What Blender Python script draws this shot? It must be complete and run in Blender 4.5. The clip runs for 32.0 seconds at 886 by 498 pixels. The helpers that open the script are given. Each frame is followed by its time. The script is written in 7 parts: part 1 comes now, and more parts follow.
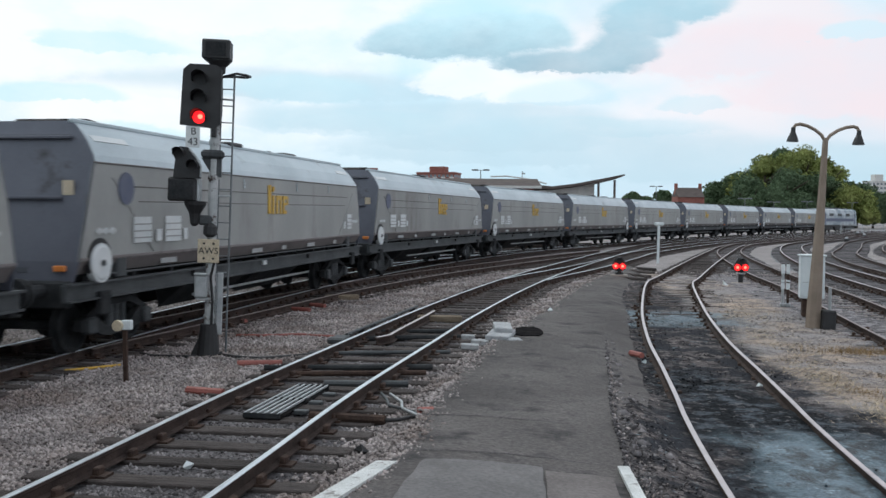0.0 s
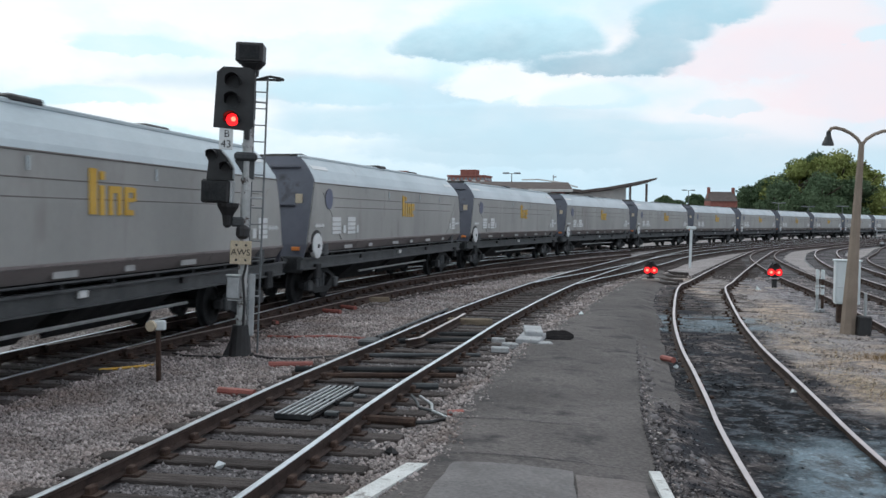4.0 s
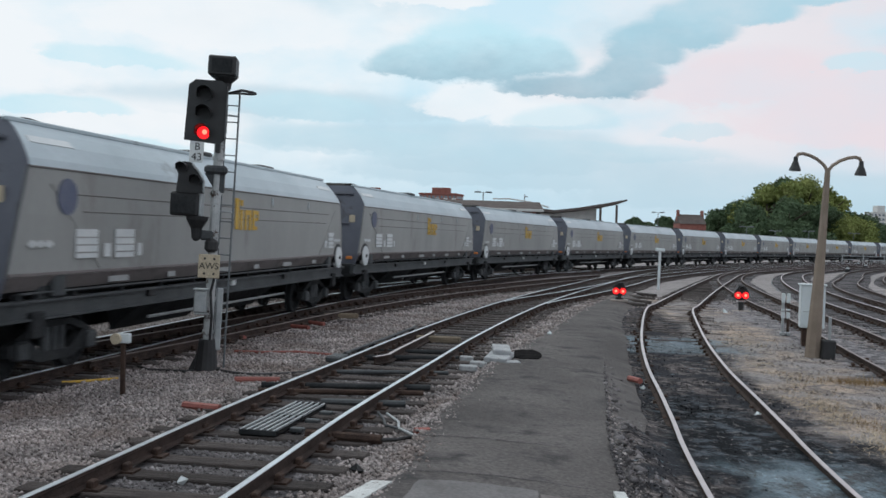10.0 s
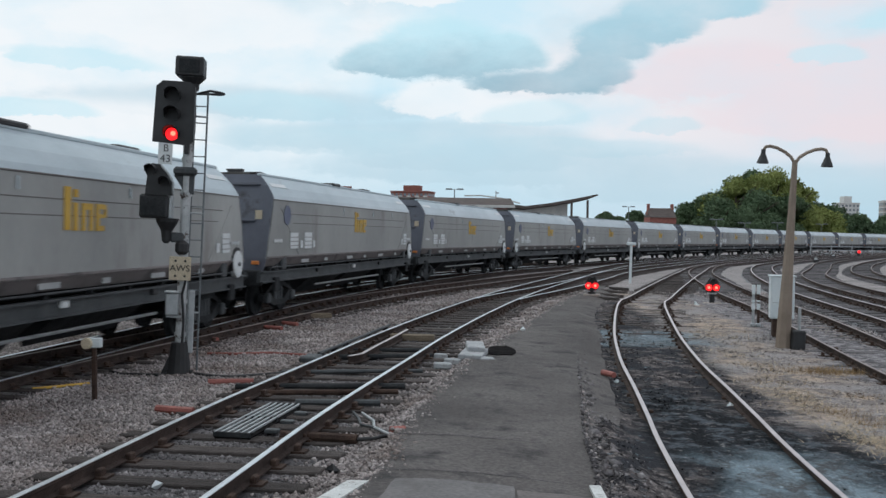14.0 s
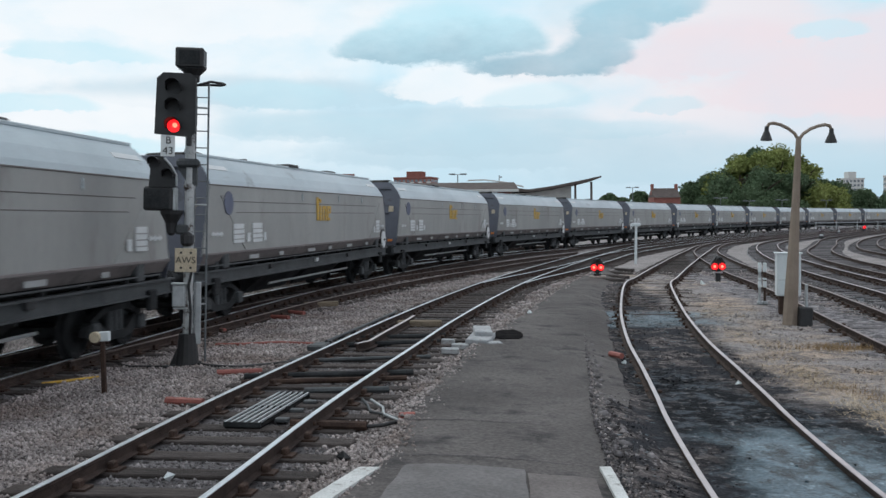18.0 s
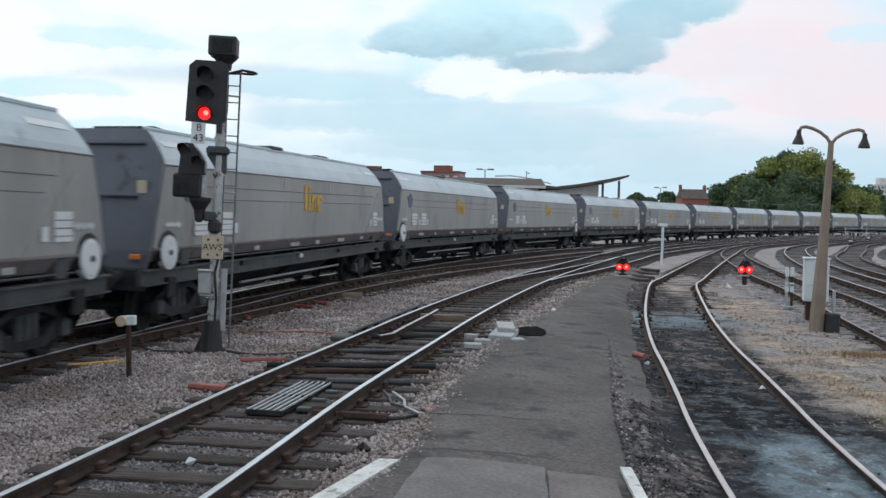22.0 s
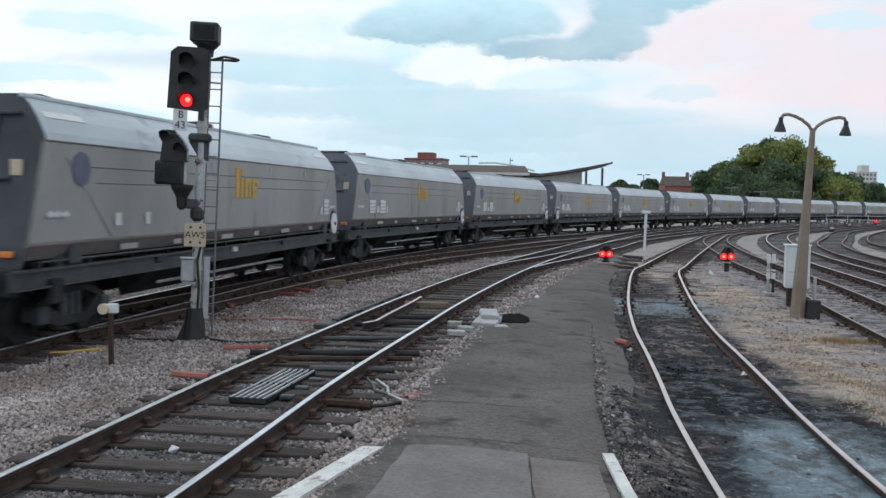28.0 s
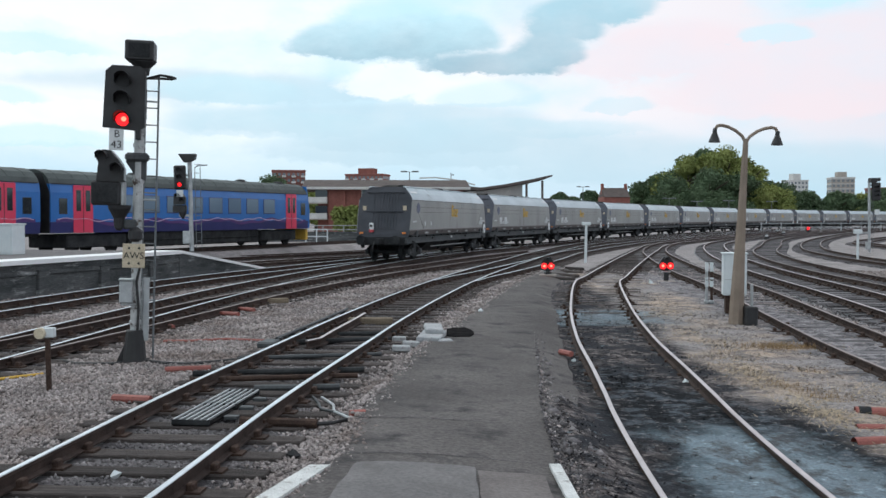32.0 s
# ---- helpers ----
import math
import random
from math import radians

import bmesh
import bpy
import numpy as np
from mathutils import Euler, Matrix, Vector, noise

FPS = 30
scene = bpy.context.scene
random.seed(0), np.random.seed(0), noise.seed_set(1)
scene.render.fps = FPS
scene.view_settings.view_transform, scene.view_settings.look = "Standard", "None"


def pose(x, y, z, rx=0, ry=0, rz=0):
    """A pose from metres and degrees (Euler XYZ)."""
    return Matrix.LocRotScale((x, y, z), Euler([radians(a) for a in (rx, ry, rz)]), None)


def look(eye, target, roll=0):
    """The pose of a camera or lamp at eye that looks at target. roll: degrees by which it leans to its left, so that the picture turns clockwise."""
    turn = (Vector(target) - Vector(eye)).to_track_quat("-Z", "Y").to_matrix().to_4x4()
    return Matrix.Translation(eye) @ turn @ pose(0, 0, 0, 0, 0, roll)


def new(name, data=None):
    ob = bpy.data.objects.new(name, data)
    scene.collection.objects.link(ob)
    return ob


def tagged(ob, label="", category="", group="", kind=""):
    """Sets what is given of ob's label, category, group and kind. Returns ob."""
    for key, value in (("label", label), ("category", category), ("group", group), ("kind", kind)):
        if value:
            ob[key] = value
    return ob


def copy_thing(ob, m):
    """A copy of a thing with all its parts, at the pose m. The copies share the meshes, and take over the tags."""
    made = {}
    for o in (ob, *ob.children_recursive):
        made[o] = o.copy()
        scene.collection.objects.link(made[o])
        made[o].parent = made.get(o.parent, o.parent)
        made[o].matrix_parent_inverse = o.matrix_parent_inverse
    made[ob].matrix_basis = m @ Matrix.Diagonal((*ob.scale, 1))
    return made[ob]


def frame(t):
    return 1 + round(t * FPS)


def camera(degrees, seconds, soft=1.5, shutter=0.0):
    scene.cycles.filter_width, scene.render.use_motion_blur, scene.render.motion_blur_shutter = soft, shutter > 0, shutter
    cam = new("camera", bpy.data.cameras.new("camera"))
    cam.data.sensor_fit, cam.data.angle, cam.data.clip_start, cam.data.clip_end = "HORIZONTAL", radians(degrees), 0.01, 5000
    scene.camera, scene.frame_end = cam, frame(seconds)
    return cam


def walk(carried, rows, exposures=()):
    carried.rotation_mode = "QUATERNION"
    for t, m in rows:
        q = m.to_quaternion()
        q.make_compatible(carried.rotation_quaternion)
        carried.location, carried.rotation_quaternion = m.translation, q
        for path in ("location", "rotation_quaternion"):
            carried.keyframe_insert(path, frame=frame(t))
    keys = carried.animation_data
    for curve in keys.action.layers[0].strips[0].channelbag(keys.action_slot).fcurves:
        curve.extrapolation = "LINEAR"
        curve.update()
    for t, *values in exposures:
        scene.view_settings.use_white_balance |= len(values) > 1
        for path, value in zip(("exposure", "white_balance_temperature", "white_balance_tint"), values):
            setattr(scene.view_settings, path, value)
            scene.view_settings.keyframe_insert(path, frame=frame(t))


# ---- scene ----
cam = camera(48.0, 32.0, shutter=0.5)
# seconds, eye x y z, yaw (to the left), pitch (up), roll: a hand-held camera at the foot of a platform ramp
PATH = [
    (0.0, 0.009, 0.015, 2.077, 4.050, -1.896, 0.499),
    (0.5, 0.009, 0.015, 2.074, 4.333, -1.970, 0.518),
    (1.0, 0.008, 0.013, 2.075, 4.250, -1.921, 0.613),
    (1.5, 0.014, 0.014, 2.081, 4.221, -1.860, 0.557),
    (2.0, 0.013, 0.017, 2.078, 4.387, -1.964, 0.377),
    (2.5, 0.003, 0.013, 2.072, 4.693, -2.132, 0.319),
    (3.0, 0.008, 0.016, 2.078, 5.079, -1.997, 0.091),
    (3.5, 0.002, 0.013, 2.074, 5.984, -1.710, 0.823),
    (5.5, 0.008, 0.018, 2.073, 4.279, -2.029, 0.243),
    (6.0, 0.015, 0.021, 2.074, 3.917, -2.173, 0.039),
    (6.5, 0.014, 0.020, 2.076, 3.815, -2.470, -0.167),
    (7.0, 0.007, 0.016, 2.074, 3.982, -2.582, 0.095),
    (7.5, 0.014, 0.020, 2.074, 3.607, -2.249, -0.277),
    (8.0, 0.012, 0.010, 2.074, 3.315, -1.559, -0.369),
    (8.5, 0.015, 0.016, 2.070, 2.949, -1.065, -0.200),
    (9.0, 0.015, 0.017, 2.074, 2.711, -1.010, -0.038),
    (9.5, 0.015, 0.013, 2.075, 2.859, -1.253, 0.143),
    (10.0, 0.014, 0.011, 2.071, 4.134, -0.684, 1.834),
    (10.5, 0.003, 0.008, 2.074, 4.436, -0.321, 1.969),
    (11.0, 0.007, 0.010, 2.071, 3.798, -0.653, 1.522),
    (11.5, 0.011, 0.009, 2.069, 3.277, -0.505, 0.854),
    (12.0, 0.009, 0.012, 2.072, 2.679, -0.859, 0.518),
    (12.5, 0.012, 0.015, 2.076, 2.549, -1.205, 0.743),
    (13.0, 0.013, 0.010, 2.074, 2.410, -1.050, 0.920),
    (13.5, 0.016, 0.009, 2.076, 2.508, -0.791, 0.900),
    (15.5, 0.006, 0.009, 2.074, 2.453, -0.894, 0.452),
    (16.0, 0.005, 0.014, 2.077, 2.576, -1.204, 0.113),
    (16.5, 0.011, 0.017, 2.073, 2.760, -1.209, -0.027),
    (17.0, 0.010, 0.016, 2.073, 2.821, -1.219, 0.045),
    (17.5, 0.007, 0.016, 2.073, 3.161, -1.547, -0.079),
    (18.0, 0.010, 0.014, 2.075, 2.811, -1.629, -0.558),
    (18.5, 0.009, 0.019, 2.075, 2.893, -1.576, -0.116),
    (19.0, 0.004, 0.017, 2.075, 3.434, -2.047, 0.775),
    (19.5, 0.005, 0.017, 2.076, 3.729, -2.089, 0.733),
    (20.0, 0.002, 0.017, 2.074, 3.581, -1.981, 0.783),
    (20.5, -0.000, 0.015, 2.073, 3.047, -1.778, 0.531),
    (21.0, 0.001, 0.018, 2.076, 2.950, -1.842, 0.776),
    (21.5, 0.000, 0.018, 2.075, 3.352, -1.987, 0.978),
    (22.0, -0.001, 0.017, 2.076, 4.248, -1.962, 1.119),
    (22.5, -0.002, 0.015, 2.076, 4.637, -1.753, 0.870),
    (23.0, -0.006, 0.013, 2.072, 4.699, -1.515, 1.046),
    (23.5, -0.009, 0.015, 2.072, 4.734, -1.454, 1.272),
    (24.0, -0.005, 0.015, 2.072, 4.067, -1.621, 1.008),
    (24.5, 0.002, 0.018, 2.074, 3.589, -1.849, 0.799),
    (26.5, 0.002, 0.017, 2.078, 3.257, -1.416, 0.891),
    (27.0, 0.001, 0.019, 2.079, 3.344, -1.756, 0.845),
    (27.5, -0.000, 0.017, 2.078, 3.510, -2.593, 1.099),
    (28.0, 0.004, 0.016, 2.081, 3.297, -2.686, 1.105),
    (28.5, 0.002, 0.016, 2.079, 3.428, -2.404, 1.009),
    (29.0, -0.001, 0.017, 2.079, 3.231, -2.337, 1.095),
    (29.5, -0.004, 0.015, 2.072, 2.675, -2.085, 1.062),
    (30.0, -0.001, 0.018, 2.076, 1.867, -2.205, 0.929),
    (30.5, 0.005, 0.011, 2.076, 1.040, -2.300, 0.706),
    (31.0, 0.004, 0.007, 2.078, 0.575, -2.144, 0.549),
    (31.5, 0.001, 0.011, 2.081, 0.439, -1.904, 0.301),
    (32.0, -0.000, 0.000, 2.080, -0.000, -1.790, -0.000),
]


def aim(x, y, z, yaw, pitch, roll):
    return Matrix.Translation((x, y, z)) @ pose(0, 0, 0, 0, 0, yaw) @ pose(0, 0, 0, 90 + pitch) @ pose(0, 0, 0, 0, 0, roll)


walk(cam, [(t, aim(*p)) for t, *p in PATH], exposures=[(t, e, 6200, 8) for t, e in ((0, 0.05), (6, 0.09), (9, -0.03), (11, -0.17), (13, -0.11), (16, -0.11), (19, -0.03), (23, 0.05), (27, 0.04), (32, 0.08))])


# ---- world and light ----
def build_world():
    w = bpy.data.worlds.new("evening_sky")
    scene.world = w
    w.use_nodes = True
    nt = w.node_tree
    nt.nodes.clear()
    N = lambda kind, **kw: node(nt, kind, **kw)
    geo = N("ShaderNodeTexCoord").outputs["Generated"]
    sep = N("ShaderNodeSeparateXYZ")
    nt.links.new(geo, sep.inputs[0])
    sx, sy, sz = sep.outputs
    M = lambda op, a, b=0.0, c=0.0: math_node(nt, op, a, b, c)
    az = M("ARCTAN2", sx, sy)
    flat = M("SQRT", M("ADD", M("MULTIPLY", sx, sx), M("MULTIPLY", sy, sy)))
    el = M("ARCTAN2", sz, flat)
    comb = N("ShaderNodeCombineXYZ")
    nt.links.new(az, comb.inputs[0])
    nt.links.new(M("MULTIPLY", el, 1.9), comb.inputs[1])

    def noise_at(scale, detail, offs, rough=0.55):
        n = N("ShaderNodeTexNoise")
        n.inputs["Scale"].default_value, n.inputs["Detail"].default_value, n.inputs["Roughness"].default_value = scale, detail, rough
        v = N("ShaderNodeVectorMath")
        v.operation = "ADD"
        v.inputs[1].default_value = offs
        nt.links.new(comb.outputs[0], v.inputs[0])
        nt.links.new(v.outputs[0], n.inputs["Vector"])
        return n.outputs["Fac"]

    wob = M("SUBTRACT", noise_at(7.0, 5, (3.1, 0.7, 0)), 0.5)
    wob2 = M("SUBTRACT", noise_at(9.0, 5, (9.4, 5.2, 0)), 0.5)
    wob3 = M("SUBTRACT", noise_at(20.0, 7, (1.4, 8.2, 0), 0.65), 0.5)
    azw = M("ADD", az, M("ADD", M("MULTIPLY", wob, 0.045), M("MULTIPLY", wob3, 0.030)))
    elw = M("ADD", el, M("ADD", M("MULTIPLY", wob2, 0.016), M("MULTIPLY", wob3, 0.022)))

    def blob(a, e, wa, we):
        """A cloud mass with a flattened foot at azimuth a, elevation e (degrees)."""
        u = M("DIVIDE", M("SUBTRACT", azw, radians(a)), radians(wa))
        v = M("DIVIDE", M("SUBTRACT", elw, radians(e)), radians(we))
        v = M("MAXIMUM", v, M("MULTIPLY", v, -2.4))
        d = M("SQRT", M("ADD", M("MULTIPLY", u, u), M("MULTIPLY", v, v)))
        return M("MAXIMUM", M("SUBTRACT", 1.0, d), -0.5)

    sky = N("ShaderNodeTexSky")
    sky.sky_type = "NISHITA"
    sky.sun_disc, sky.sun_elevation, sky.sun_rotation = False, radians(53), radians(-49)
    skys = N("ShaderNodeMix", data_type="RGBA", blend_type="MULTIPLY")
    skys.inputs["Factor"].default_value = 1.0
    nt.links.new(sky.outputs[0], skys.inputs["A"])
    skys.inputs["B"].default_value = (0.10, 0.10, 0.10, 1)

    def mix(fac, a, b):
        m = N("ShaderNodeMix", data_type="RGBA")
        for sock, val in ((m.inputs["Factor"], fac), (m.inputs["A"], a), (m.inputs["B"], b)):
            if hasattr(val, "links"):
                nt.links.new(val, sock)
            else:
                sock.default_value = val
        return m.outputs["Result"]

    low = mix(M("MINIMUM", M("MAXIMUM", M("DIVIDE", el, radians(9)), 0), 1), (0.56, 0.76, 0.88, 1), (0.72, 0.92, 1.0, 1))
    clear = mix(0.93, skys.outputs["Result"], low)
    right = M("MINIMUM", M("MAXIMUM", M("ADD", M("DIVIDE", az, radians(34)), 0.15), 0), 1)
    white = mix(right, (1.0, 1.0, 1.0, 1), (0.86, 0.74, 0.77, 1))
    cover = M("MINIMUM", M("MAXIMUM", M("MULTIPLY", M("SUBTRACT", noise_at(4.2, 7, (0.4, 1.3, 0)), 0.36), 4.5), 0), 1)
    up = M("MINIMUM", M("MAXIMUM", M("DIVIDE", M("SUBTRACT", el, radians(2.2)), radians(3.5)), 0), 1)
    col = mix(M("MULTIPLY", cover, M("ADD", M("MULTIPLY", up, 0.75), 0.2)), clear, white)
    grey = M("MINIMUM", M("MAXIMUM", M("MULTIPLY", M("SUBTRACT", noise_at(5.5, 6, (5.6, 2.2, 0)), 0.53), 4.0), 0), 1)
    col = mix(M("MULTIPLY", grey, 0.5), col, (0.50, 0.66, 0.74, 1))
    puff = M("MINIMUM", M("MAXIMUM", M("ADD", M("MULTIPLY", M("SUBTRACT", noise_at(14.0, 7, (7.7, 3.3, 0), 0.58), 0.5), 0.9), 0.9), 0.6), 1.0)
    for k, lo, hi, foot, top, *ovals in CLOUDS:
        field = blob(*ovals[0])
        for o in ovals[1:]:
            field = M("SMOOTH_MAX", field, blob(*o), 0.2)
        edge = N("ShaderNodeMapRange")
        edge.interpolation_type = "SMOOTHSTEP"
        edge.inputs["From Min"].default_value, edge.inputs["From Max"].default_value = 0.0, 0.34
        nt.links.new(M("ADD", field, M("MULTIPLY", wob3, 0.6)), edge.inputs["Value"])
        rise = N("ShaderNodeMapRange")
        rise.inputs["From Min"].default_value, rise.inputs["From Max"].default_value = radians(lo), radians(hi)
        nt.links.new(M("ADD", elw, M("MULTIPLY", wob3, 0.03)), rise.inputs["Value"])
        col = mix(M("MULTIPLY", M("MULTIPLY", edge.outputs[0], k), puff), col, mix(rise.outputs[0], foot, top))
    bg = N("ShaderNodeBackground")
    bg.inputs["Strength"].default_value = 1.0
    nt.links.new(col, bg.inputs["Color"])
    out = N("ShaderNodeOutputWorld")
    nt.links.new(bg.outputs[0], out.inputs[0])


def node(nt, kind, **kw):
    n = nt.nodes.new(kind)
    for k, v in kw.items():
        if k == "data_type":
            n.data_type = v
        elif k == "blend_type":
            n.blend_type = v
        elif k == "operation":
            n.operation = v
    return n


def math_node(nt, op, a, b=0.0, c=0.0):
    n = nt.nodes.new("ShaderNodeMath")
    n.operation = op
    for i, v in enumerate((a, b, c)):
        if hasattr(v, "links"):
            nt.links.new(v, n.inputs[i])
        else:
            n.inputs[i].default_value = v
    return n.outputs[0]


GREY_CLOUD, PALE_CLOUD, CYAN, BRIGHT, PINK = (0.335, 0.500, 0.590, 1), (0.56, 0.72, 0.80, 1), (0.60, 0.87, 0.95, 1), (1.0, 1.0, 1.0, 1), (0.93, 0.785, 0.81, 1)
# groups of overlapping cloud masses: strength, elevations of foot and top, their colours, then azimuth, elevation, half width, half height in degrees
CLOUDS = [
    (0.60, 2, 8, PALE_CLOUD, PALE_CLOUD, (-14.0, 6.9, 13.0, 1.6), (-4.0, 5.2, 12.0, 1.6), (2.0, 3.6, 16.0, 1.8), (16.0, 2.6, 15.0, 1.9)),
    (0.85, 4, 12, BRIGHT, BRIGHT, (-21.0, 5.0, 7.0, 2.6), (-17.0, 11.0, 9.0, 2.8), (-3.0, 7.4, 3.8, 1.8), (1.0, 6.9, 4.0, 1.2)),
    (0.70, 4, 11, PINK, PINK, (12.5, 8.6, 6.5, 2.8), (20.0, 6.4, 10.0, 3.2), (22.0, 8.8, 6.0, 2.4)),
    (0.50, 4, 8, PALE_CLOUD, CYAN, (2.6, 6.7, 3.6, 1.3), (9.7, 6.2, 2.4, 0.8), (-12.0, 6.8, 4.5, 1.5), (4.8, 4.9, 8.0, 0.9), (-9.5, 5.0, 8.0, 1.3), (-1.5, 4.2, 8.0, 1.2)),
    (0.60, 7, 11, CYAN, CYAN, (-22.6, 9.0, 5.0, 0.9), (-25.6, 6.2, 4.4, 0.8), (-22.0, 4.2, 5.0, 0.8), (18.0, 9.7, 2.6, 0.8), (24.0, 11.6, 5.0, 0.9)),
    (0.90, 8.4, 11.6, GREY_CLOUD, CYAN, (-5.8, 9.6, 3.4, 1.8), (-2.6, 9.9, 4.8, 3.0), (0.9, 10.0, 2.9, 1.9)),
    (0.90, 7.8, 12.6, GREY_CLOUD, (0.47, 0.71, 0.81, 1), (2.9, 8.5, 4.6, 1.1), (5.9, 9.1, 2.5, 1.5), (6.9, 10.5, 2.6, 2.2), (9.2, 11.6, 3.2, 2.1), (12.0, 12.6, 4.0, 1.9), (15.5, 13.6, 5.0, 2.0)),
    (0.90, 9, 14, BRIGHT, BRIGHT, (-5.0, 13.3, 4.0, 0.9)),
]
build_world()
sun = new("sun", bpy.data.lights.new("sun", "SUN"))
sun.data.energy, sun.data.angle, sun.data.color = 0.8, radians(25), (1.0, 0.94, 0.88)
sun.matrix_world = look((-23, 20, 40), (0, 0, 0))


# ---- materials ----
def rgba(c):
    return (*c, 1.0)


def material(name, a, b, scale=6.0, rough=0.8, metal=0.0, bump=0.2, fine=60.0, spots=None, random_tone=0.0, stretch=(1, 1, 1), rough2=None, grain_depth=0.27, shift=False):
    """A surface with two colours mixed at a large scale, fine grain, bump, and stains with shapes of their own."""
    m = bpy.data.materials.new(name)
    m.use_nodes = True
    nt = m.node_tree
    bs = nt.nodes["Principled BSDF"]
    tc = nt.nodes.new("ShaderNodeTexCoord")
    mp = nt.nodes.new("ShaderNodeMapping")
    mp.inputs["Scale"].default_value = stretch
    if shift:
        va = nt.nodes.new("ShaderNodeVectorMath")
        nt.links.new(tc.outputs["Object"], va.inputs[0])
        nt.links.new(math_node(nt, "MULTIPLY", nt.nodes.new("ShaderNodeObjectInfo").outputs["Random"], 90.0), va.inputs[1])
        nt.links.new(va.outputs[0], mp.inputs[0])
    else:
        nt.links.new(tc.outputs["Object"], mp.inputs[0])

    def noise_tex(s, d, r=0.6):
        n = nt.nodes.new("ShaderNodeTexNoise")
        n.inputs["Scale"].default_value, n.inputs["Detail"].default_value, n.inputs["Roughness"].default_value = s, d, r
        nt.links.new(mp.outputs[0], n.inputs["Vector"])
        return n.outputs["Fac"]

    def ramp(fac, lo, hi):
        r = nt.nodes.new("ShaderNodeMapRange")
        r.inputs["From Min"].default_value, r.inputs["From Max"].default_value = lo, hi
        nt.links.new(fac, r.inputs["Value"])
        return r.outputs[0]

    def mix(fac, x, y, kind="MIX"):
        n = nt.nodes.new("ShaderNodeMix")
        n.data_type, n.blend_type = "RGBA", kind
        for sock, val in ((n.inputs["Factor"], fac), (n.inputs["A"], x), (n.inputs["B"], y)):
            if hasattr(val, "links"):
                nt.links.new(val, sock)
            else:
                sock.default_value = val
        return n.outputs["Result"]

    big = noise_tex(scale, 4)
    grain = noise_tex(fine, 3)
    col = mix(ramp(big, 0.33, 0.67), rgba(a), rgba(b))
    g = ramp(grain, 0.25, 0.75)
    gcol = mix(g, rgba((1 - grain_depth,) * 3), rgba((1 + grain_depth,) * 3))
    col = mix(1.0, col, gcol, "MULTIPLY")
    if spots:
        c, s, lo, hi = spots
        col = mix(ramp(noise_tex(s, 5, 0.7), lo, hi), col, rgba(c))
    if random_tone:
        oi = nt.nodes.new("ShaderNodeObjectInfo")
        ge = nt.nodes.new("ShaderNodeNewGeometry")
        r = math_node(nt, "FRACT", math_node(nt, "ADD", oi.outputs["Random"], ge.outputs["Random Per Island"]))
        lo, hi = 1 - random_tone, 1 + random_tone
        k = math_node(nt, "ADD", math_node(nt, "MULTIPLY", r, hi - lo), lo)
        cc = nt.nodes.new("ShaderNodeCombineColor")
        for i in range(3):
            nt.links.new(k, cc.inputs[i])
        col = mix(1.0, col, cc.outputs[0], "MULTIPLY")
    nt.links.new(col, bs.inputs["Base Color"])
    bs.inputs["Metallic"].default_value = metal
    if rough >= 0.8:
        bs.inputs["Specular IOR Level"].default_value = 0.18
    if rough2 is None:
        bs.inputs["Roughness"].default_value = rough
    else:
        rr = nt.nodes.new("ShaderNodeMapRange")
        rr.inputs["To Min"].default_value, rr.inputs["To Max"].default_value = rough, rough2
        nt.links.new(big, rr.inputs["Value"])
        nt.links.new(rr.outputs[0], bs.inputs["Roughness"])
    if bump:
        bp = nt.nodes.new("ShaderNodeBump")
        bp.inputs["Strength"].default_value, bp.inputs["Distance"].default_value = min(1.0, bump * 2), 0.02
        nt.links.new(grain, bp.inputs["Height"])
        nt.links.new(bp.outputs[0], bs.inputs["Normal"])
    return m


def glowing(name, colour, power):
    m = bpy.data.materials.new(name)
    m.use_nodes = True
    bs = m.node_tree.nodes["Principled BSDF"]
    bs.inputs["Base Color"].default_value = rgba(colour)
    bs.inputs["Emission Color"].default_value = rgba(colour)
    bs.inputs["Emission Strength"].default_value = power
    return m


def glass(name, tint=(0.02, 0.025, 0.03), rough=0.08):
    m = bpy.data.materials.new(name)
    m.use_nodes = True
    bs = m.node_tree.nodes["Principled BSDF"]
    bs.inputs["Base Color"].default_value = rgba(tint)
    bs.inputs["Roughness"].default_value = rough
    bs.inputs["Specular IOR Level"].default_value = 0.8
    return m


BALLAST = material("ballast_bed", (0.215, 0.198, 0.195), (0.325, 0.298, 0.292), 0.5, 0.95, bump=0.5, fine=30, spots=((0.17, 0.152, 0.146), 1.1, 0.55, 0.70), grain_depth=0.45)
STONE = material("ballast_stone", (0.245, 0.218, 0.211), (0.42, 0.375, 0.362), 0.8, 0.95, bump=0.2, fine=50, spots=((0.235, 0.196, 0.180), 0.7, 0.47, 0.62), random_tone=0.42)
ASPHALT = material("old_tarmac", (0.076, 0.069, 0.067), (0.146, 0.133, 0.128), 0.7, 0.85, bump=0.5, fine=24, spots=((0.045, 0.042, 0.043), 1.4, 0.50, 0.66), grain_depth=0.42)
ASPHALT_B = material("lighter_tarmac", (0.140, 0.134, 0.134), (0.188, 0.179, 0.178), 1.5, 0.85, bump=0.4, fine=26, spots=((0.13, 0.122, 0.12), 2.2, 0.53, 0.7), grain_depth=0.25)
ASPHALT_C = material("brownish_tarmac", (0.135, 0.120, 0.116), (0.190, 0.172, 0.166), 1.5, 0.85, bump=0.4, fine=26, spots=((0.095, 0.086, 0.084), 2.2, 0.53, 0.7), grain_depth=0.25)
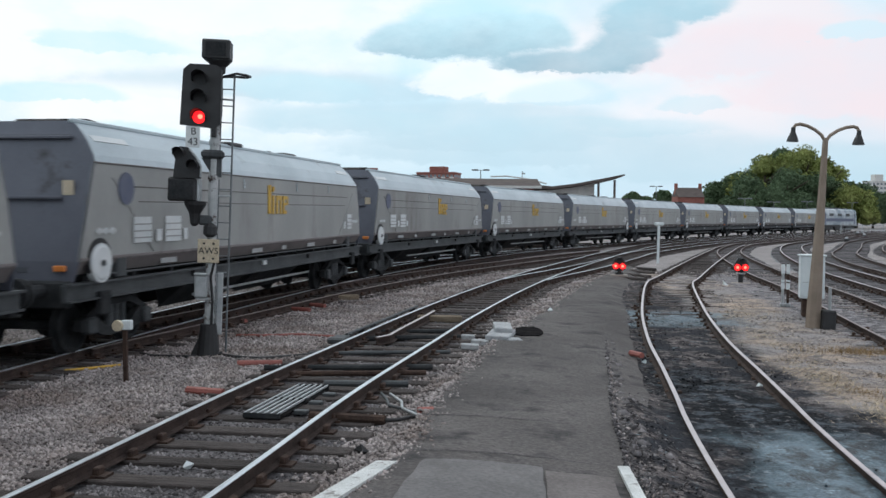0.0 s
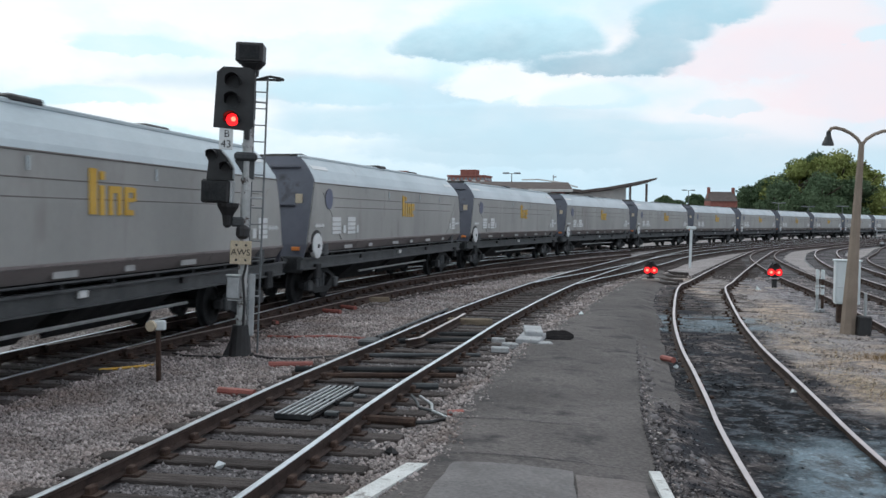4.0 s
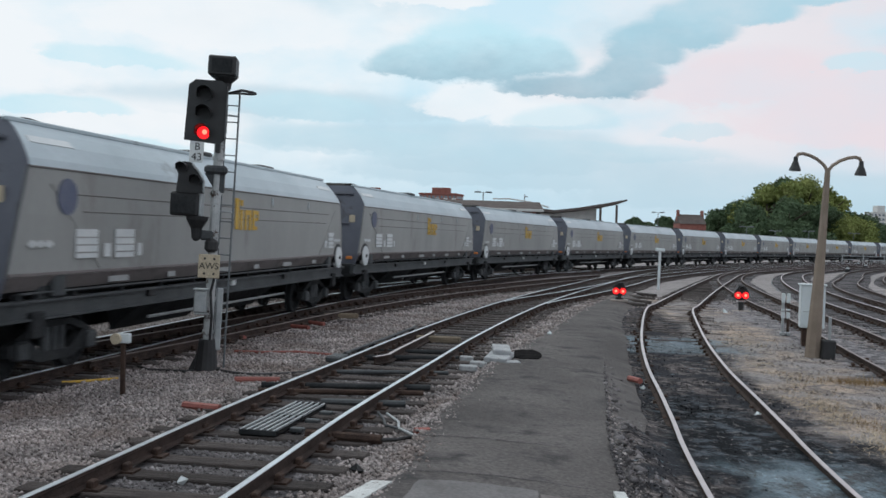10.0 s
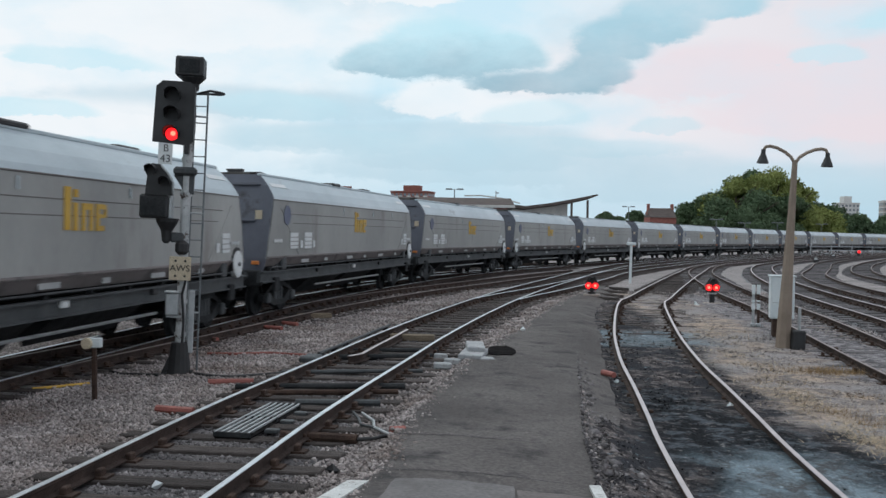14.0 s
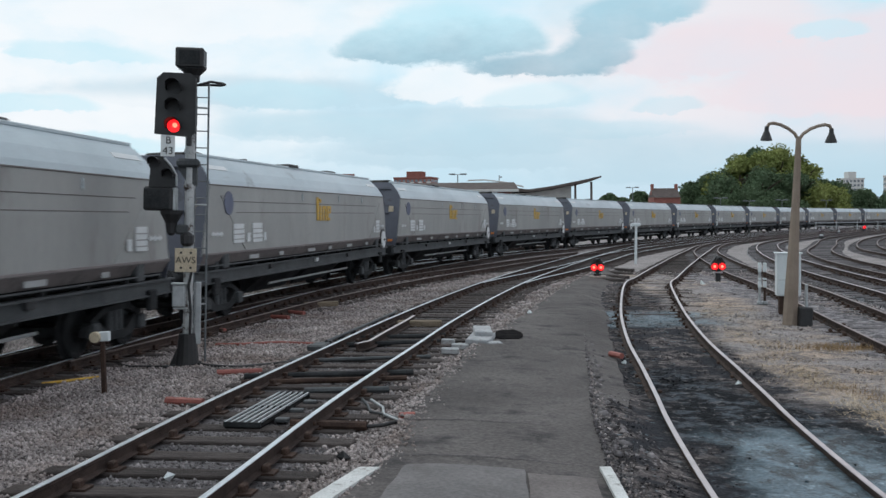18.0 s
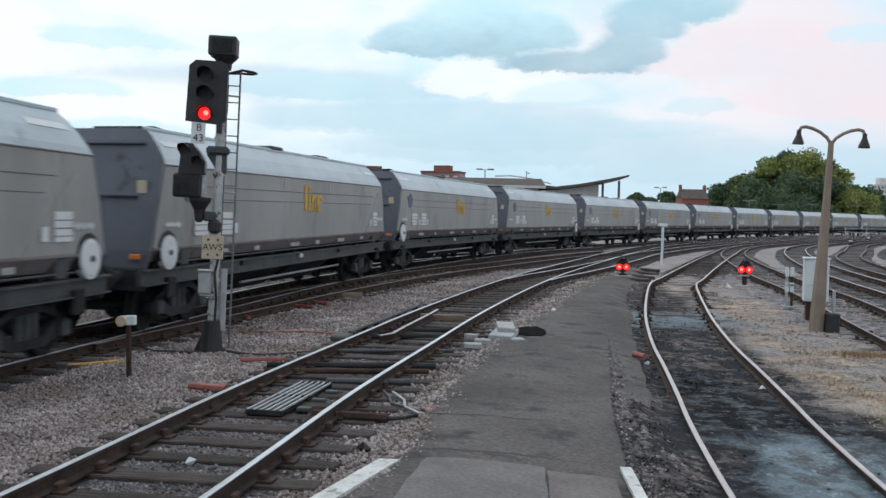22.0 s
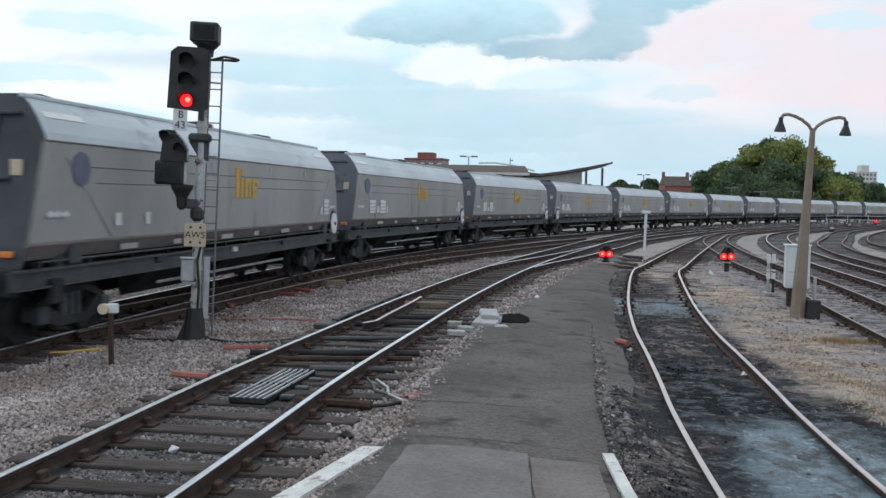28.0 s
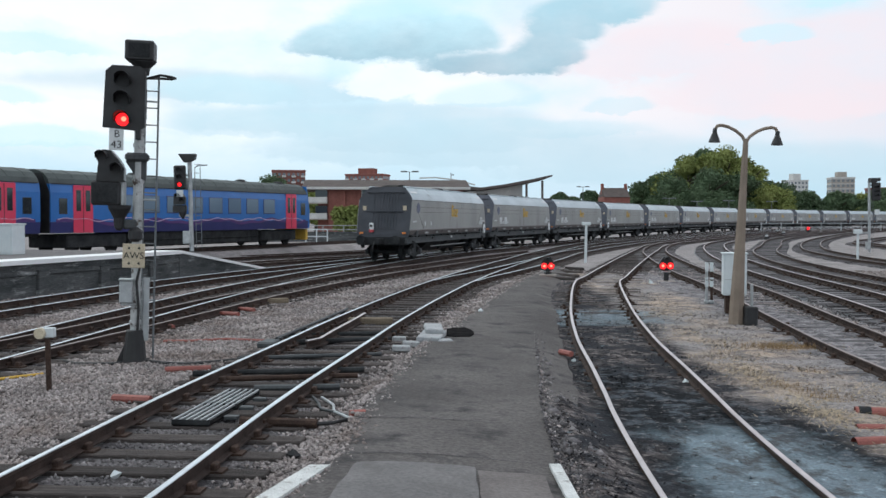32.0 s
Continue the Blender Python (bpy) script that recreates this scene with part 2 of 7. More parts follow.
WHITE_LINE = material("worn_white_line", (0.50, 0.51, 0.50), (0.64, 0.65, 0.64), 5, 0.8, bump=0.2, fine=70, spots=((0.25, 0.24, 0.23), 7, 0.57, 0.66))
WHITE_EDGE = material("white_coping", (0.80, 0.81, 0.81), (0.88, 0.88, 0.88), 1.5, 0.7, bump=0.1, fine=40, grain_depth=0.06)
RAIL_TOP = material("polished_rail_head", (0.70, 0.73, 0.77), (0.82, 0.85, 0.88), 3, 0.28, 1.0, bump=0.02, fine=90, rough2=0.4, grain_depth=0.07)
RAIL_DULL = material("dull_rail_head", (0.20, 0.165, 0.155), (0.33, 0.28, 0.265), 3, 0.45, 0.6, bump=0.05, fine=90, rough2=0.6, grain_depth=0.1)
RAIL_SIDING = material("brownish_rail_head", (0.50, 0.445, 0.445), (0.64, 0.58, 0.58), 3, 0.34, 0.85, bump=0.05, fine=90, rough2=0.5, grain_depth=0.1)
RAIL_RUST = material("rusty_rail", (0.034, 0.025, 0.022), (0.072, 0.051, 0.044), 4, 0.85, 0.0, bump=0.2, fine=60)
YARD_SLEEPER = material("dusty_sleeper", (0.11, 0.103, 0.107), (0.19, 0.178, 0.182), 1.5, 0.9, bump=0.3, fine=22, random_tone=0.4)
SLEEPER = material("tarred_sleeper", (0.050, 0.043, 0.041), (0.112, 0.096, 0.090), 2.5, 0.85, bump=0.5, fine=22, random_tone=0.4, stretch=(1, 7, 7))
BED_DARK = material("dark_track_bed", (0.060, 0.057, 0.060), (0.15, 0.140, 0.143), 1.2, 0.9, bump=0.5, fine=30, spots=((0.14, 0.13, 0.128), 2.6, 0.60, 0.72), grain_depth=0.5)
BED_WET = material("wet_track_bed", (0.040, 0.045, 0.051), (0.070, 0.076, 0.082), 0.8, 0.6, bump=0.3, fine=30, rough2=0.45)
CHAIR = material("rusty_iron", (0.048, 0.033, 0.028), (0.092, 0.061, 0.048), 7, 0.85, 0.3, bump=0.3, fine=60)
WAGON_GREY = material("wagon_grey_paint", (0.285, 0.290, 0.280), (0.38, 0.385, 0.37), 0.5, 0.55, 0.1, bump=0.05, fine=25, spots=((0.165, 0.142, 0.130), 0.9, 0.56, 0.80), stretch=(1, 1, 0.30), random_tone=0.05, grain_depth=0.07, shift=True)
# sky light on the canted panels is put into this paler, bluer grey; dark spots are coal
WAGON_ROOF = material("wagon_grey_sky_lit", (0.40, 0.47, 0.505), (0.52, 0.59, 0.625), 0.6, 0.42, 0.15, bump=0.05, fine=25, spots=((0.10, 0.10, 0.105), 0.8, 0.62, 0.80), stretch=(0.7, 1, 1), grain_depth=0.07, shift=True)
# wagon grey darkened for the shade of the down-facing skirt; spots are dirt
WAGON_SKIRT = material("shaded_wagon_skirt", (0.17, 0.15, 0.148), (0.23, 0.205, 0.20), 0.8, 0.7, 0.05, bump=0.1, fine=25, spots=((0.08, 0.072, 0.07), 1.6, 0.52, 0.7), grain_depth=0.1, shift=True)
# dark seam colour that includes the thin shadow under each line
WAGON_SEAM = material("shadowed_wagon_seam", (0.125, 0.115, 0.11), (0.175, 0.163, 0.156), 1.5, 0.7, bump=0.05, grain_depth=0.07)
POST_PAINT = material("weathered_post_paint", (0.36, 0.38, 0.385), (0.56, 0.57, 0.57), 3, 0.6, 0.2, bump=0.06, spots=((0.085, 0.06, 0.05), 5.5, 0.55, 0.63), grain_depth=0.1)
LADDER = material("dull_ladder_steel", (0.13, 0.145, 0.155), (0.22, 0.235, 0.245), 4, 0.6, 0.4, bump=0.03, grain_depth=0.07)
WAGON_END = material("dark_wagon_end", (0.078, 0.084, 0.108), (0.115, 0.121, 0.148), 0.7, 0.6, 0.1, bump=0.08, fine=25, spots=((0.045, 0.043, 0.045), 1.2, 0.58, 0.7), grain_depth=0.07)
UNDER = material("dirty_underframe", (0.020, 0.022, 0.024), (0.048, 0.050, 0.052), 2, 0.8, 0.2, bump=0.2, fine=30)
# darker tone for the tail end and the middle of every end
TAIL_END = material("darker_wagon_end", (0.036, 0.040, 0.050), (0.066, 0.070, 0.082), 0.9, 0.7, 0.1, bump=0.1, fine=25, grain_depth=0.1)
SOLE = material("dusty_solebar", (0.045, 0.050, 0.054), (0.085, 0.091, 0.095), 2, 0.6, 0.3, bump=0.1, fine=30)
COALDUST = material("coal_residue", (0.02, 0.02, 0.02), (0.045, 0.043, 0.04), 2, 0.95, bump=0.5, fine=30)
YELLOW = material("faded_yellow", (0.55, 0.33, 0.04), (0.62, 0.40, 0.07), 4, 0.6, bump=0.02, grain_depth=0.07)
LOCO_PAINT = material("locomotive_paint", (0.16, 0.22, 0.27), (0.56, 0.60, 0.62), 0.35, 0.5, bump=0.03, fine=20, spots=((0.09, 0.10, 0.12), 0.5, 0.58, 0.66), grain_depth=0.1)
BLUE_PATCH = material("faded_blue_patch", (0.10, 0.12, 0.20), (0.15, 0.165, 0.22), 3, 0.6, bump=0.02, grain_depth=0.07)
DATA_GREY = material("dusty_label_plate", (0.34, 0.35, 0.35), (0.44, 0.45, 0.45), 6, 0.6, bump=0.02, grain_depth=0.07)
PANEL_WHITE = material("white_panel", (0.62, 0.65, 0.66), (0.72, 0.74, 0.74), 6, 0.6, bump=0.02, grain_depth=0.07)
CREAM = material("cream_reflector", (0.50, 0.42, 0.30), (0.58, 0.50, 0.37), 6, 0.5, bump=0.02)
ORANGE = material("orange_marker", (0.65, 0.20, 0.04), (0.72, 0.26, 0.06), 6, 0.5, bump=0.02)
RED_PAINT = material("red_paint", (0.50, 0.04, 0.05), (0.58, 0.06, 0.07), 3, 0.5, bump=0.02)
BLACK = material("black_paint", (0.012, 0.012, 0.013), (0.028, 0.028, 0.03), 3, 0.55, bump=0.05, grain_depth=0.07)
GALV = material("galvanised_steel", (0.33, 0.35, 0.36), (0.47, 0.49, 0.50), 5, 0.5, 0.5, bump=0.05, spots=((0.20, 0.13, 0.09), 6, 0.64, 0.72), grain_depth=0.07)
CONCRETE = material("grey_concrete", (0.30, 0.27, 0.24), (0.40, 0.36, 0.32), 3, 0.9, bump=0.2)
CABINET = material("pale_cabinet_paint", (0.58, 0.63, 0.65), (0.68, 0.72, 0.73), 2, 0.55, bump=0.03, spots=((0.35, 0.33, 0.30), 4, 0.66, 0.75), grain_depth=0.07)
PALE_SLAB = material("pale_broken_concrete", (0.30, 0.31, 0.32), (0.46, 0.47, 0.48), 4, 0.85, bump=0.2, spots=((0.22, 0.20, 0.19), 5, 0.58, 0.68), grain_depth=0.15)
# black that stands for the shade in the grating gaps and the slab hole
PIT = material("gap_shade_black", (0.012, 0.012, 0.013), (0.030, 0.028, 0.028), 4, 0.9, bump=0.5, fine=30)
PIT.node_tree.nodes["Principled BSDF"].inputs["Specular IOR Level"].default_value = 0.0
LAMPPOST = material("drab_lamp_post", (0.22, 0.175, 0.14), (0.29, 0.235, 0.19), 2, 0.8, bump=0.1, grain_depth=0.07)
BRICK = material("red_brickwork", (0.21, 0.085, 0.07), (0.28, 0.12, 0.10), 1.5, 0.9, bump=0.15, fine=20)
BRICK_DARK = material("sooty_brickwork", (0.045, 0.050, 0.052), (0.125, 0.130, 0.132), 0.8, 0.9, bump=0.3, fine=14, spots=((0.34, 0.35, 0.35), 1.8, 0.57, 0.70), stretch=(0.5, 0.5, 3.0), grain_depth=0.4)
ROOF = material("brown_roof", (0.085, 0.07, 0.066), (0.12, 0.10, 0.092), 1, 0.85, bump=0.1)
RENDER = material("pale_render", (0.50, 0.50, 0.49), (0.60, 0.59, 0.57), 1, 0.8, bump=0.05)
LEAF_A = material("dark_leaves", (0.072, 0.110, 0.060), (0.112, 0.158, 0.085), 0.25, 0.8, bump=0, random_tone=0.25, grain_depth=0.1)
LEAF_B = material("yellowish_leaves", (0.17, 0.205, 0.062), (0.25, 0.275, 0.090), 0.25, 0.8, bump=0, random_tone=0.25, grain_depth=0.1)
BARK = material("bark", (0.05, 0.04, 0.03), (0.08, 0.065, 0.05), 3, 0.9, bump=0.4)
DMU_BLUE = material("train_blue", (0.014, 0.125, 0.40), (0.024, 0.155, 0.47), 0.6, 0.35, bump=0.02, grain_depth=0.07)
DMU_DARK = material("train_dark_blue", (0.022, 0.028, 0.12), (0.035, 0.035, 0.15), 0.6, 0.35, bump=0.02, grain_depth=0.07)
DMU_PINK = material("train_red_door", (0.62, 0.03, 0.085), (0.68, 0.045, 0.11), 1, 0.4, bump=0.02, grain_depth=0.07)
DMU_PURPLE = material("train_purple_wave", (0.07, 0.025, 0.14), (0.10, 0.04, 0.18), 1, 0.4, bump=0.02, grain_depth=0.07)
DMU_ROOF = material("train_roof_grey", (0.034, 0.046, 0.044), (0.062, 0.076, 0.073), 1, 0.6, bump=0.05)
PINK_WAVE = material("train_pale_wave", (0.50, 0.34, 0.48), (0.62, 0.46, 0.58), 1, 0.4, bump=0.02, grain_depth=0.07)
WINDOW = glass("dark_window")
BLUE_WINDOW = glass("train_window", (0.13, 0.19, 0.26), 0.12)
YARD_BED = material("grey_yard_bed", (0.13, 0.122, 0.126), (0.21, 0.197, 0.20), 1.2, 0.95, bump=0.4, fine=30, spots=((0.06, 0.058, 0.06), 1.6, 0.5, 0.66), grain_depth=0.5)
PALE_WINDOW = glass("pale_window", (0.16, 0.18, 0.20), 0.15)
ORANGE_PIPE = material("orange_pipe", (0.22, 0.065, 0.052), (0.31, 0.10, 0.08), 4, 0.6, bump=0.1)
WOOD = material("weathered_wood", (0.16, 0.13, 0.095), (0.26, 0.21, 0.155), 3, 0.9, bump=0.3, stretch=(1, 8, 8))
RED_LIGHT = glowing("red_signal_light", (1.0, 0.012, 0.016), 1.6)
RED_HOT = glowing("red_signal_core", (1.0, 0.30, 0.18), 1.5)


def soil_material():
    """Ground round the siding: cinders, an oil-soaked stretch between the rails, pale dead grass beyond."""
    m = bpy.data.materials.new("siding_soil")
    m.use_nodes = True
    nt = m.node_tree
    bs = nt.nodes["Principled BSDF"]
    tc = nt.nodes.new("ShaderNodeTexCoord")
    sep = nt.nodes.new("ShaderNodeSeparateXYZ")
    nt.links.new(tc.outputs["Object"], sep.inputs[0])
    X, Y = sep.outputs[0], sep.outputs[1]
    K = lambda op, a, b=0.0: math_node(nt, op, a, b)

    def tex(scale, detail=5, rough=0.6, stretch=(1, 1, 1)):
        mp = nt.nodes.new("ShaderNodeMapping")
        mp.inputs["Scale"].default_value = stretch
        nt.links.new(tc.outputs["Object"], mp.inputs[0])
        n = nt.nodes.new("ShaderNodeTexNoise")
        n.inputs["Scale"].default_value, n.inputs["Detail"].default_value, n.inputs["Roughness"].default_value = scale, detail, rough
        nt.links.new(mp.outputs[0], n.inputs["Vector"])
        return n.outputs["Fac"]

    def step(v, lo, hi):
        r = nt.nodes.new("ShaderNodeMapRange")
        r.interpolation_type = "SMOOTHSTEP"
        r.inputs["From Min"].default_value, r.inputs["From Max"].default_value = lo, hi
        nt.links.new(v, r.inputs["Value"])
        return r.outputs[0]

    def mix(fac, a, b):
        n = nt.nodes.new("ShaderNodeMix")
        n.data_type = "RGBA"
        for sock, val in ((n.inputs["Factor"], fac), (n.inputs["A"], a), (n.inputs["B"], b)):
            if hasattr(val, "links"):
                nt.links.new(val, sock)
            else:
                sock.default_value = val
        return n.outputs["Result"]

    warp = K("SUBTRACT", tex(0.9, 6, 0.65), 0.5)
    fine = tex(30, 4)
    cinder = mix(step(tex(3.0, 8, 0.72), 0.44, 0.56), (0.016, 0.015, 0.017, 1), (0.112, 0.098, 0.096, 1))
    cinder = mix(step(tex(8.0, 7, 0.7), 0.53, 0.60), cinder, (0.21, 0.186, 0.178, 1))
    cinder = mix(step(tex(1.3, 7, 0.7), 0.45, 0.56), cinder, (0.030, 0.031, 0.036, 1))
    cinder = mix(step(tex(5.0, 7, 0.72), 0.60, 0.68), cinder, (0.14, 0.175, 0.20, 1))
    pale = mix(step(tex(2.2, 8, 0.72), 0.42, 0.58), (0.19, 0.168, 0.160, 1), (0.42, 0.335, 0.265, 1))
    pale = mix(step(tex(0.55, 8, 0.72), 0.45, 0.55), pale, (0.27, 0.25, 0.245, 1))
    pale = mix(step(tex(7.0, 7, 0.7), 0.55, 0.62), pale, (0.105, 0.095, 0.095, 1))
    pale = mix(step(tex(9.0, 7, 0.7, (1.2, 1, 1)), 0.60, 0.66), pale, (0.50, 0.44, 0.40, 1))
    pale = mix(step(tex(0.8, 7, 0.7), 0.54, 0.64), pale, (0.15, 0.14, 0.142, 1))
    grey = mix(step(tex(4.0, 8, 0.72), 0.44, 0.56), (0.10, 0.095, 0.10, 1), (0.27, 0.255, 0.262, 1))
    # black oil, with its bluish sky sheen and small highlights mixed in as pale colour
    oil = mix(step(tex(2.4, 8, 0.72, (1, 0.7, 1)), 0.42, 0.56), (0.008, 0.012, 0.016, 1), (0.125, 0.18, 0.215, 1))
    oil = mix(step(tex(1.6, 8, 0.72, (1, 0.6, 1)), 0.46, 0.60), oil, (0.105, 0.150, 0.182, 1))
    oil = mix(step(tex(6.5, 8, 0.72, (1, 0.8, 1)), 0.57, 0.66), oil, (0.26, 0.34, 0.39, 1))
    oil = mix(step(tex(3.6, 8, 0.75), 0.55, 0.63), oil, (0.010, 0.014, 0.018, 1))
    black = mix(step(tex(3.2, 8, 0.75), 0.48, 0.60), (0.008, 0.009, 0.011, 1), (0.075, 0.086, 0.10, 1))
    black = mix(step(tex(9.0, 7, 0.72), 0.57, 0.64), black, (0.17, 0.16, 0.16, 1))
    xw = K("ADD", X, K("MULTIPLY", warp, 1.8))
    yw = K("ADD", Y, K("MULTIPLY", warp, 2.6))
    col = mix(step(K("SUBTRACT", xw, K("MULTIPLY", Y, 0.02)), 3.75, 4.35), cinder, pale)
    col = mix(step(K("SUBTRACT", xw, K("MULTIPLY", Y, 0.03)), 5.6, 6.4), col, grey)
    tar = K("MULTIPLY", K("SUBTRACT", 1.0, step(yw, 15.5, 18.0)), K("MULTIPLY", step(xw, 1.7, 2.4), K("SUBTRACT", 1.0, step(K("ADD", xw, K("MULTIPLY", K("SUBTRACT", Y, 8.0), 0.30)), 5.0, 5.8))))
    col = mix(tar, col, black)
    near = K("SUBTRACT", 1.0, step(yw, 10.6, 12.0))
    band = K("MULTIPLY", step(xw, 2.1, 2.7), K("SUBTRACT", 1.0, step(K("ADD", xw, K("MULTIPLY", K("SUBTRACT", Y, 8.0), 0.30)), 4.1, 5.2)))
    stain = K("MULTIPLY", K("MULTIPLY", step(yw, 21.2, 22.0), K("SUBTRACT", 1.0, step(yw, 24.0, 25.0))), K("SUBTRACT", 1.0, step(xw, 4.6, 5.6)))
    wet = K("MAXIMUM", K("MULTIPLY", near, band), K("MULTIPLY", stain, 0.8))
    col = mix(wet, col, oil)
    shade = nt.nodes.new("ShaderNodeMix")
    shade.data_type, shade.blend_type = "RGBA", "MULTIPLY"
    shade.inputs["Factor"].default_value = 1.0
    nt.links.new(col, shade.inputs["A"])
    nt.links.new(mix(step(fine, 0.25, 0.75), (0.6, 0.6, 0.6, 1), (1.4, 1.4, 1.4, 1)), shade.inputs["B"])
    ge = nt.nodes.new("ShaderNodeNewGeometry")
    tone = K("ADD", K("MULTIPLY", ge.outputs["Random Per Island"], 0.5), 0.75)
    cc = nt.nodes.new("ShaderNodeCombineColor")
    for i in range(3):
        nt.links.new(tone, cc.inputs[i])
    last = nt.nodes.new("ShaderNodeMix")
    last.data_type, last.blend_type = "RGBA", "MULTIPLY"
    last.inputs["Factor"].default_value = 1.0
    nt.links.new(shade.outputs["Result"], last.inputs["A"])
    nt.links.new(cc.outputs[0], last.inputs["B"])
    nt.links.new(last.outputs["Result"], bs.inputs["Base Color"])
    nt.links.new(K("SUBTRACT", 0.95, K("MULTIPLY", wet, 0.42)), bs.inputs["Roughness"])
    nt.links.new(K("ADD", 0.10, K("MULTIPLY", wet, 0.35)), bs.inputs["Specular IOR Level"])
    bp = nt.nodes.new("ShaderNodeBump")
    bp.inputs["Strength"].default_value, bp.inputs["Distance"].default_value = 0.9, 0.03
    nt.links.new(fine, bp.inputs["Height"])
    nt.links.new(bp.outputs[0], bs.inputs["Normal"])
    return m


SOIL = soil_material()


# ---- mesh helpers ----
class G:
    """Vertices and faces gathered for one mesh."""

    def __init__(self):
        self.v, self.f = [], []

    def add(self, verts, faces, m=None):
        n = len(self.v)
        self.v += [tuple(m @ Vector(p)) for p in verts] if m else [tuple(p) for p in verts]
        self.f += [tuple(i + n for i in f) for f in faces]
        return self

    def box(self, c, s, ch=0.0, m=None):
        """A box with centre c and size s; ch cuts its edges."""
        x, y, z = (k / 2 for k in s)
        if ch <= 0:
            vs = [(c[0] + a * x, c[1] + b * y, c[2] + d * z) for a in (-1, 1) for b in (-1, 1) for d in (-1, 1)]
            fs = [(0, 1, 3, 2), (4, 6, 7, 5), (0, 4, 5, 1), (2, 3, 7, 6), (0, 2, 6, 4), (1, 5, 7, 3)]
            return self.add(vs, fs, m)
        vs, idx = [], {}
        for a in (-1, 1):
            for b in (-1, 1):
                for d in (-1, 1):
                    for k in range(3):
                        p = [a * x, b * y, d * z]
                        for j, sg in ((0, a), (1, b), (2, d)):
                            if j != k:
                                p[j] -= sg * ch
                        idx[a, b, d, k] = len(vs)
                        vs.append((c[0] + p[0], c[1] + p[1], c[2] + p[2]))
        fs = []
        for k in range(3):
            u, w = [j for j in range(3) if j != k]
            for sg in (-1, 1):
                quad = []
                for p, q in ((-1, -1), (1, -1), (1, 1), (-1, 1)):
                    s3 = [0, 0, 0]
                    s3[k], s3[u], s3[w] = sg, p, q
                    quad.append(idx[(*s3, k)])
                fs.append(tuple(quad))
            for p in (-1, 1):
                for q in (-1, 1):
                    e = []
                    for t in (-1, 1):
                        s3 = [0, 0, 0]
                        s3[k], s3[u], s3[w] = t, p, q
                        e.append((idx[(*s3, u)], idx[(*s3, w)]))
                    fs.append((e[0][0], e[0][1], e[1][1], e[1][0]))
        for a in (-1, 1):
            for b in (-1, 1):
                for d in (-1, 1):
                    fs.append(tuple(idx[a, b, d, k] for k in range(3)))
        return self.add(vs, fs, m)

    def tube(self, a, b, r0, r1=None, n=10, caps=True):
        a, b = Vector(a), Vector(b)
        r1 = r0 if r1 is None else r1
        d = (b - a).normalized()
        u = d.orthogonal().normalized()
        w = d.cross(u)
        vs = [p + (u * math.cos(6.28318 * i / n) + w * math.sin(6.28318 * i / n)) * r for p, r in ((a, r0), (b, r1)) for i in range(n)]
        fs = [(i, (i + 1) % n, n + (i + 1) % n, n + i) for i in range(n)]
        if caps:
            fs += [tuple(range(n))[::-1], tuple(range(n, 2 * n))]
        return self.add(vs, fs)

    def pipe(self, pts, r, n=8):
        """A tube along points."""
        pts = [Vector(p) for p in pts]
        vs, fs = [], []
        for i, p in enumerate(pts):
            d = (pts[min(i + 1, len(pts) - 1)] - pts[max(i - 1, 0)]).normalized()
            ref = Vector((0, 0, 1)) if abs(d.z) < 0.95 else Vector((1, 0, 0))
            u = d.cross(ref).normalized()
            w = u.cross(d)
            rr = r[i] if isinstance(r, (list, tuple)) else r
            vs += [p + (u * math.cos(6.28318 * k / n) + w * math.sin(6.28318 * k / n)) * rr for k in range(n)]
            if i:
                o = (i - 1) * n
                fs += [(o + k, o + (k + 1) % n, o + n + (k + 1) % n, o + n + k) for k in range(n)]
        fs += [tuple(range(n))[::-1], tuple(range(len(vs) - n, len(vs)))]
        return self.add(vs, fs)

    def prism(self, poly, lo, hi, axis="x", m=None):
        """A polygon drawn out along an axis; for x its points are (y, z), for y (x, z), for z (x, y)."""
        n = len(poly)
        put = {"x": lambda p, t: (t, p[0], p[1]), "y": lambda p, t: (p[0], t, p[1]), "z": lambda p, t: (p[0], p[1], t)}[axis]
        vs = [put(p, lo) for p in poly] + [put(p, hi) for p in poly]
        fs = [(i, (i + 1) % n, n + (i + 1) % n, n + i) for i in range(n)] + [tuple(range(n))[::-1], tuple(range(n, 2 * n))]
        return self.add(vs, fs, m)

    def lathe(self, prof, c=(0, 0, 0), n=16, m=None):
        """A profile of (radius, height) turned about the vertical."""
        vs = [(c[0] + r * math.cos(6.28318 * i / n), c[1] + r * math.sin(6.28318 * i / n), c[2] + z) for r, z in prof for i in range(n)]
        fs = [(k * n + i, k * n + (i + 1) % n, (k + 1) * n + (i + 1) % n, (k + 1) * n + i) for k in range(len(prof) - 1) for i in range(n)]
        fs += [tuple(range(n))[::-1], tuple(range((len(prof) - 1) * n, len(prof) * n))]
        return self.add(vs, fs, m)

    def sweep(self, poly, line):
        """A section of (side, height) carried along points (x, y, z); the side is to the right of the way."""
        n = len(poly)
        vs, fs = [], []
        for i, p in enumerate(line):
            a, b = line[max(i - 1, 0)], line[min(i + 1, len(line) - 1)]
            dx, dy = b[0] - a[0], b[1] - a[1]
            k = math.hypot(dx, dy) or 1.0
            rx, ry = dy / k, -dx / k
            vs += [(p[0] + rx * s, p[1] + ry * s, p[2] + h) for s, h in poly]
            if i:
                o = (i - 1) * n
                fs += [(o + j, o + (j + 1) % n, o + n + (j + 1) % n, o + n + j) for j in range(n)]
        fs += [tuple(range(n))[::-1], tuple(range(len(vs) - n, len(vs)))]
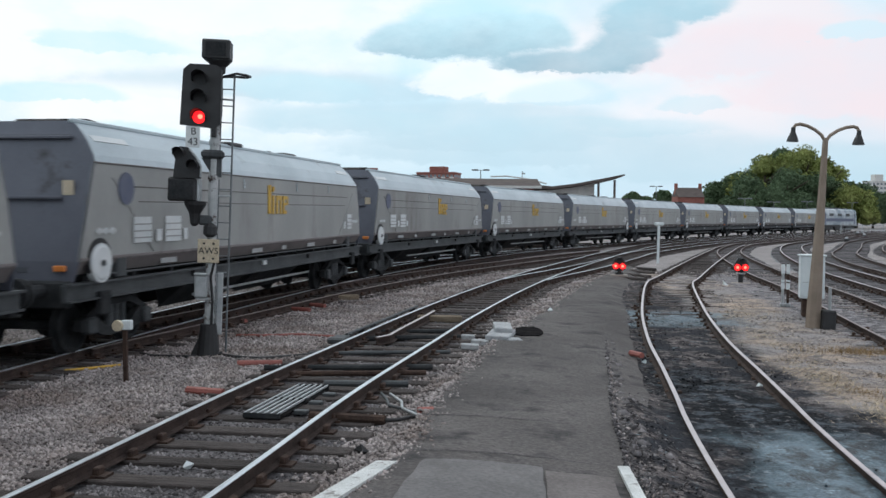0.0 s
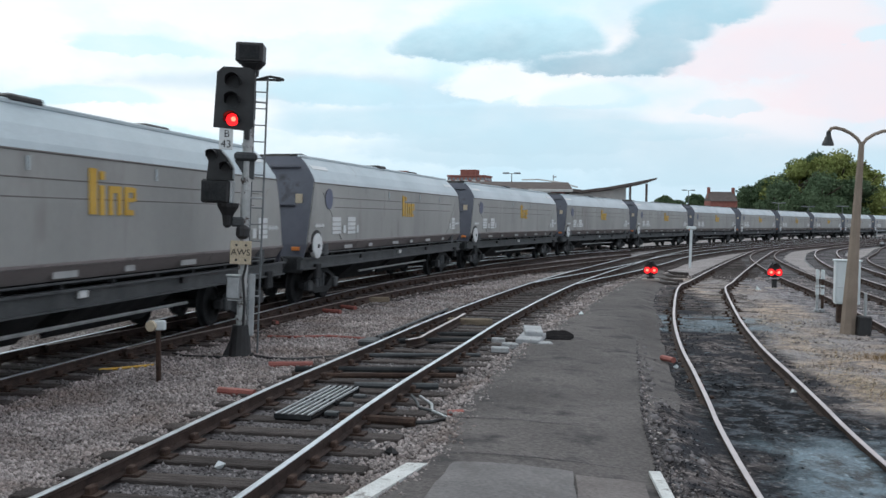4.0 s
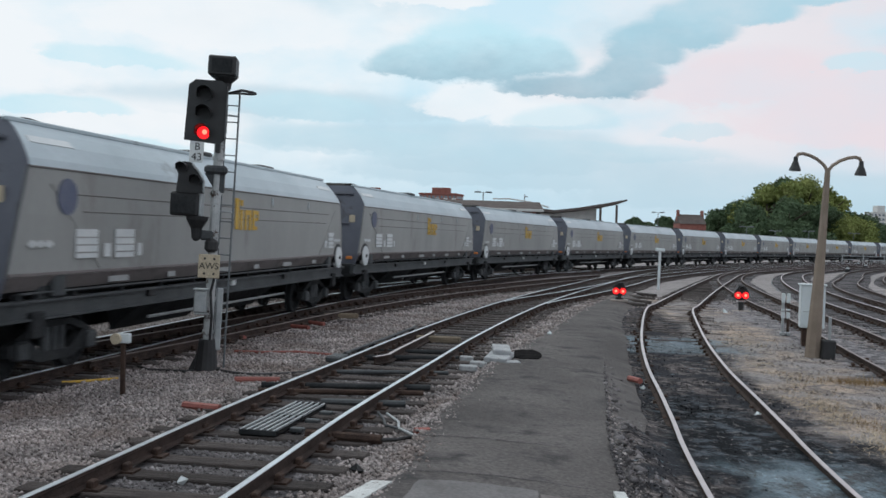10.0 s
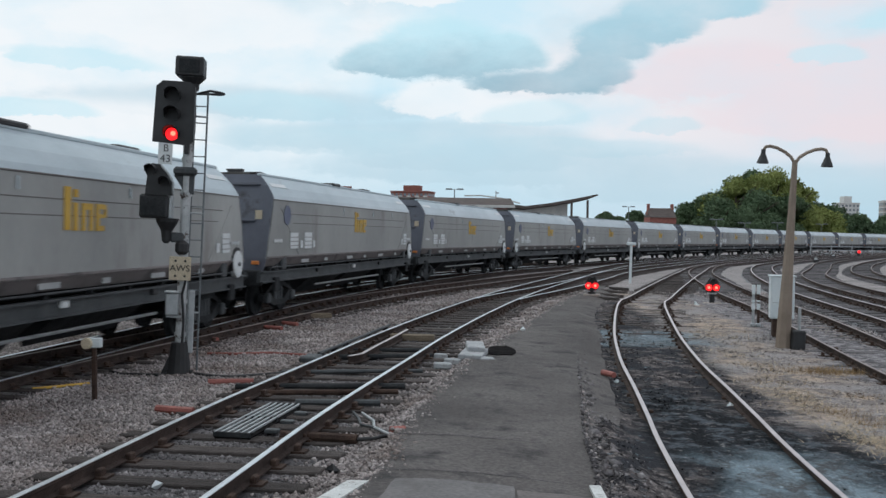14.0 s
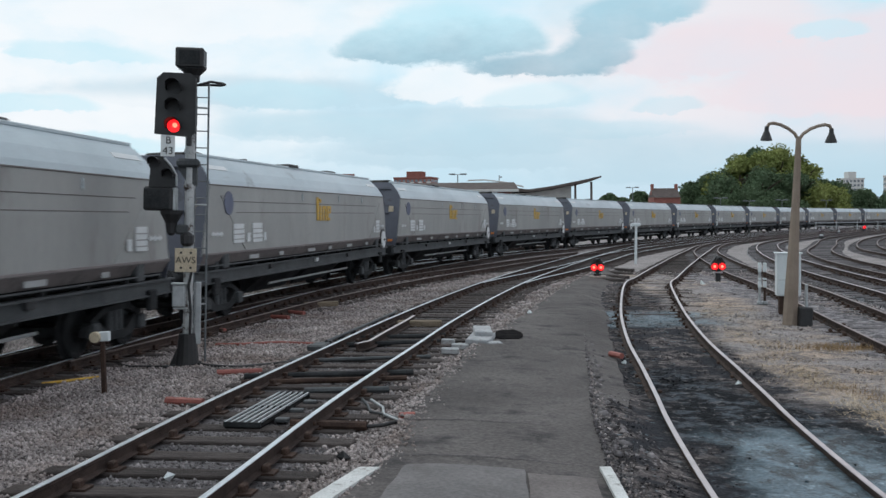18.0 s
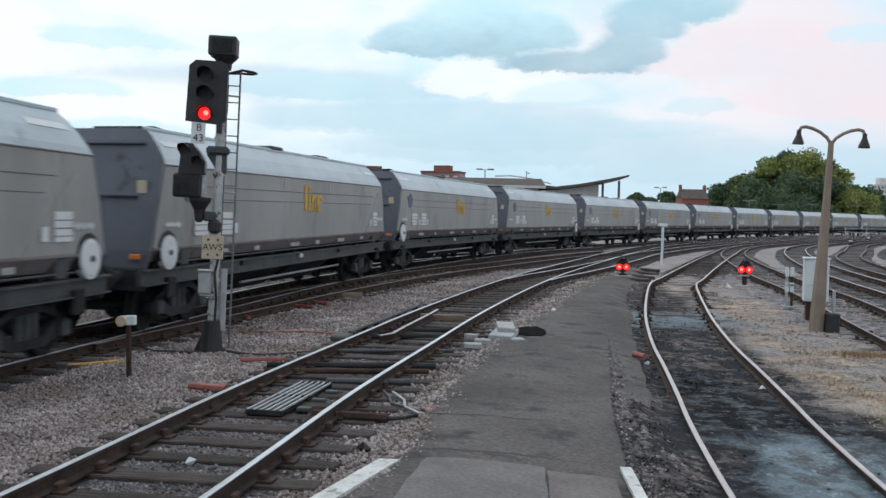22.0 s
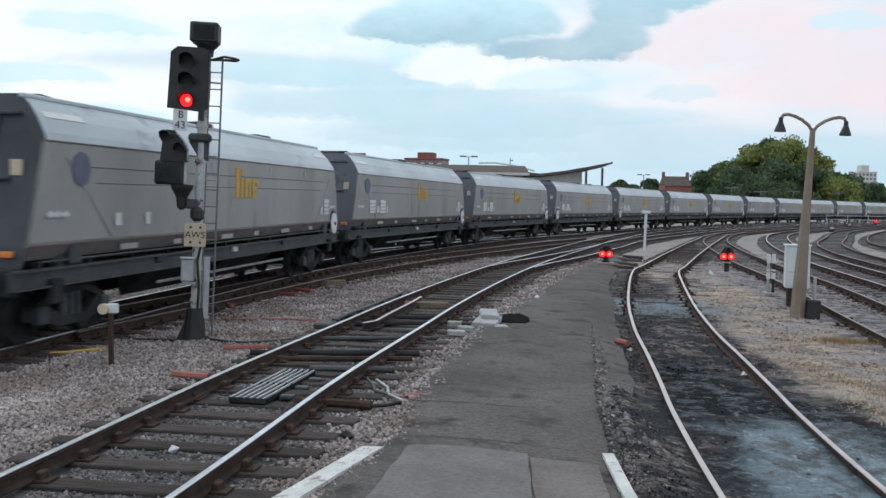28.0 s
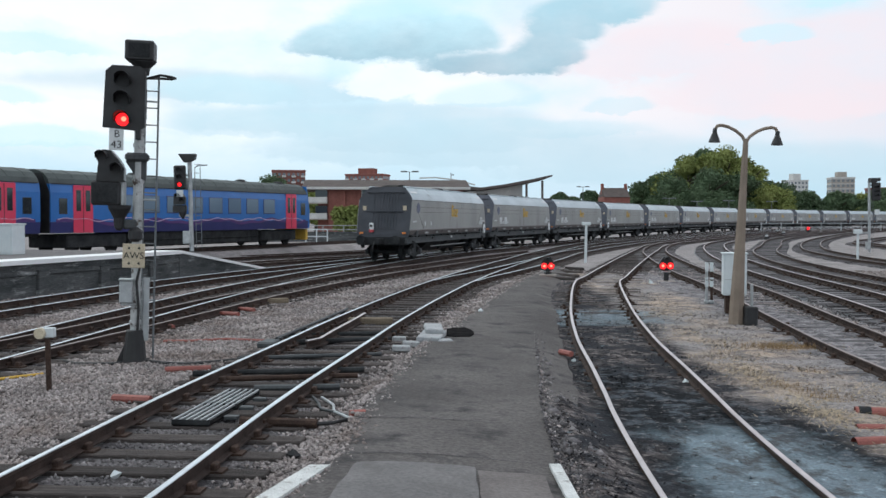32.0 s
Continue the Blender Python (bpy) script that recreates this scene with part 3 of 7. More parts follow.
        return self.add(vs, fs)

    def mesh(self, name, mats=()):
        me = bpy.data.meshes.new(name)
        me.from_pydata(self.v, [], self.f)
        bm = bmesh.new()
        bm.from_mesh(me)
        bmesh.ops.recalc_face_normals(bm, faces=bm.faces)
        bm.to_mesh(me)
        bm.free()
        for mt in mats:
            me.materials.append(mt)
        return me


def part(name, g, mat, parent=None, label="", smooth=False, m=None):
    """One mesh object, under a thing where parent is given."""
    ob = new(name, g.mesh(name, (mat,)) if isinstance(g, G) else g)
    if smooth:
        for p in ob.data.polygons:
            p.use_smooth = True
    if parent:
        ob.parent = parent
    if m:
        ob.matrix_basis = m
    return tagged(ob, label) if label else ob


def thing(name, label, category, m=None, group="", kind=""):
    ob = new(name)
    if m:
        ob.matrix_basis = m
    return tagged(ob, label, category, group, kind)


def big_mesh(name, verts, faces, mat):
    me = bpy.data.meshes.new(name)
    me.from_pydata(verts, [], faces)
    me.materials.append(mat)
    return me


def ss(a, b, x):
    t = min(max((x - a) / (b - a), 0.0), 1.0)
    return t * t * (3 - 2 * t)


# ---- plan: lines of the railway ----
def drop(x, y):
    """The yard to the right lies a little lower near the platform end, and so does the main line beside the signal."""
    return 0.30 * (1 - ss(7, 30, y)) * ss(1.2, 2.2, x) + 0.09 * (1 - ss(15, 32, y)) * (1 - ss(-6.2, -4.2, x))


def spline(pts, step=0.5):
    """A smooth line through plan points, at even steps."""
    P = [np.array(p, float) for p in pts]
    P = [2 * P[0] - P[1]] + P + [2 * P[-1] - P[-2]]
    out = []
    for a, b, c, d in zip(P, P[1:], P[2:], P[3:]):
        for u in np.linspace(0, 1, 24, endpoint=False):
            out.append(0.5 * (2 * b + (c - a) * u + (2 * a - 5 * b + 4 * c - d) * u * u + (3 * b - a - 3 * c + d) * u ** 3))
    out.append(P[-2])
    out = np.array(out)
    for _ in range(6):
        out[1:-1] = 0.25 * out[:-2] + 0.5 * out[1:-1] + 0.25 * out[2:]
    s = np.r_[0, np.cumsum(np.hypot(*np.diff(out, axis=0).T))]
    t = np.arange(0, s[-1], step)
    return np.stack([np.interp(t, s, out[:, 0]), np.interp(t, s, out[:, 1])], 1)


# the main line: curvature along its length, from a point beside the signal
MAIN_S = np.arange(-80, 470, 0.2)
MAIN_H = np.cumsum(np.interp(MAIN_S, [-20, 30, 60, 100, 160, 240], [0.0022, 0.0056, 0.0033, 0.0013, 0.0022, 0.0022])) * 0.2
MAIN_H += 0.0731 - np.interp(0, MAIN_S, MAIN_H)
MAIN_X, MAIN_Y = np.cumsum(np.sin(MAIN_H)) * 0.2, np.cumsum(np.cos(MAIN_H)) * 0.2
MAIN_X += -7.53 - np.interp(0, MAIN_S, MAIN_X)
MAIN_Y += 15.22 - np.interp(0, MAIN_S, MAIN_Y)


def main(s, side=0.0):
    """A point of the main line, s metres on, side metres to the right."""
    h = np.interp(s, MAIN_S, MAIN_H)
    return float(np.interp(s, MAIN_S, MAIN_X) + side * math.cos(h)), float(np.interp(s, MAIN_S, MAIN_Y) - side * math.sin(h))


far_on = lambda side, s0: [main(s, side) for s in range(s0, 440, 30)]
LINES = {
    "main": [main(s) for s in np.arange(-60, 440, 4.0)],
    "crossover": [(-7.75, 4), (-7.62, 11), (-7.40, 15.5), (-6.45, 20.7), (-5.1, 27.4), (-3.0, 36.4), (-0.3, 45), (2.95, 54.8), (6.5, 64.5)],
    "platform_line": [(-16.5, -10), (-13.2, 12), (-10.4, 24.7), (-8.6, 34), (-6.3, 42.3), (-3.2, 52), (0.9, 62), (5.6, 73)],
    "far_line_a": [(-20.5, 22), (-14.0, 36.5), (-8.05, 48.2), (-4.32, 54.63), (0.5, 62.8), (6.0, 73.5)],
    "far_line_b": [(-24.0, 34), (-15.0, 47.8), (-10.21, 55.46), (-5.16, 63.11), (0.2, 72.0), (6.5, 84)],
    "near_line": [(-3.9, -8), (-3.35, 2), (-2.87, 7.9), (-2.56, 11.7), (-2.0, 16.6), (-1.5, 20.9), (-0.6, 27.3), (0.52, 34.1), (1.75, 40.4), (3.7, 49.4), (7.0, 64)] + far_on(3.3, 75),
    "near_branch": [(0.30, 32.6), (1.0, 35.4), (2.0, 38.6), (3.4, 43.4), (5.4, 51.0), (9.0, 64.5)] + far_on(6.6, 80),
    "siding": [(2.30, -6), (2.46, 4), (2.61, 8.7), (2.75, 11.5), (2.88, 13.2), (3.03, 15.4), (3.25, 18.8), (3.80, 23.9), (5.0, 32.2), (5.9, 35.9), (8.5, 46.4), (13, 63.8), (17.9, 81)] + far_on(9.8, 95),
    "yard_line_a": [(7.2, -5), (7.3, 9), (7.5, 16.2), (7.75, 19.8), (8.15, 23.8), (9.0, 31.4), (9.75, 39), (11.3, 50.5), (13.3, 62.5), (16.2, 74.5), (20, 87)],
    "yard_line_b": [(9.6, -2), (10.1, 12), (10.6, 20), (11.4, 27.8), (13, 40.4), (15.3, 53.5), (19.1, 70), (24.0, 86)] + far_on(13.2, 100),
    "yard_line_c": [(13.2, 5), (13.8, 20), (14.5, 32), (15.6, 41.3), (17.4, 51.5), (20.4, 63), (25.4, 77)] + far_on(16.6, 95),
    "yard_line_d": [(20.2, 15), (20.7, 30), (21.2, 46), (22.6, 56.5), (26.0, 70)] + far_on(20.4, 90),
    "yard_line_e": [(31, 40), (31.6, 56), (33.2, 72), (37, 88)] + far_on(27, 120),
}
ROUTES = {k: spline(v) for k, v in LINES.items()}


def height(x, y):
    return -0.20 - drop(x, y)


def rail_z(x, y):
    return -drop(x, y)


# rails: a worn bullhead on chairs
HEAD = [(-0.029, -0.008), (0.029, -0.008), (0.028, 0.001), (0.019, 0.004), (-0.019, 0.004), (-0.028, 0.001)]
WEB = [(-0.031, -0.006), (-0.031, -0.035), (-0.010, -0.050), (-0.010, -0.115), (-0.062, -0.128), (-0.062, -0.142), (0.062, -0.142), (0.062, -0.128), (0.010, -0.115), (0.010, -0.050), (0.031, -0.035), (0.031, -0.006)]


def rail_line(route, side, y0=-1e9, y1=1e9):
    out = []
    d = np.gradient(route, axis=0)
    d /= np.hypot(d[:, :1], d[:, 1:])
    for (x, y), (dx, dy) in zip(route, d):
        if y0 <= y <= y1:
            out.append((x + dy * side, y - dx * side, rail_z(x, y)))
    # far on, fewer steps
    return [p for i, p in enumerate(out) if p[1] < 60 or i % 4 == 0]


def build_track(name, polish, label, y_end=1e9, sleepers=True, y_from=-1e9, gap=0.66, length=2.55, bed=None):
    track = thing(name, label, "railway track", kind="structure")
    r = ROUTES[name]
    for side in (-0.7175, 0.7175):
        line = rail_line(r, side, y_from, y_end)
        rail = part("rail", G().sweep(WEB, line), RAIL_RUST, track, "rusty steel rail")
        part("rail_head", G().sweep(HEAD, line), {2: RAIL_TOP, 1: RAIL_SIDING, 0: RAIL_DULL}[polish], rail, "worn rail head")
    s = np.r_[0, np.cumsum(np.hypot(*np.diff(r, axis=0).T))]
    d = np.gradient(r, axis=0)
    spots = []
    for k, t in enumerate(np.arange(0.3, s[-1], gap)):
        x, y = np.interp(t, s, r[:, 0]), np.interp(t, s, r[:, 1])
        if y < max(y_from, 2) or y > min(y_end, 150):
            continue
        yaw = math.atan2(np.interp(t, s, d[:, 1]), np.interp(t, s, d[:, 0])) - math.pi / 2
        spots.append((float(x), float(y), yaw))
    if bed:
        line = [(x, y, rail_z(x, y)) for x, y, _ in rail_line(r, 0.0, max(y_from, 2), y_end)]
        line = [(x, y, rail_z(x, y)) for x, y, _ in line]
        part("track_bed", G().sweep([(-1.42, -0.215), (-1.1, -0.193), (1.1, -0.193), (1.42, -0.215), (1.3, -0.26), (-1.3, -0.26)], line), bed, track, "dark stained bed under the track")
    TRACKS[name] = (track, spots, length)
    return track


TRACKS = {}
LINE_BED = material("stained_line_bed", (0.13, 0.120, 0.119), (0.23, 0.212, 0.208), 1.2, 0.95, bump=0.4, fine=30, spots=((0.08, 0.074, 0.073), 1.6, 0.52, 0.66), grain_depth=0.5)
build_track("main", 2, "main railway line with bright rail heads on ballast", bed=LINE_BED)
build_track("crossover", 0, "dull railway crossover on dark timber sleepers", y_from=15, bed=LINE_BED)
build_track("platform_line", 2, "railway line running along the old platform wall", bed=LINE_BED)
build_track("far_line_a", 0, "dull railway line behind the platform ramp", y_from=44, bed=LINE_BED)
build_track("far_line_b", 0, "dull railway line before the blue train", y_from=48, bed=LINE_BED)
build_track("near_line", 2, "railway line with bright rails on tarred timber sleepers", bed=BED_DARK)
build_track("near_branch", 2, "branch line leaving the near railway line", y_from=33)
build_track("siding", 1, "curved siding with worn rails in oily ash")
build_track("yard_line_a", 0, "rusty yard line beside the lamp post", gap=0.7)
build_track("yard_line_b", 1, "yard line on dark wet ballast", gap=0.7, bed=BED_WET)
build_track("yard_line_c", 0, "yard line on grey ballast", gap=0.7, bed=YARD_BED)
build_track("yard_line_d", 0, "outer yard line on ballast", gap=0.8, bed=YARD_BED)
build_track("yard_line_e", 0, "outermost yard line on ballast", gap=0.7)


# ---- ground ----
def build_ground():
    xs = np.r_[-4000, -1500, -600, -250, -120, -60, np.arange(-30, 40.1, 1.0), 60, 120, 250, 600, 1500, 4000]
    ys = np.r_[-4000, -1000, -300, -80, -20, np.arange(-6, 60.1, 1.0), 75, 100, 150, 250, 500, 1200, 2500, 4500]
    v = []
    for y in ys:
        for x in xs:
            near = -30 <= x <= 40 and -6 <= y <= 60
            v.append((x, y, height(x, y) + (0.02 * noise.noise((x * 0.6, y * 0.6, 0)) if near else 0.0) - 0.01))
    n = len(xs)
    f = [(j * n + i, j * n + i + 1, (j + 1) * n + i + 1, (j + 1) * n + i) for j in range(len(ys) - 1) for i in range(n - 1)]
    ob = new("ground", big_mesh("ground", v, f, BALLAST))
    return tagged(ob, "grey and pinkish crushed stone ballast across the railway yard", "ground", kind="structure")


def build_walkway():
    """The tarmac walkway between the near line and the siding, with the foot of a platform ramp."""
    # y, left edge, right edge
    rows = [(-8, -1.75, 1.15), (4, -1.5, 1.05), (7.3, -1.36, 1.02), (8.3, -1.08, 1.0), (9.5, -0.95, 1.12), (11.5, -0.92, 1.2), (13.5, -0.68, 1.38), (16.4, -0.40, 1.6), (18.2, -0.08, 1.75), (20.8, 0.35, 1.95),
            (23.4, 0.86, 2.3), (27, 1.45, 2.62), (31, 2.1, 3.1), (35.5, 3.0, 3.9), (40.5, 4.1, 4.7), (44, 5.0, 5.25)]
    ly = np.array(rows)
    ys = np.arange(-8, 44, 0.35)
    v, f = [], []
    for j, y in enumerate(ys):
        a = np.interp(y, ly[:, 0], ly[:, 1]) + (0.10 * noise.noise((y * 1.1, 0, 3)) + 0.06 * noise.noise((y * 4.7, 2, 3))) * ss(8.6, 10, y)
        b = np.interp(y, ly[:, 0], ly[:, 2]) + 0.05 * noise.noise((y * 1.3, 5, 3)) * ss(9, 11, y)
        z = -0.055 + 0.30 * ss(7.5, -6, y) * 1.0
        zb = -0.07 - 0.10 * (1 - ss(12, 30, y)) + 0.30 * ss(7.5, -6, y)
        for k in range(9):
            u = k / 8
            crown = 0.01 * math.sin(3.14159 * u) + 0.006 * noise.noise((a * 2 + u * 3, y, 1))
            v.append((a + (b - a) * u, y, z + (zb - z) * u ** 2 + crown))
        v += [(a - 0.10, y, z - 0.20), (b + 0.45, y, zb - 0.12)]
        if j:
            o, q = (j - 1) * 11, j * 11
            f += [(o + k, o + k + 1, q + k + 1, q + k) for k in range(8)]
            f += [(o + 9, o, q, q + 9), (o + 8, o + 10, q + 10, q + 8)]
    ob = new("pavement", big_mesh("pavement", v, f, ASPHALT))
    return tagged(ob, "worn dark tarmac walkway with crumbling edges", "walkway", kind="structure")


build_ground()
pavement = build_walkway()


def patch(name, poly, mat, label, category, lift=0.012, step=0.35, ragged=0.18, kind="structure", parent=None, bank=None, nx=12):
    """A thin uneven patch of another surface lying on the ground, within an oval or a strip given by rows (y, x0, x1)."""
    ly = np.array(poly, float)
    v, f = [], []
    ys = np.arange(ly[0, 0], ly[-1, 0] + 0.01, step)
    for j, y in enumerate(ys):
        a = np.interp(y, ly[:, 0], ly[:, 1]) + ragged * noise.noise((y * 1.9, 1, ly[0, 0]))
        b = np.interp(y, ly[:, 0], ly[:, 2]) + ragged * noise.noise((y * 1.9, 7, ly[0, 0]))
        for k in range(nx + 1):
            x = a + (b - a) * k / nx
            edge = min(k, nx - k, 2) / 2 * min(j, len(ys) - 1 - j, 2) / 2
            base = height(x, y) if bank is None else max(height(x, y), bank - (x - a) * 0.45)
            if bank is not None:
                base += 0.075 * ss(15, 11.5, y) * ss(1.7, 2.1, x) * ss(6.0, 5.0, x)
            v.append((x, y, base - 0.03 + (lift + 0.03) * edge + 0.03 * noise.noise((x * 1.6, y * 1.6, 4)) * edge))
        if j:
            o, q = (j - 1) * (nx + 1), j * (nx + 1)
            f += [(o + k, o + k + 1, q + k + 1, q + k) for k in range(nx)]
    ob = new(name, big_mesh(name, v, f, mat))
    if parent:
        ob.parent = parent
    return tagged(ob, label, category, kind=kind)


patch("siding_ground", [(-6, 1.10, 9.0), (3, 0.96, 9.0), (8.5, 0.95, 9.0), (9.5, 1.02, 9.0), (12, 1.12, 9.0), (16, 1.5, 8.6), (21, 1.9, 8.8), (25.5, 2.38, 8.6), (29, 2.78, 8.6), (33, 3.4, 8.8), (37, 4.3, 8.6), (41, 5.1, 8.4)], SOIL, "black cinders, oil-soaked ash and pale dead grass round the siding", "ground", 0.045, 0.22, 0.12, bank=-0.19, nx=46)


# ---- the coal train ----
PITCH = 17.9


def ring(r, n=20):
    return [(r * math.cos(6.28318 * i / n), r * math.sin(6.28318 * i / n)) for i in range(n)]


def build_wheelset(parent, x):
    """Axle with two wheels; its place is in the parent's inverse so that all wheelsets share one turning path."""
    ws = new("wheelset", G().tube((0, -1.0, 0), (0, 1.0, 0), 0.08, n=8).mesh("axle", (UNDER,)))
    ws.parent = parent
    ws.matrix_parent_inverse = Matrix.Translation((x, 0, 0.42))
    for sy in (-1, 1):
        g = G()
        prof = [(0.02, 0.03), (0.10, 0.075), (0.15, 0.03), (0.33, 0.02), (0.36, 0.055), (0.42, 0.05), (0.425, -0.06), (0.455, -0.07), (0.455, -0.09), (0.36, -0.09), (0.33, -0.02), (0.12, -0.03), (0.02, -0.03)]
        n = 20
        vs = [(r * math.cos(6.28318 * i / n), sy * (0.74 + h), r * math.sin(6.28318 * i / n)) for r, h in prof for i in range(n)]
        fs = [(k * n + i, k * n + (i + 1) % n, (k + 1) * n + (i + 1) % n, (k + 1) * n + i) for k in range(len(prof) - 1) for i in range(n)]
        g.add(vs, fs)
        part("wheel", g, UNDER, ws)
    return ws


def build_bogie(parent, x):
    b = part("bogie", G().box((x, 0, 0.62), (0.5, 1.9, 0.26), 0.03), UNDER, parent, "dark steel three-piece bogie")
    for sy in (-1, 1):
        y = sy * 1.0
        g = G()
        prof = [(x - 1.15, 0.52), (x - 0.8, 0.62), (x - 0.35, 0.36), (x + 0.35, 0.36), (x + 0.8, 0.62), (x + 1.15, 0.52), (x + 1.15, 0.36), (x + 0.75, 0.32), (x + 0.4, 0.22), (x - 0.4, 0.22), (x - 0.75, 0.32), (x - 1.15, 0.36)]
        g.prism([(px, pz) for px, pz in prof[:6]] + prof[6:], y - 0.07, y + 0.07, "y")
        g.prism([(x - 1.0, 0.60), (x - 0.45, 0.80), (x + 0.45, 0.80), (x + 1.0, 0.60), (x + 0.9, 0.54), (x + 0.4, 0.70), (x - 0.4, 0.70), (x - 0.9, 0.54)], y - 0.06, y + 0.06, "y")
        part("side_frame", g, UNDER, b)
        for k in (-0.2, 0.0, 0.2):
            part("spring", G().tube((x + k, y, 0.36), (x + k, y, 0.70), 0.075, n=8), SOLE, b)
        for k in (-0.9, 0.9):
            part("axle_box", G().box((x + k, y + sy * 0.07, 0.43), (0.26, 0.16, 0.26), 0.03), SOLE, b)
    for k in (-0.9, 0.9):
        part("brake_beam", G().box((x + k * 0.45, 0, 0.4), (0.1, 1.5, 0.12), 0.02), UNDER, b)


SIDE_Y, TOP_Y = 1.36, 0.86
Z_BOT, Z_SH, Z_TOP = 1.46, 2.95, 3.58


def hopper_shell():
    """The steel hopper: upright sides, canted upper panels, ends that lean outwards to the foot, open at the top."""
    levels = [(1.12, 1.25, 8.12), (Z_BOT, SIDE_Y - 0.02, 8.08), (2.3, SIDE_Y, 7.86), (Z_SH, SIDE_Y - 0.01, 7.65), (Z_SH + 0.10, SIDE_Y - 0.05, 7.62), (Z_SH + 0.32, SIDE_Y - 0.19, 7.55), (Z_SH + 0.50, SIDE_Y - 0.35, 7.47), (Z_TOP, TOP_Y, 7.42)]
    return levels


def quad_panel(g, a, b, c, d, thick, out):
    """A plate with four corners and a thickness towards out."""
    o = Vector(out) * thick
    vs = [Vector(p) for p in (a, b, c, d)]
    g.add(vs + [p + o for p in vs], [(0, 1, 2, 3), (7, 6, 5, 4), (0, 4, 5, 1), (1, 5, 6, 2), (2, 6, 7, 3), (3, 7, 4, 0)])


def shell(rows, inward):
    """One bent plate through pairs of edge points, with a thickness."""
    n, d = len(rows), Vector(inward)
    vs = [p for pair in rows for p in pair]
    vs += [tuple(Vector(p) + d) for p in vs]
    q = 2 * n
    fs = [(o + 2 * k, o + 2 * k + 1, o + 2 * k + 3, o + 2 * k + 2) for o in (0, q) for k in range(n - 1)]
    fs += [(0, 1, q + 1, q), (q - 2, q - 1, 2 * q - 1, 2 * q - 2)]
    fs += [(2 * k + s, 2 * k + 2 + s, q + 2 * k + 2 + s, q + 2 * k + s) for k in range(n - 1) for s in (0, 1)]
    return G().add(vs, fs)


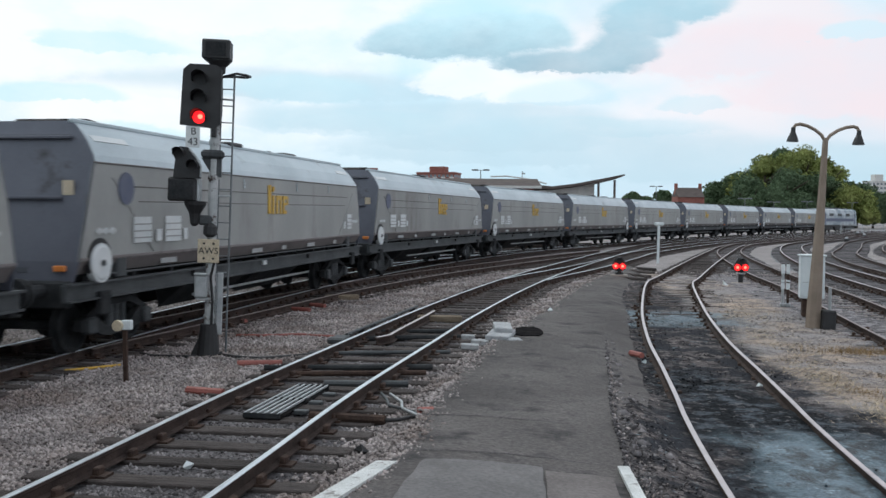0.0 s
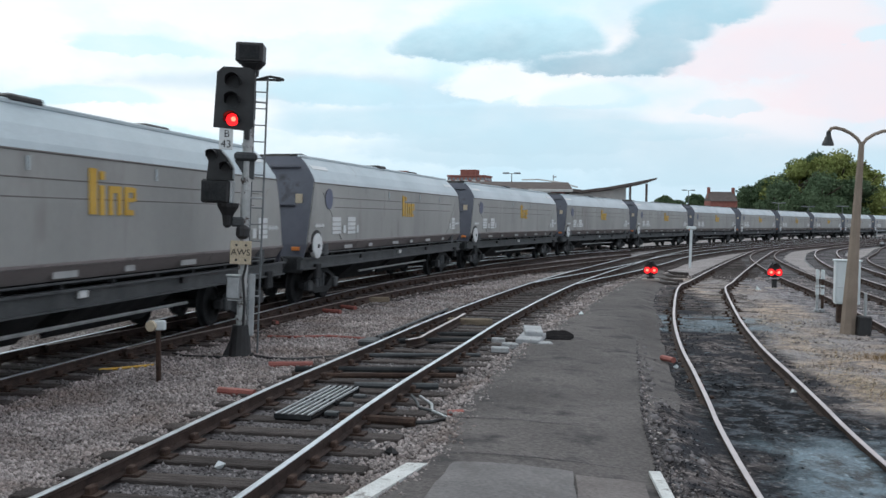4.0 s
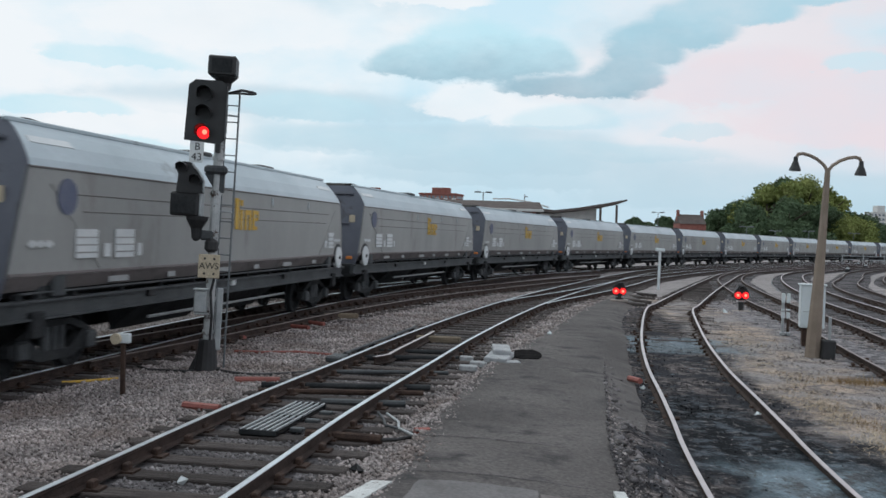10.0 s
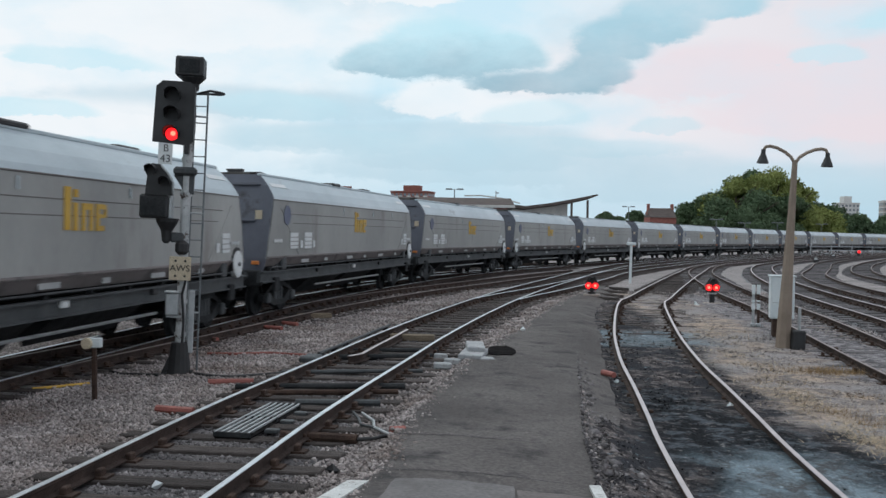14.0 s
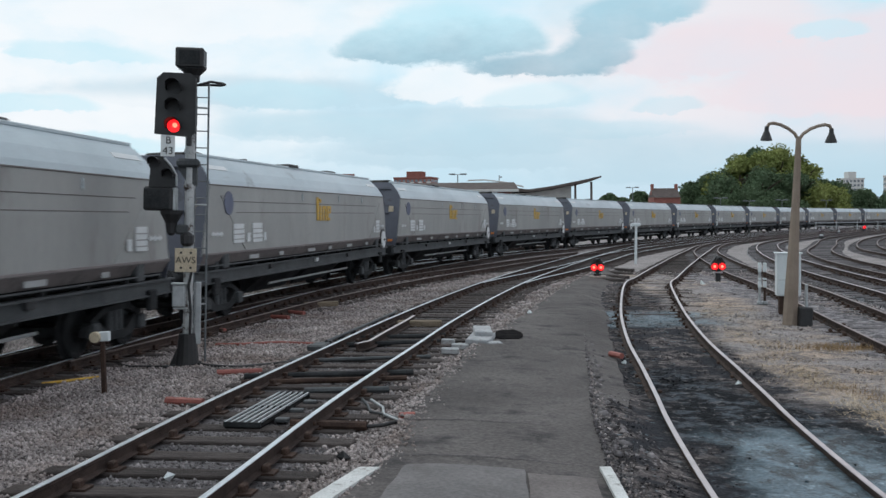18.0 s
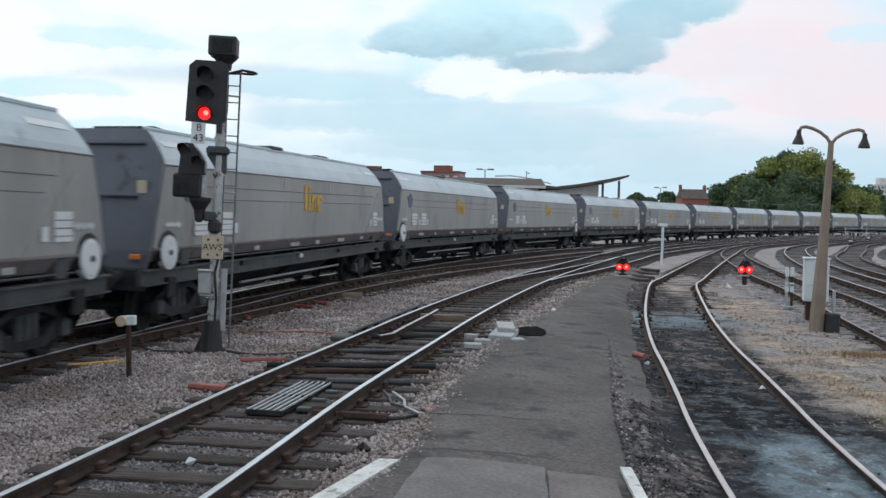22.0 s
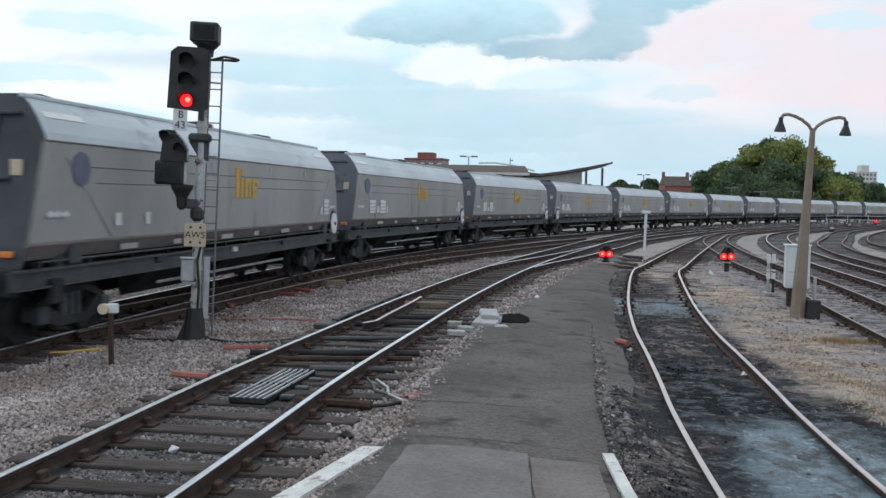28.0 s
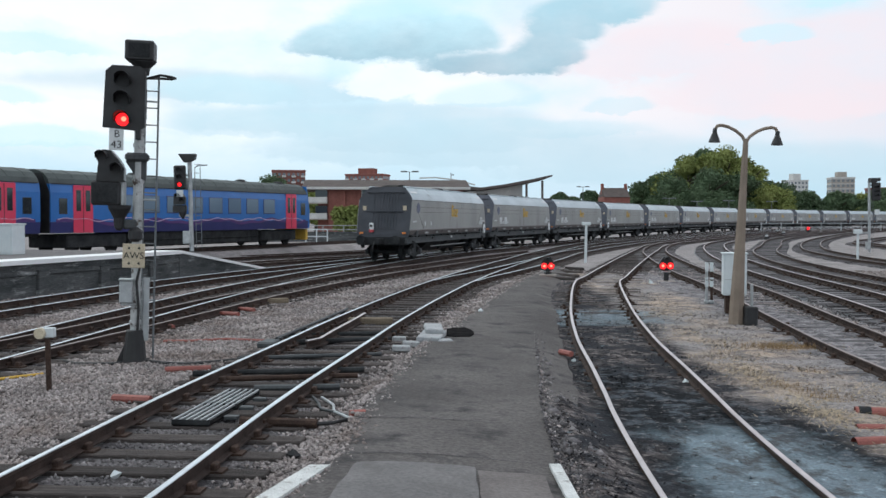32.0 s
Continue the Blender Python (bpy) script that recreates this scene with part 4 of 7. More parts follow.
def build_wagon(name, disc, tail=False):
    label = "grey steel coal hopper wagon, dusty, rolling with the train"
    if tail:
        label = "last grey coal hopper wagon, tail lamp on its dark end"
    w = thing(name, label, "hopper wagon", group="wagons of the coal train")
    lv = hopper_shell()
    # sides
    body = None
    for sy in (-1, 1):
        g = shell([((-x, sy * y, z), (x, sy * y, z)) for z, y, x in lv[1:4]], (0, -sy * 0.03, 0))
        side = part("side_panel", g, WAGON_GREY, w, "warm grey side panel, stained")
        for z, hgt, x in ((Z_SH - 0.015, 0.035, 7.8), (2.36, 0.022, 6.4), (2.60, 0.022, 6.7)):
            part("side_rib", G().box((0, sy * (SIDE_Y - 0.004), z), (2 * x - 0.3, 0.018, hgt * 0.8), 0.005), WAGON_SEAM, side, "seam along the side, thin shadow put into its dark colour")
        part("bottom_rib", G().box((0, sy * (SIDE_Y - 0.008), Z_BOT + 0.03), (16.1, 0.03, 0.05), 0.008), WAGON_SKIRT, side)
        for sx in (-1, 1):
            quad = G()
            quad_panel(quad, (sx * 7.10, sy * (SIDE_Y - 0.006), 2.72), (sx * 7.12, sy * (SIDE_Y - 0.006), 2.72), (sx * 5.72, sy * (SIDE_Y - 0.012), 1.52), (sx * 5.70, sy * (SIDE_Y - 0.012), 1.52), 0.013, (0, sy, 0))
            part("diagonal_seam", quad, WAGON_GREY, side)
        # the skirt's shade is in its material colour
        part("skirt", shell([((-8.06, sy * (SIDE_Y - 0.02), Z_BOT), (8.06, sy * (SIDE_Y - 0.02), Z_BOT)), ((-8.06, sy * 1.20, 1.26), (8.06, sy * 1.20, 1.26))], (0, -sy * 0.03, 0)), WAGON_SKIRT, w, "stained inward-sloping skirt, its shade put into the colour")
        g = G()
        rows = lv[3:]
        # canted panel: the sky's reflection is part of its colour
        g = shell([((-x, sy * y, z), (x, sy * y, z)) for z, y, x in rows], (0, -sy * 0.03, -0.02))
        part("canted_panel", g, WAGON_ROOF, w, "inward-canted upper panel, sky light put into its pale grey")
        # highlights on the canted panel, drawn as white plates near both ends
        for x in (-6.8, 6.7):
            (za, ya, _), (zb, yb, _) = rows[2], rows[3]
            patch_plate = G()
            quad_panel(patch_plate, (x - 0.55, sy * ya, za), (x + 0.55, sy * ya, za), (x + 0.55, sy * (ya + yb) / 2, (za + zb) / 2), (x - 0.55, sy * (ya + yb) / 2, (za + zb) / 2), 0.012, (0, sy * 0.7, 0.7))
            part("bright_patch", patch_plate, PANEL_WHITE, w, "pale plate drawn as a highlight")
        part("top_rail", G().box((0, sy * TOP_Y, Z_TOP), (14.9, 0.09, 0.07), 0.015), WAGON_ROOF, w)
        # lettering and panels on the side
        y = sy * (SIDE_Y + 0.012)
        mark = lambda nm, x, z, sx, sz, mt, lb="": part(nm, G().box((x, y, z), (sx, 0.012, sz)), mt, side, lb)
        lx = (0.25 if disc == "front" else 0.45) * -sy
        mark("letter_bar", lx - 0.50, 2.47, 0.20, 0.64, YELLOW, "faded yellow letter shape")
        mark("letter_bar", lx - 0.25, 2.35, 0.14, 0.42, YELLOW)
        mark("letter_dot", lx - 0.25, 2.70, 0.14, 0.12, YELLOW)
        for k in (0.0, 0.25, 0.46):
            mark("letter_bar", lx + k, 2.35, 0.12, 0.42, YELLOW)
        mark("letter_bar", lx + 0.125, 2.51, 0.14, 0.10, YELLOW)
        for k, hz in ((2.52, 0.08), (2.37, 0.06), (2.18, 0.08)):
            mark("letter_bar", lx + 0.60, k, 0.17, hz, YELLOW)
        mark("letter_bar", lx + 0.72, 2.45, 0.08, 0.20, YELLOW)
        part("emblem", G().tube((6.7 * sy, y - sy * 0.005, 2.56), (6.7 * sy, y + sy * 0.006, 2.56), 0.26, n=14), BLUE_PATCH, side, "faded blue round emblem")
        for x, wd, ht in ((6.75, 0.50, 0.42),) if tail else ((-6.15, 0.62, 0.42), (-5.0, 0.62, 0.44), (6.75, 0.50, 0.42)):
            mark("data_panel", x * -sy, 1.90, wd, ht, PANEL_WHITE, "white data panel")
            for k in range(3):
                part("panel_line", G().box((x * -sy, y + sy * 0.008, 1.99 - 0.11 * k), (wd * 0.94, 0.006, 0.022)), WAGON_GREY, side)
        for x, sz in ((-5.55, 0.20), (-4.5, 0.16), (6.25, 0.18)):
            mark("small_plate", x * -sy, 1.80, sz, 0.20, PANEL_WHITE, "small white plate")
        for x in (-7.35, 7.35):
            mark("arrow_bar", x, 1.90, 0.60, 0.05, PANEL_WHITE, "white arrow mark")
            for k in (-0.2, 0.0, 0.2):
                mark("arrow_bar", x + k, 1.90, 0.09, 0.10, PANEL_WHITE)
        for x in (-1.6, 1.9, 4.6):
            mark("bracket", x, 2.78, 0.05, 0.18, WAGON_ROOF)
        # underframe side
        sole = part("sole_bar", G().box((0, sy * 1.22, 1.00), (16.6, 0.10, 0.26), 0.015), SOLE, w, "dusty dark steel sole bar")
        part("top_flange", G().box((0, sy * 1.28, 1.13), (16.6, 0.14, 0.035)), SOLE, sole)
        part("bottom_flange", G().box((0, sy * 1.27, 0.88), (16.6, 0.12, 0.03)), SOLE, sole)
        part("walk_rail", G().box((0, sy * 1.30, 1.235), (15.4, 0.07, 0.03), 0.008), SOLE, sole, "thin dusty rail")
        for k in range(12):
            x = -7.7 + 1.4 * k
            part("stay", G().box((x, sy * 1.25, 1.18), (0.09, 0.10, 0.10)), UNDER, sole)
        for k, x in enumerate((-5.0, -3.1, -0.6, 1.2, 3.3, 5.5)):
            part("label_plate", G().box((x, sy * 1.285, 1.36), (0.30 if k % 2 else 0.62, 0.012, 0.12), 0, None), DATA_GREY, sole)
        for x in (-3.9, -0.2, 3.1):
            part("hand_lever", G().box((x, sy * 1.30, 1.06), (0.22, 0.06, 0.12), 0.01), PANEL_WHITE if x == -0.2 else BLACK, sole)
        for x in (-7.3, 7.3):
            part("ladder_step", G().box((x, sy * 1.30, 0.80), (0.32, 0.10, 0.36), 0.02), UNDER, sole)
            part("end_box", G().box((x * 0.93, sy * 1.22, 1.36), (0.34, 0.24, 0.42), 0.03), SOLE, sole)
        for x in (-1.9, 1.9):
            part("hopper_door", G().prism([(sy * 0.35, 0.34), (sy * 1.05, 0.92), (sy * 1.05, 1.02), (sy * 0.25, 1.0)], x - 1.6, x + 1.6, "x"), UNDER, w, "dark discharge hopper")
        part("door_rod", G().tube((-3.6, sy * 1.12, 0.62), (3.6, sy * 1.12, 0.62), 0.03, n=6), GALV, w, "bright discharge rod")
        dx = -7.52 if disc == "rear" else 7.52
        hw = part("brake_disc", G().tube((dx, sy * 1.30, 1.42), (dx, sy * 1.40, 1.42), 0.30, n=24).tube((dx, sy * 1.40, 1.42), (dx, sy * 1.415, 1.42), 0.27, 0.24, n=24), PANEL_WHITE, w, "white round brake wheel cover")
        part("disc_hub", G().tube((dx, sy * 1.41, 1.42), (dx, sy * 1.44, 1.42), 0.05, n=10), SOLE, hw)
        part("disc_arch", G().tube((dx, sy * 1.28, 1.47), (dx, sy * 1.372, 1.47), 0.33, n=24), BLACK, hw, "black recess behind the cover")
        for x in (-7.0, 7.0):
            part("corner_strut", G().box((x, sy * 1.16, 1.30), (0.30, 0.16, 0.36), 0.03), SOLE, sole, "dusty grey corner strut")
    # ends
    for sx in (-1, 1):
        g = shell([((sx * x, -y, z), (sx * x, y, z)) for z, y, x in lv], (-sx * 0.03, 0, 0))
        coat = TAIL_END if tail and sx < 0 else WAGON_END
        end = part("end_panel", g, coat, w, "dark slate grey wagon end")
        lean = lambda z: float(np.interp(z, [p[0] for p in lv], [p[2] for p in lv]))
        # the recessed middle of the end, drawn as a darker raised plate
        plate = G()
        quad_panel(plate, (sx * lean(1.30), -0.52, 1.30), (sx * lean(1.30), 0.52, 1.30), (sx * lean(3.36), 0.90, 3.36), (sx * lean(3.36), -0.90, 3.36), 0.012, (sx, 0, 0))
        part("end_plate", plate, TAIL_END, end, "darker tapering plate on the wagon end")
        for k in range(9 if coat is TAIL_END else 0):
            g = G()
            a, b = 1.55, 3.30
            y = -0.60 + 0.15 * k
            quad_panel(g, (sx * lean(a), y - 0.035, a), (sx * lean(a), y + 0.035, a), (sx * lean(b), y + 0.035, b), (sx * lean(b), y - 0.035, b), 0.045, (sx, 0, 0))
            part("end_rib", g, coat, end)
        for z in (2.40, 3.32):
            part("end_bar", G().box((sx * (lean(z) + 0.05), 0, z), (0.07, 1.9, 0.05), 0.01), coat, end)
        for y in (-1.02, 1.02):
            part("reflector", G().box((sx * (lean(2.55) + 0.035), y, 2.55), (0.03, 0.17, 0.22)), CREAM, end, "cream reflector plate")
            part("side_marker", G().box((sx * 8.15, y * 1.05, 1.36), (0.05, 0.19, 0.09), 0.01), ORANGE, end, "orange marker")
        beam = part("headstock", G().box((sx * 8.18, 0, 0.98), (0.20, 2.5, 0.40), 0.03), UNDER, w)
        for y in (-0.87, 0.87):
            part("buffer", G().tube((sx * 8.3, y, 1.04), (sx * 8.80, y, 1.04), 0.10, n=10).tube((sx * 8.80, y, 1.04), (sx * 8.86, y, 1.04), 0.22, n=14), UNDER, beam)
        part("coupler", G().box((sx * 8.55, 0, 0.98), (0.78, 0.24, 0.28), 0.04), UNDER, beam)
        part("brake_hose", G().pipe([(sx * 8.3, 0.35, 0.95), (sx * 8.5, 0.36, 0.7), (sx * 8.62, 0.34, 0.5), (sx * 8.68, 0.30, 0.62)], 0.03, 6), BLACK, beam)
    part("load", G().prism([(-0.84, 3.34), (0.84, 3.34), (0.84, 3.42), (0.3, 3.52), (-0.4, 3.50), (-0.84, 3.40)], -7.35, 7.35, "x"), COALDUST, w, "dark coal residue in the open hopper")
    part("centre_sill", G().box((0, 0, 0.95), (16.4, 0.6, 0.34), 0.02), UNDER, w)
    part("slope_sheet", G().prism([(-0.95, 1.15), (0.95, 1.15), (1.3, 1.52), (-1.3, 1.52)], -7.9, 7.9, "x"), UNDER, w)
    # dark lumps of residue along the open top, as plain blocks
    for x, hy, sz in ((-0.9, -0.7, 0.8), (3.2, -0.55, 0.9), (6.9, -0.3, 0.6)):
        part("top_hatch", G().box((x, hy, Z_TOP + 0.05), (sz, 0.45, 0.10), 0.03), BLACK, w, "dark lump of residue on the wagon top")
    heap = [(-7.3, 3.45), (-6.9, 3.66), (-6.2, 3.72), (-5.4, 3.66), (-4.6, 3.58), (-3.6, 3.50), (-2.6, 3.42), (-2.6, 3.36), (-7.3, 3.36)]
    g = G().prism(heap, -0.42, 0.40, "y")
    part("coal_heap", g, COALDUST, w, "heap of black coal left in the hopper")
    for x in (-6.4, 6.4):
        build_bogie(w, x)
        for k in (-0.9, 0.9):
            build_wheelset(w, x + k)
    if tail:
        lamp = part("tail_lamp", G().box((-8.14, 0.55, 1.62), (0.12, 0.20, 0.46), 0.03), PANEL_WHITE, w, "white tail lamp with a red foot")
        part("lamp_lens", G().tube((-8.20, 0.55, 1.70), (-8.22, 0.55, 1.70), 0.06, n=12), BLACK, lamp)
        part("lamp_foot", G().box((-8.15, 0.55, 1.46), (0.13, 0.205, 0.13), 0.02), RED_PAINT, lamp, "red lamp foot")
    return w


def build_loco():
    w = thing("locomotive", "pale blue and white diesel locomotive heading the coal train", "locomotive")
    prof = [(-1.30, 1.2), (-1.32, 2.9), (-1.05, 3.6), (-0.55, 3.85), (0.55, 3.85), (1.05, 3.6), (1.32, 2.9), (1.30, 1.2)]
    part("engine_body", G().prism(prof, -9.3, 9.3, "x"), LOCO_PAINT, w, "white and pale blue body")
    for sx in (-1, 1):
        cab = part("cab", G().prism([(sx * 9.3, 1.0), (sx * 10.5, 1.0), (sx * 10.55, 2.3), (sx * 10.1, 3.5), (sx * 9.3, 3.8)], -1.30, 1.30, "y"), LOCO_PAINT, w)
        part("windscreen", G().prism([(sx * 10.53, 2.45), (sx * 10.20, 3.3), (sx * 10.24, 3.32), (sx * 10.57, 2.45)], -1.1, 1.1, "y"), WINDOW, cab)
        part("buffer_beam", G().box((sx * 10.5, 0, 0.95), (0.3, 2.6, 0.6), 0.05), BLACK, cab)
        for sy in (-1, 1):
            part("cab_window", G().box((sx * 9.8, sy * 1.305, 2.75), (0.7, 0.03, 0.6)), WINDOW, cab)
            part("cab_door", G().box((sx * 8.9, sy * 1.325, 2.2), (0.6, 0.03, 1.9)), BLUE_PATCH, cab)
    part("rear_panel", G().box((-10.50, 0, 1.9), (0.12, 2.3, 0.8), 0.03), CREAM, w, "cream warning panel")
    for x in (-5.5, 0.5, 5.8):
        part("roof_hatch", G().box((x, 0, 3.92), (2.6, 1.2, 0.22), 0.05), SOLE, w)
    for sy in (-1, 1):
        part("side_stripe", G().box((0, sy * 1.325, 2.0), (16.6, 0.02, 0.5)), BLUE_PATCH, w, "blue side band")
        for k in range(3):
            part("grille", G().box((-5.5 + 5.0 * k, sy * 1.33, 2.85), (2.4, 0.03, 0.45)), SOLE, w, "grey side grille")
        part("sole", G().box((0, sy * 1.2, 1.05), (20.5, 0.2, 0.3)), BLACK, w)
    part("fuel_tank", G().box((0, 0, 0.75), (5.5, 2.3, 0.8), 0.1), BLACK, w)
    for x in (-6.6, 6.6):
        for k in (-1.8, 0, 1.8):
            build_wheelset(w, x + k)
        part("bogie_frame", G().box((x, 0, 0.62), (5.2, 2.5, 0.45), 0.05), BLACK, w)
    return w


FRONT_DISC = {0, 1, 2, 5, 6, 7, 8, 15, 18}
proto_rear = build_wagon("hopper_wagon", "rear")
proto_front = build_wagon("hopper_wagon", "front")
tail_wagon = build_wagon("hopper_wagon", "front", tail=True)
WAGONS = []
used = {"rear": False, "front": False}
for i in range(21):
    if i == 0:
        WAGONS.append(tail_wagon)
        continue
    kind = "front" if i in FRONT_DISC else "rear"
    proto = proto_front if kind == "front" else proto_rear
    WAGONS.append(copy_thing(proto, Matrix()) if used[kind] else proto)
    used[kind] = True
loco = build_loco()


# metres that the train has gone, by seconds: it gathers speed slowly
def gone(t):
    return 6.66 * t + 0.0333 * t * t + float(np.interp(t, [0, 3, 6, 9, 12, 13, 16, 19, 23, 28, 32], [0.30, 0.10, -0.25, 0.0, 0.22, 0.22, 0.52, 0.88, 1.12, 1.50, 1.65]))


TAIL_START = 31.93 - gone(32.0)


def train_pose(s_mid, half):
    (x0, y0), (x1, y1) = main(s_mid - half), main(s_mid + half)
    z0, z1 = rail_z(x0, y0), rail_z(x1, y1)
    return pose((x0 + x1) / 2, (y0 + y1) / 2, (z0 + z1) / 2, 0, -math.degrees(math.atan2(z1 - z0, 2 * half)), math.degrees(math.atan2(y1 - y0, x1 - x0)))


def motions():
    times = [0.5 * k for k in range(65)]
    for i, w in enumerate(WAGONS):
        walk(w, [(t, train_pose(TAIL_START + gone(t) + PITCH * (i + 0.5), 6.4)) for t in times])
    walk(loco, [(t, train_pose(TAIL_START + gone(t) + PITCH * len(WAGONS) + 10.8, 6.6)) for t in times])
    # the wheelsets all turn alike
    first = next(o for o in tail_wagon.children if o.name.startswith("wheelset"))
    walk(first, [(t / 15, pose(0, 0, 0, 0, math.degrees(gone(t / 15) / 0.42) % 360.0, 0)) for t in range(481)])
    keys = first.animation_data
    for w in WAGONS + [loco]:
        for o in w.children:
            if o.name.startswith("wheelset") and o is not first:
                o.rotation_mode = "QUATERNION"
                o.animation_data_create()
                o.animation_data.action, o.animation_data.action_slot = keys.action, keys.action_slot


# ---- signals, lamps and yard fittings ----
def text_on(name, words, size, m, mat, parent, label=""):
    cu = bpy.data.curves.new(name, "FONT")
    cu.body, cu.size, cu.align_x, cu.align_y, cu.extrude = words, size, "CENTER", "CENTER", 0.002
    tmp = bpy.data.objects.new(name, cu)
    me = bpy.data.meshes.new_from_object(tmp)
    me.materials.append(mat)
    bpy.data.objects.remove(tmp)
    ob = new(name, me)
    ob.parent, ob.matrix_basis = parent, m
    return tagged(ob, label) if label else ob


UPRIGHT = pose(0, 0, 0, 90)


def hood(g, c, r, length, n=14, open_down=True):
    """A signal hood: a half tube sticking out towards -y over a lens."""
    vs, fs = [], []
    for j, (y, k) in enumerate(((0, 1.0), (-length, 0.96))):
        for i in range(n + 1):
            a = -0.35 + (3.14159 + 0.7) * i / n
            vs.append((c[0] + r * k * math.cos(a), c[1] + y * (1.0 if math.sin(a) > 0.2 else 0.62), c[2] + r * k * math.sin(a)))
    for i in range(n):
        fs.append((i, i + 1, n + 2 + i, n + 1 + i))
    m = len(g.v)
    g.add(vs, fs)
    inner = [(c[0] + (x - c[0]) * 0.93, y, c[2] + (z - c[2]) * 0.93) for x, y, z in vs]
    g.add(inner, [f[::-1] for f in fs])


def build_main_signal():
    base = (-4.905, 15.75)
    z0 = height(*base)
    s = thing("colour_light_signal", "tall colour light signal showing red, on a grey post with ladder", "railway signal", pose(base[0], base[1], z0, 0, 1.75, 9))
    H = 4.62
    part("post_base", G().lathe([(0.19, -0.05), (0.185, 0.05), (0.16, 0.30), (0.135, 0.52), (0.12, 0.53)], n=14), BLACK, s, "black tapered post foot")
    part("foot_fin", G().prism([(-0.30, -0.04), (-0.14, -0.04), (-0.14, 0.34)], -0.03, 0.03, "y"), BLACK, s)
    part("post", G().tube((0, 0, 0.4), (0, 0, H), 0.078, n=14), POST_PAINT, s, "weathered grey steel post")
    for z in (0.62, 1.15, 2.0, 2.86, 3.42):
        part("post_band", G().tube((0, 0, z), (0, 0, z + 0.06), 0.094, n=14), POST_PAINT, s)
    # cable trunking
    part("cable_duct", G().box((0.16, 0.0, 0.86), (0.09, 0.07, 1.0), 0.01), GALV, s, "pale cable duct")
    part("cable", G().pipe([(0.05, -0.10, 0.45), (0.06, -0.11, 0.9), (0.02, -0.11, 1.3), (0.08, -0.10, 1.6)], 0.022, 6), BLACK, s)
    box = part("lineside_box", G().box((-0.13, -0.10, 1.14), (0.20, 0.16, 0.36), 0.02), GALV, s, "small grey terminal box")
    part("box_lid", G().box((-0.13, -0.10, 1.335), (0.23, 0.19, 0.03), 0.008), GALV, box)
    part("box_foot", G().box((-0.10, -0.10, 0.94), (0.22, 0.12, 0.02)), GALV, box)
    # sign plate
    sign = part("sign_plate", G().box((-0.03, -0.115, 1.71), (0.34, 0.02, 0.38), 0.008), CREAM, s, "cream sign plate lettered AWS")
    text_on("sign_letters", "AWS", 0.145, pose(-0.03, -0.128, 1.71, 90), BLACK, sign, "black letters AWS")
    for x in (-0.10, 0.05):
        for z in (1.83, 1.59):
            part("bolt", G().tube((x, -0.122, z), (x, -0.135, z), 0.020, n=8), BLACK, sign)
    # main head
    head = part("signal_head", G().prism([(-0.53, 3.70), (0.02, 3.66), (0.09, 3.73), (0.09, 4.60), (0.02, 4.67), (-0.40, 4.67), (-0.50, 4.58)], -0.20, -0.17, "y"), BLACK, s, "black backboard of the signal head")
    part("head_case", G().box((-0.20, -0.04, 4.17), (0.50, 0.26, 0.88), 0.03), BLACK, head)
    part("head_edge", G().box((0.085, -0.10, 4.17), (0.03, 0.2, 0.88), 0.01), BLACK, head)
    for k, z in enumerate((4.43, 4.13, 3.83)):
        g = G()
        hood(g, (-0.23, -0.20, z), 0.125, 0.26)
        part("hood", g, BLACK, head)
        part("lens", G().tube((-0.23, -0.19, z), (-0.23, -0.215, z), 0.100, n=18), RED_LIGHT if k == 2 else BLACK, head, "glowing red lens" if k == 2 else "unlit dark lens")
    part("lens_core", G().tube((-0.21, -0.215, 3.84), (-0.21, -0.222, 3.84), 0.04, n=12), RED_HOT, head, "bright core of the red light")
    part("head_bracket", G().box((0.02, 0.0, 4.1), (0.16, 0.12, 0.5), 0.02), BLACK, s)
    # upper box
    hb = part("top_box", G().box((0.0, -0.02, 4.92), (0.44, 0.40, 0.31), 0.02), BLACK, s, "black box on top of the post")
    part("top_cone", G().lathe([(0.10, 4.56), (0.11, 4.66), (0.20, 4.75), (0.20, 4.76)], (0.03, 0, 0), 12), BLACK, hb)
    part("box_frame", G().box((0.0, -0.225, 4.92), (0.32, 0.015, 0.22), 0.004), UNDER, hb)
    # number plate of the signal
    num = part("number_plate", G().box((-0.32, -0.19, 3.52), (0.22, 0.02, 0.34), 0.006), PANEL_WHITE, s, "white plate with B and 43")
    text_on("plate_letter", "B", 0.16, pose(-0.31, -0.203, 3.60, 90), BLACK, num, "black letter B")
    text_on("plate_number", "43", 0.17, pose(-0.315, -0.203, 3.435, 90), BLACK, num, "black figures 43")
    part("number_arm", G().box((0.0, -0.12, 3.62), (0.07, 0.14, 0.18), 0.01), BLACK, s)
    # subsidiary signal on a bracket
    sub = part("subsidiary_head", G().prism([(-0.60, 2.86), (-0.17, 2.86), (-0.165, 3.04), (-0.20, 3.14), (-0.27, 3.22), (-0.33, 3.30), (-0.39, 3.345), (-0.50, 3.355), (-0.575, 3.33), (-0.605, 3.27), (-0.60, 3.20), (-0.575, 3.15)], -0.24, -0.16, "y"), BLACK, s, "black subsidiary signal below the main head")
    part("sub_case", G().box((-0.46, -0.10, 2.68), (0.44, 0.28, 0.38), 0.03), BLACK, sub)
    part("sub_case_side", G().box((-0.21, -0.08, 2.68), (0.05, 0.24, 0.36), 0.01), GALV, sub)
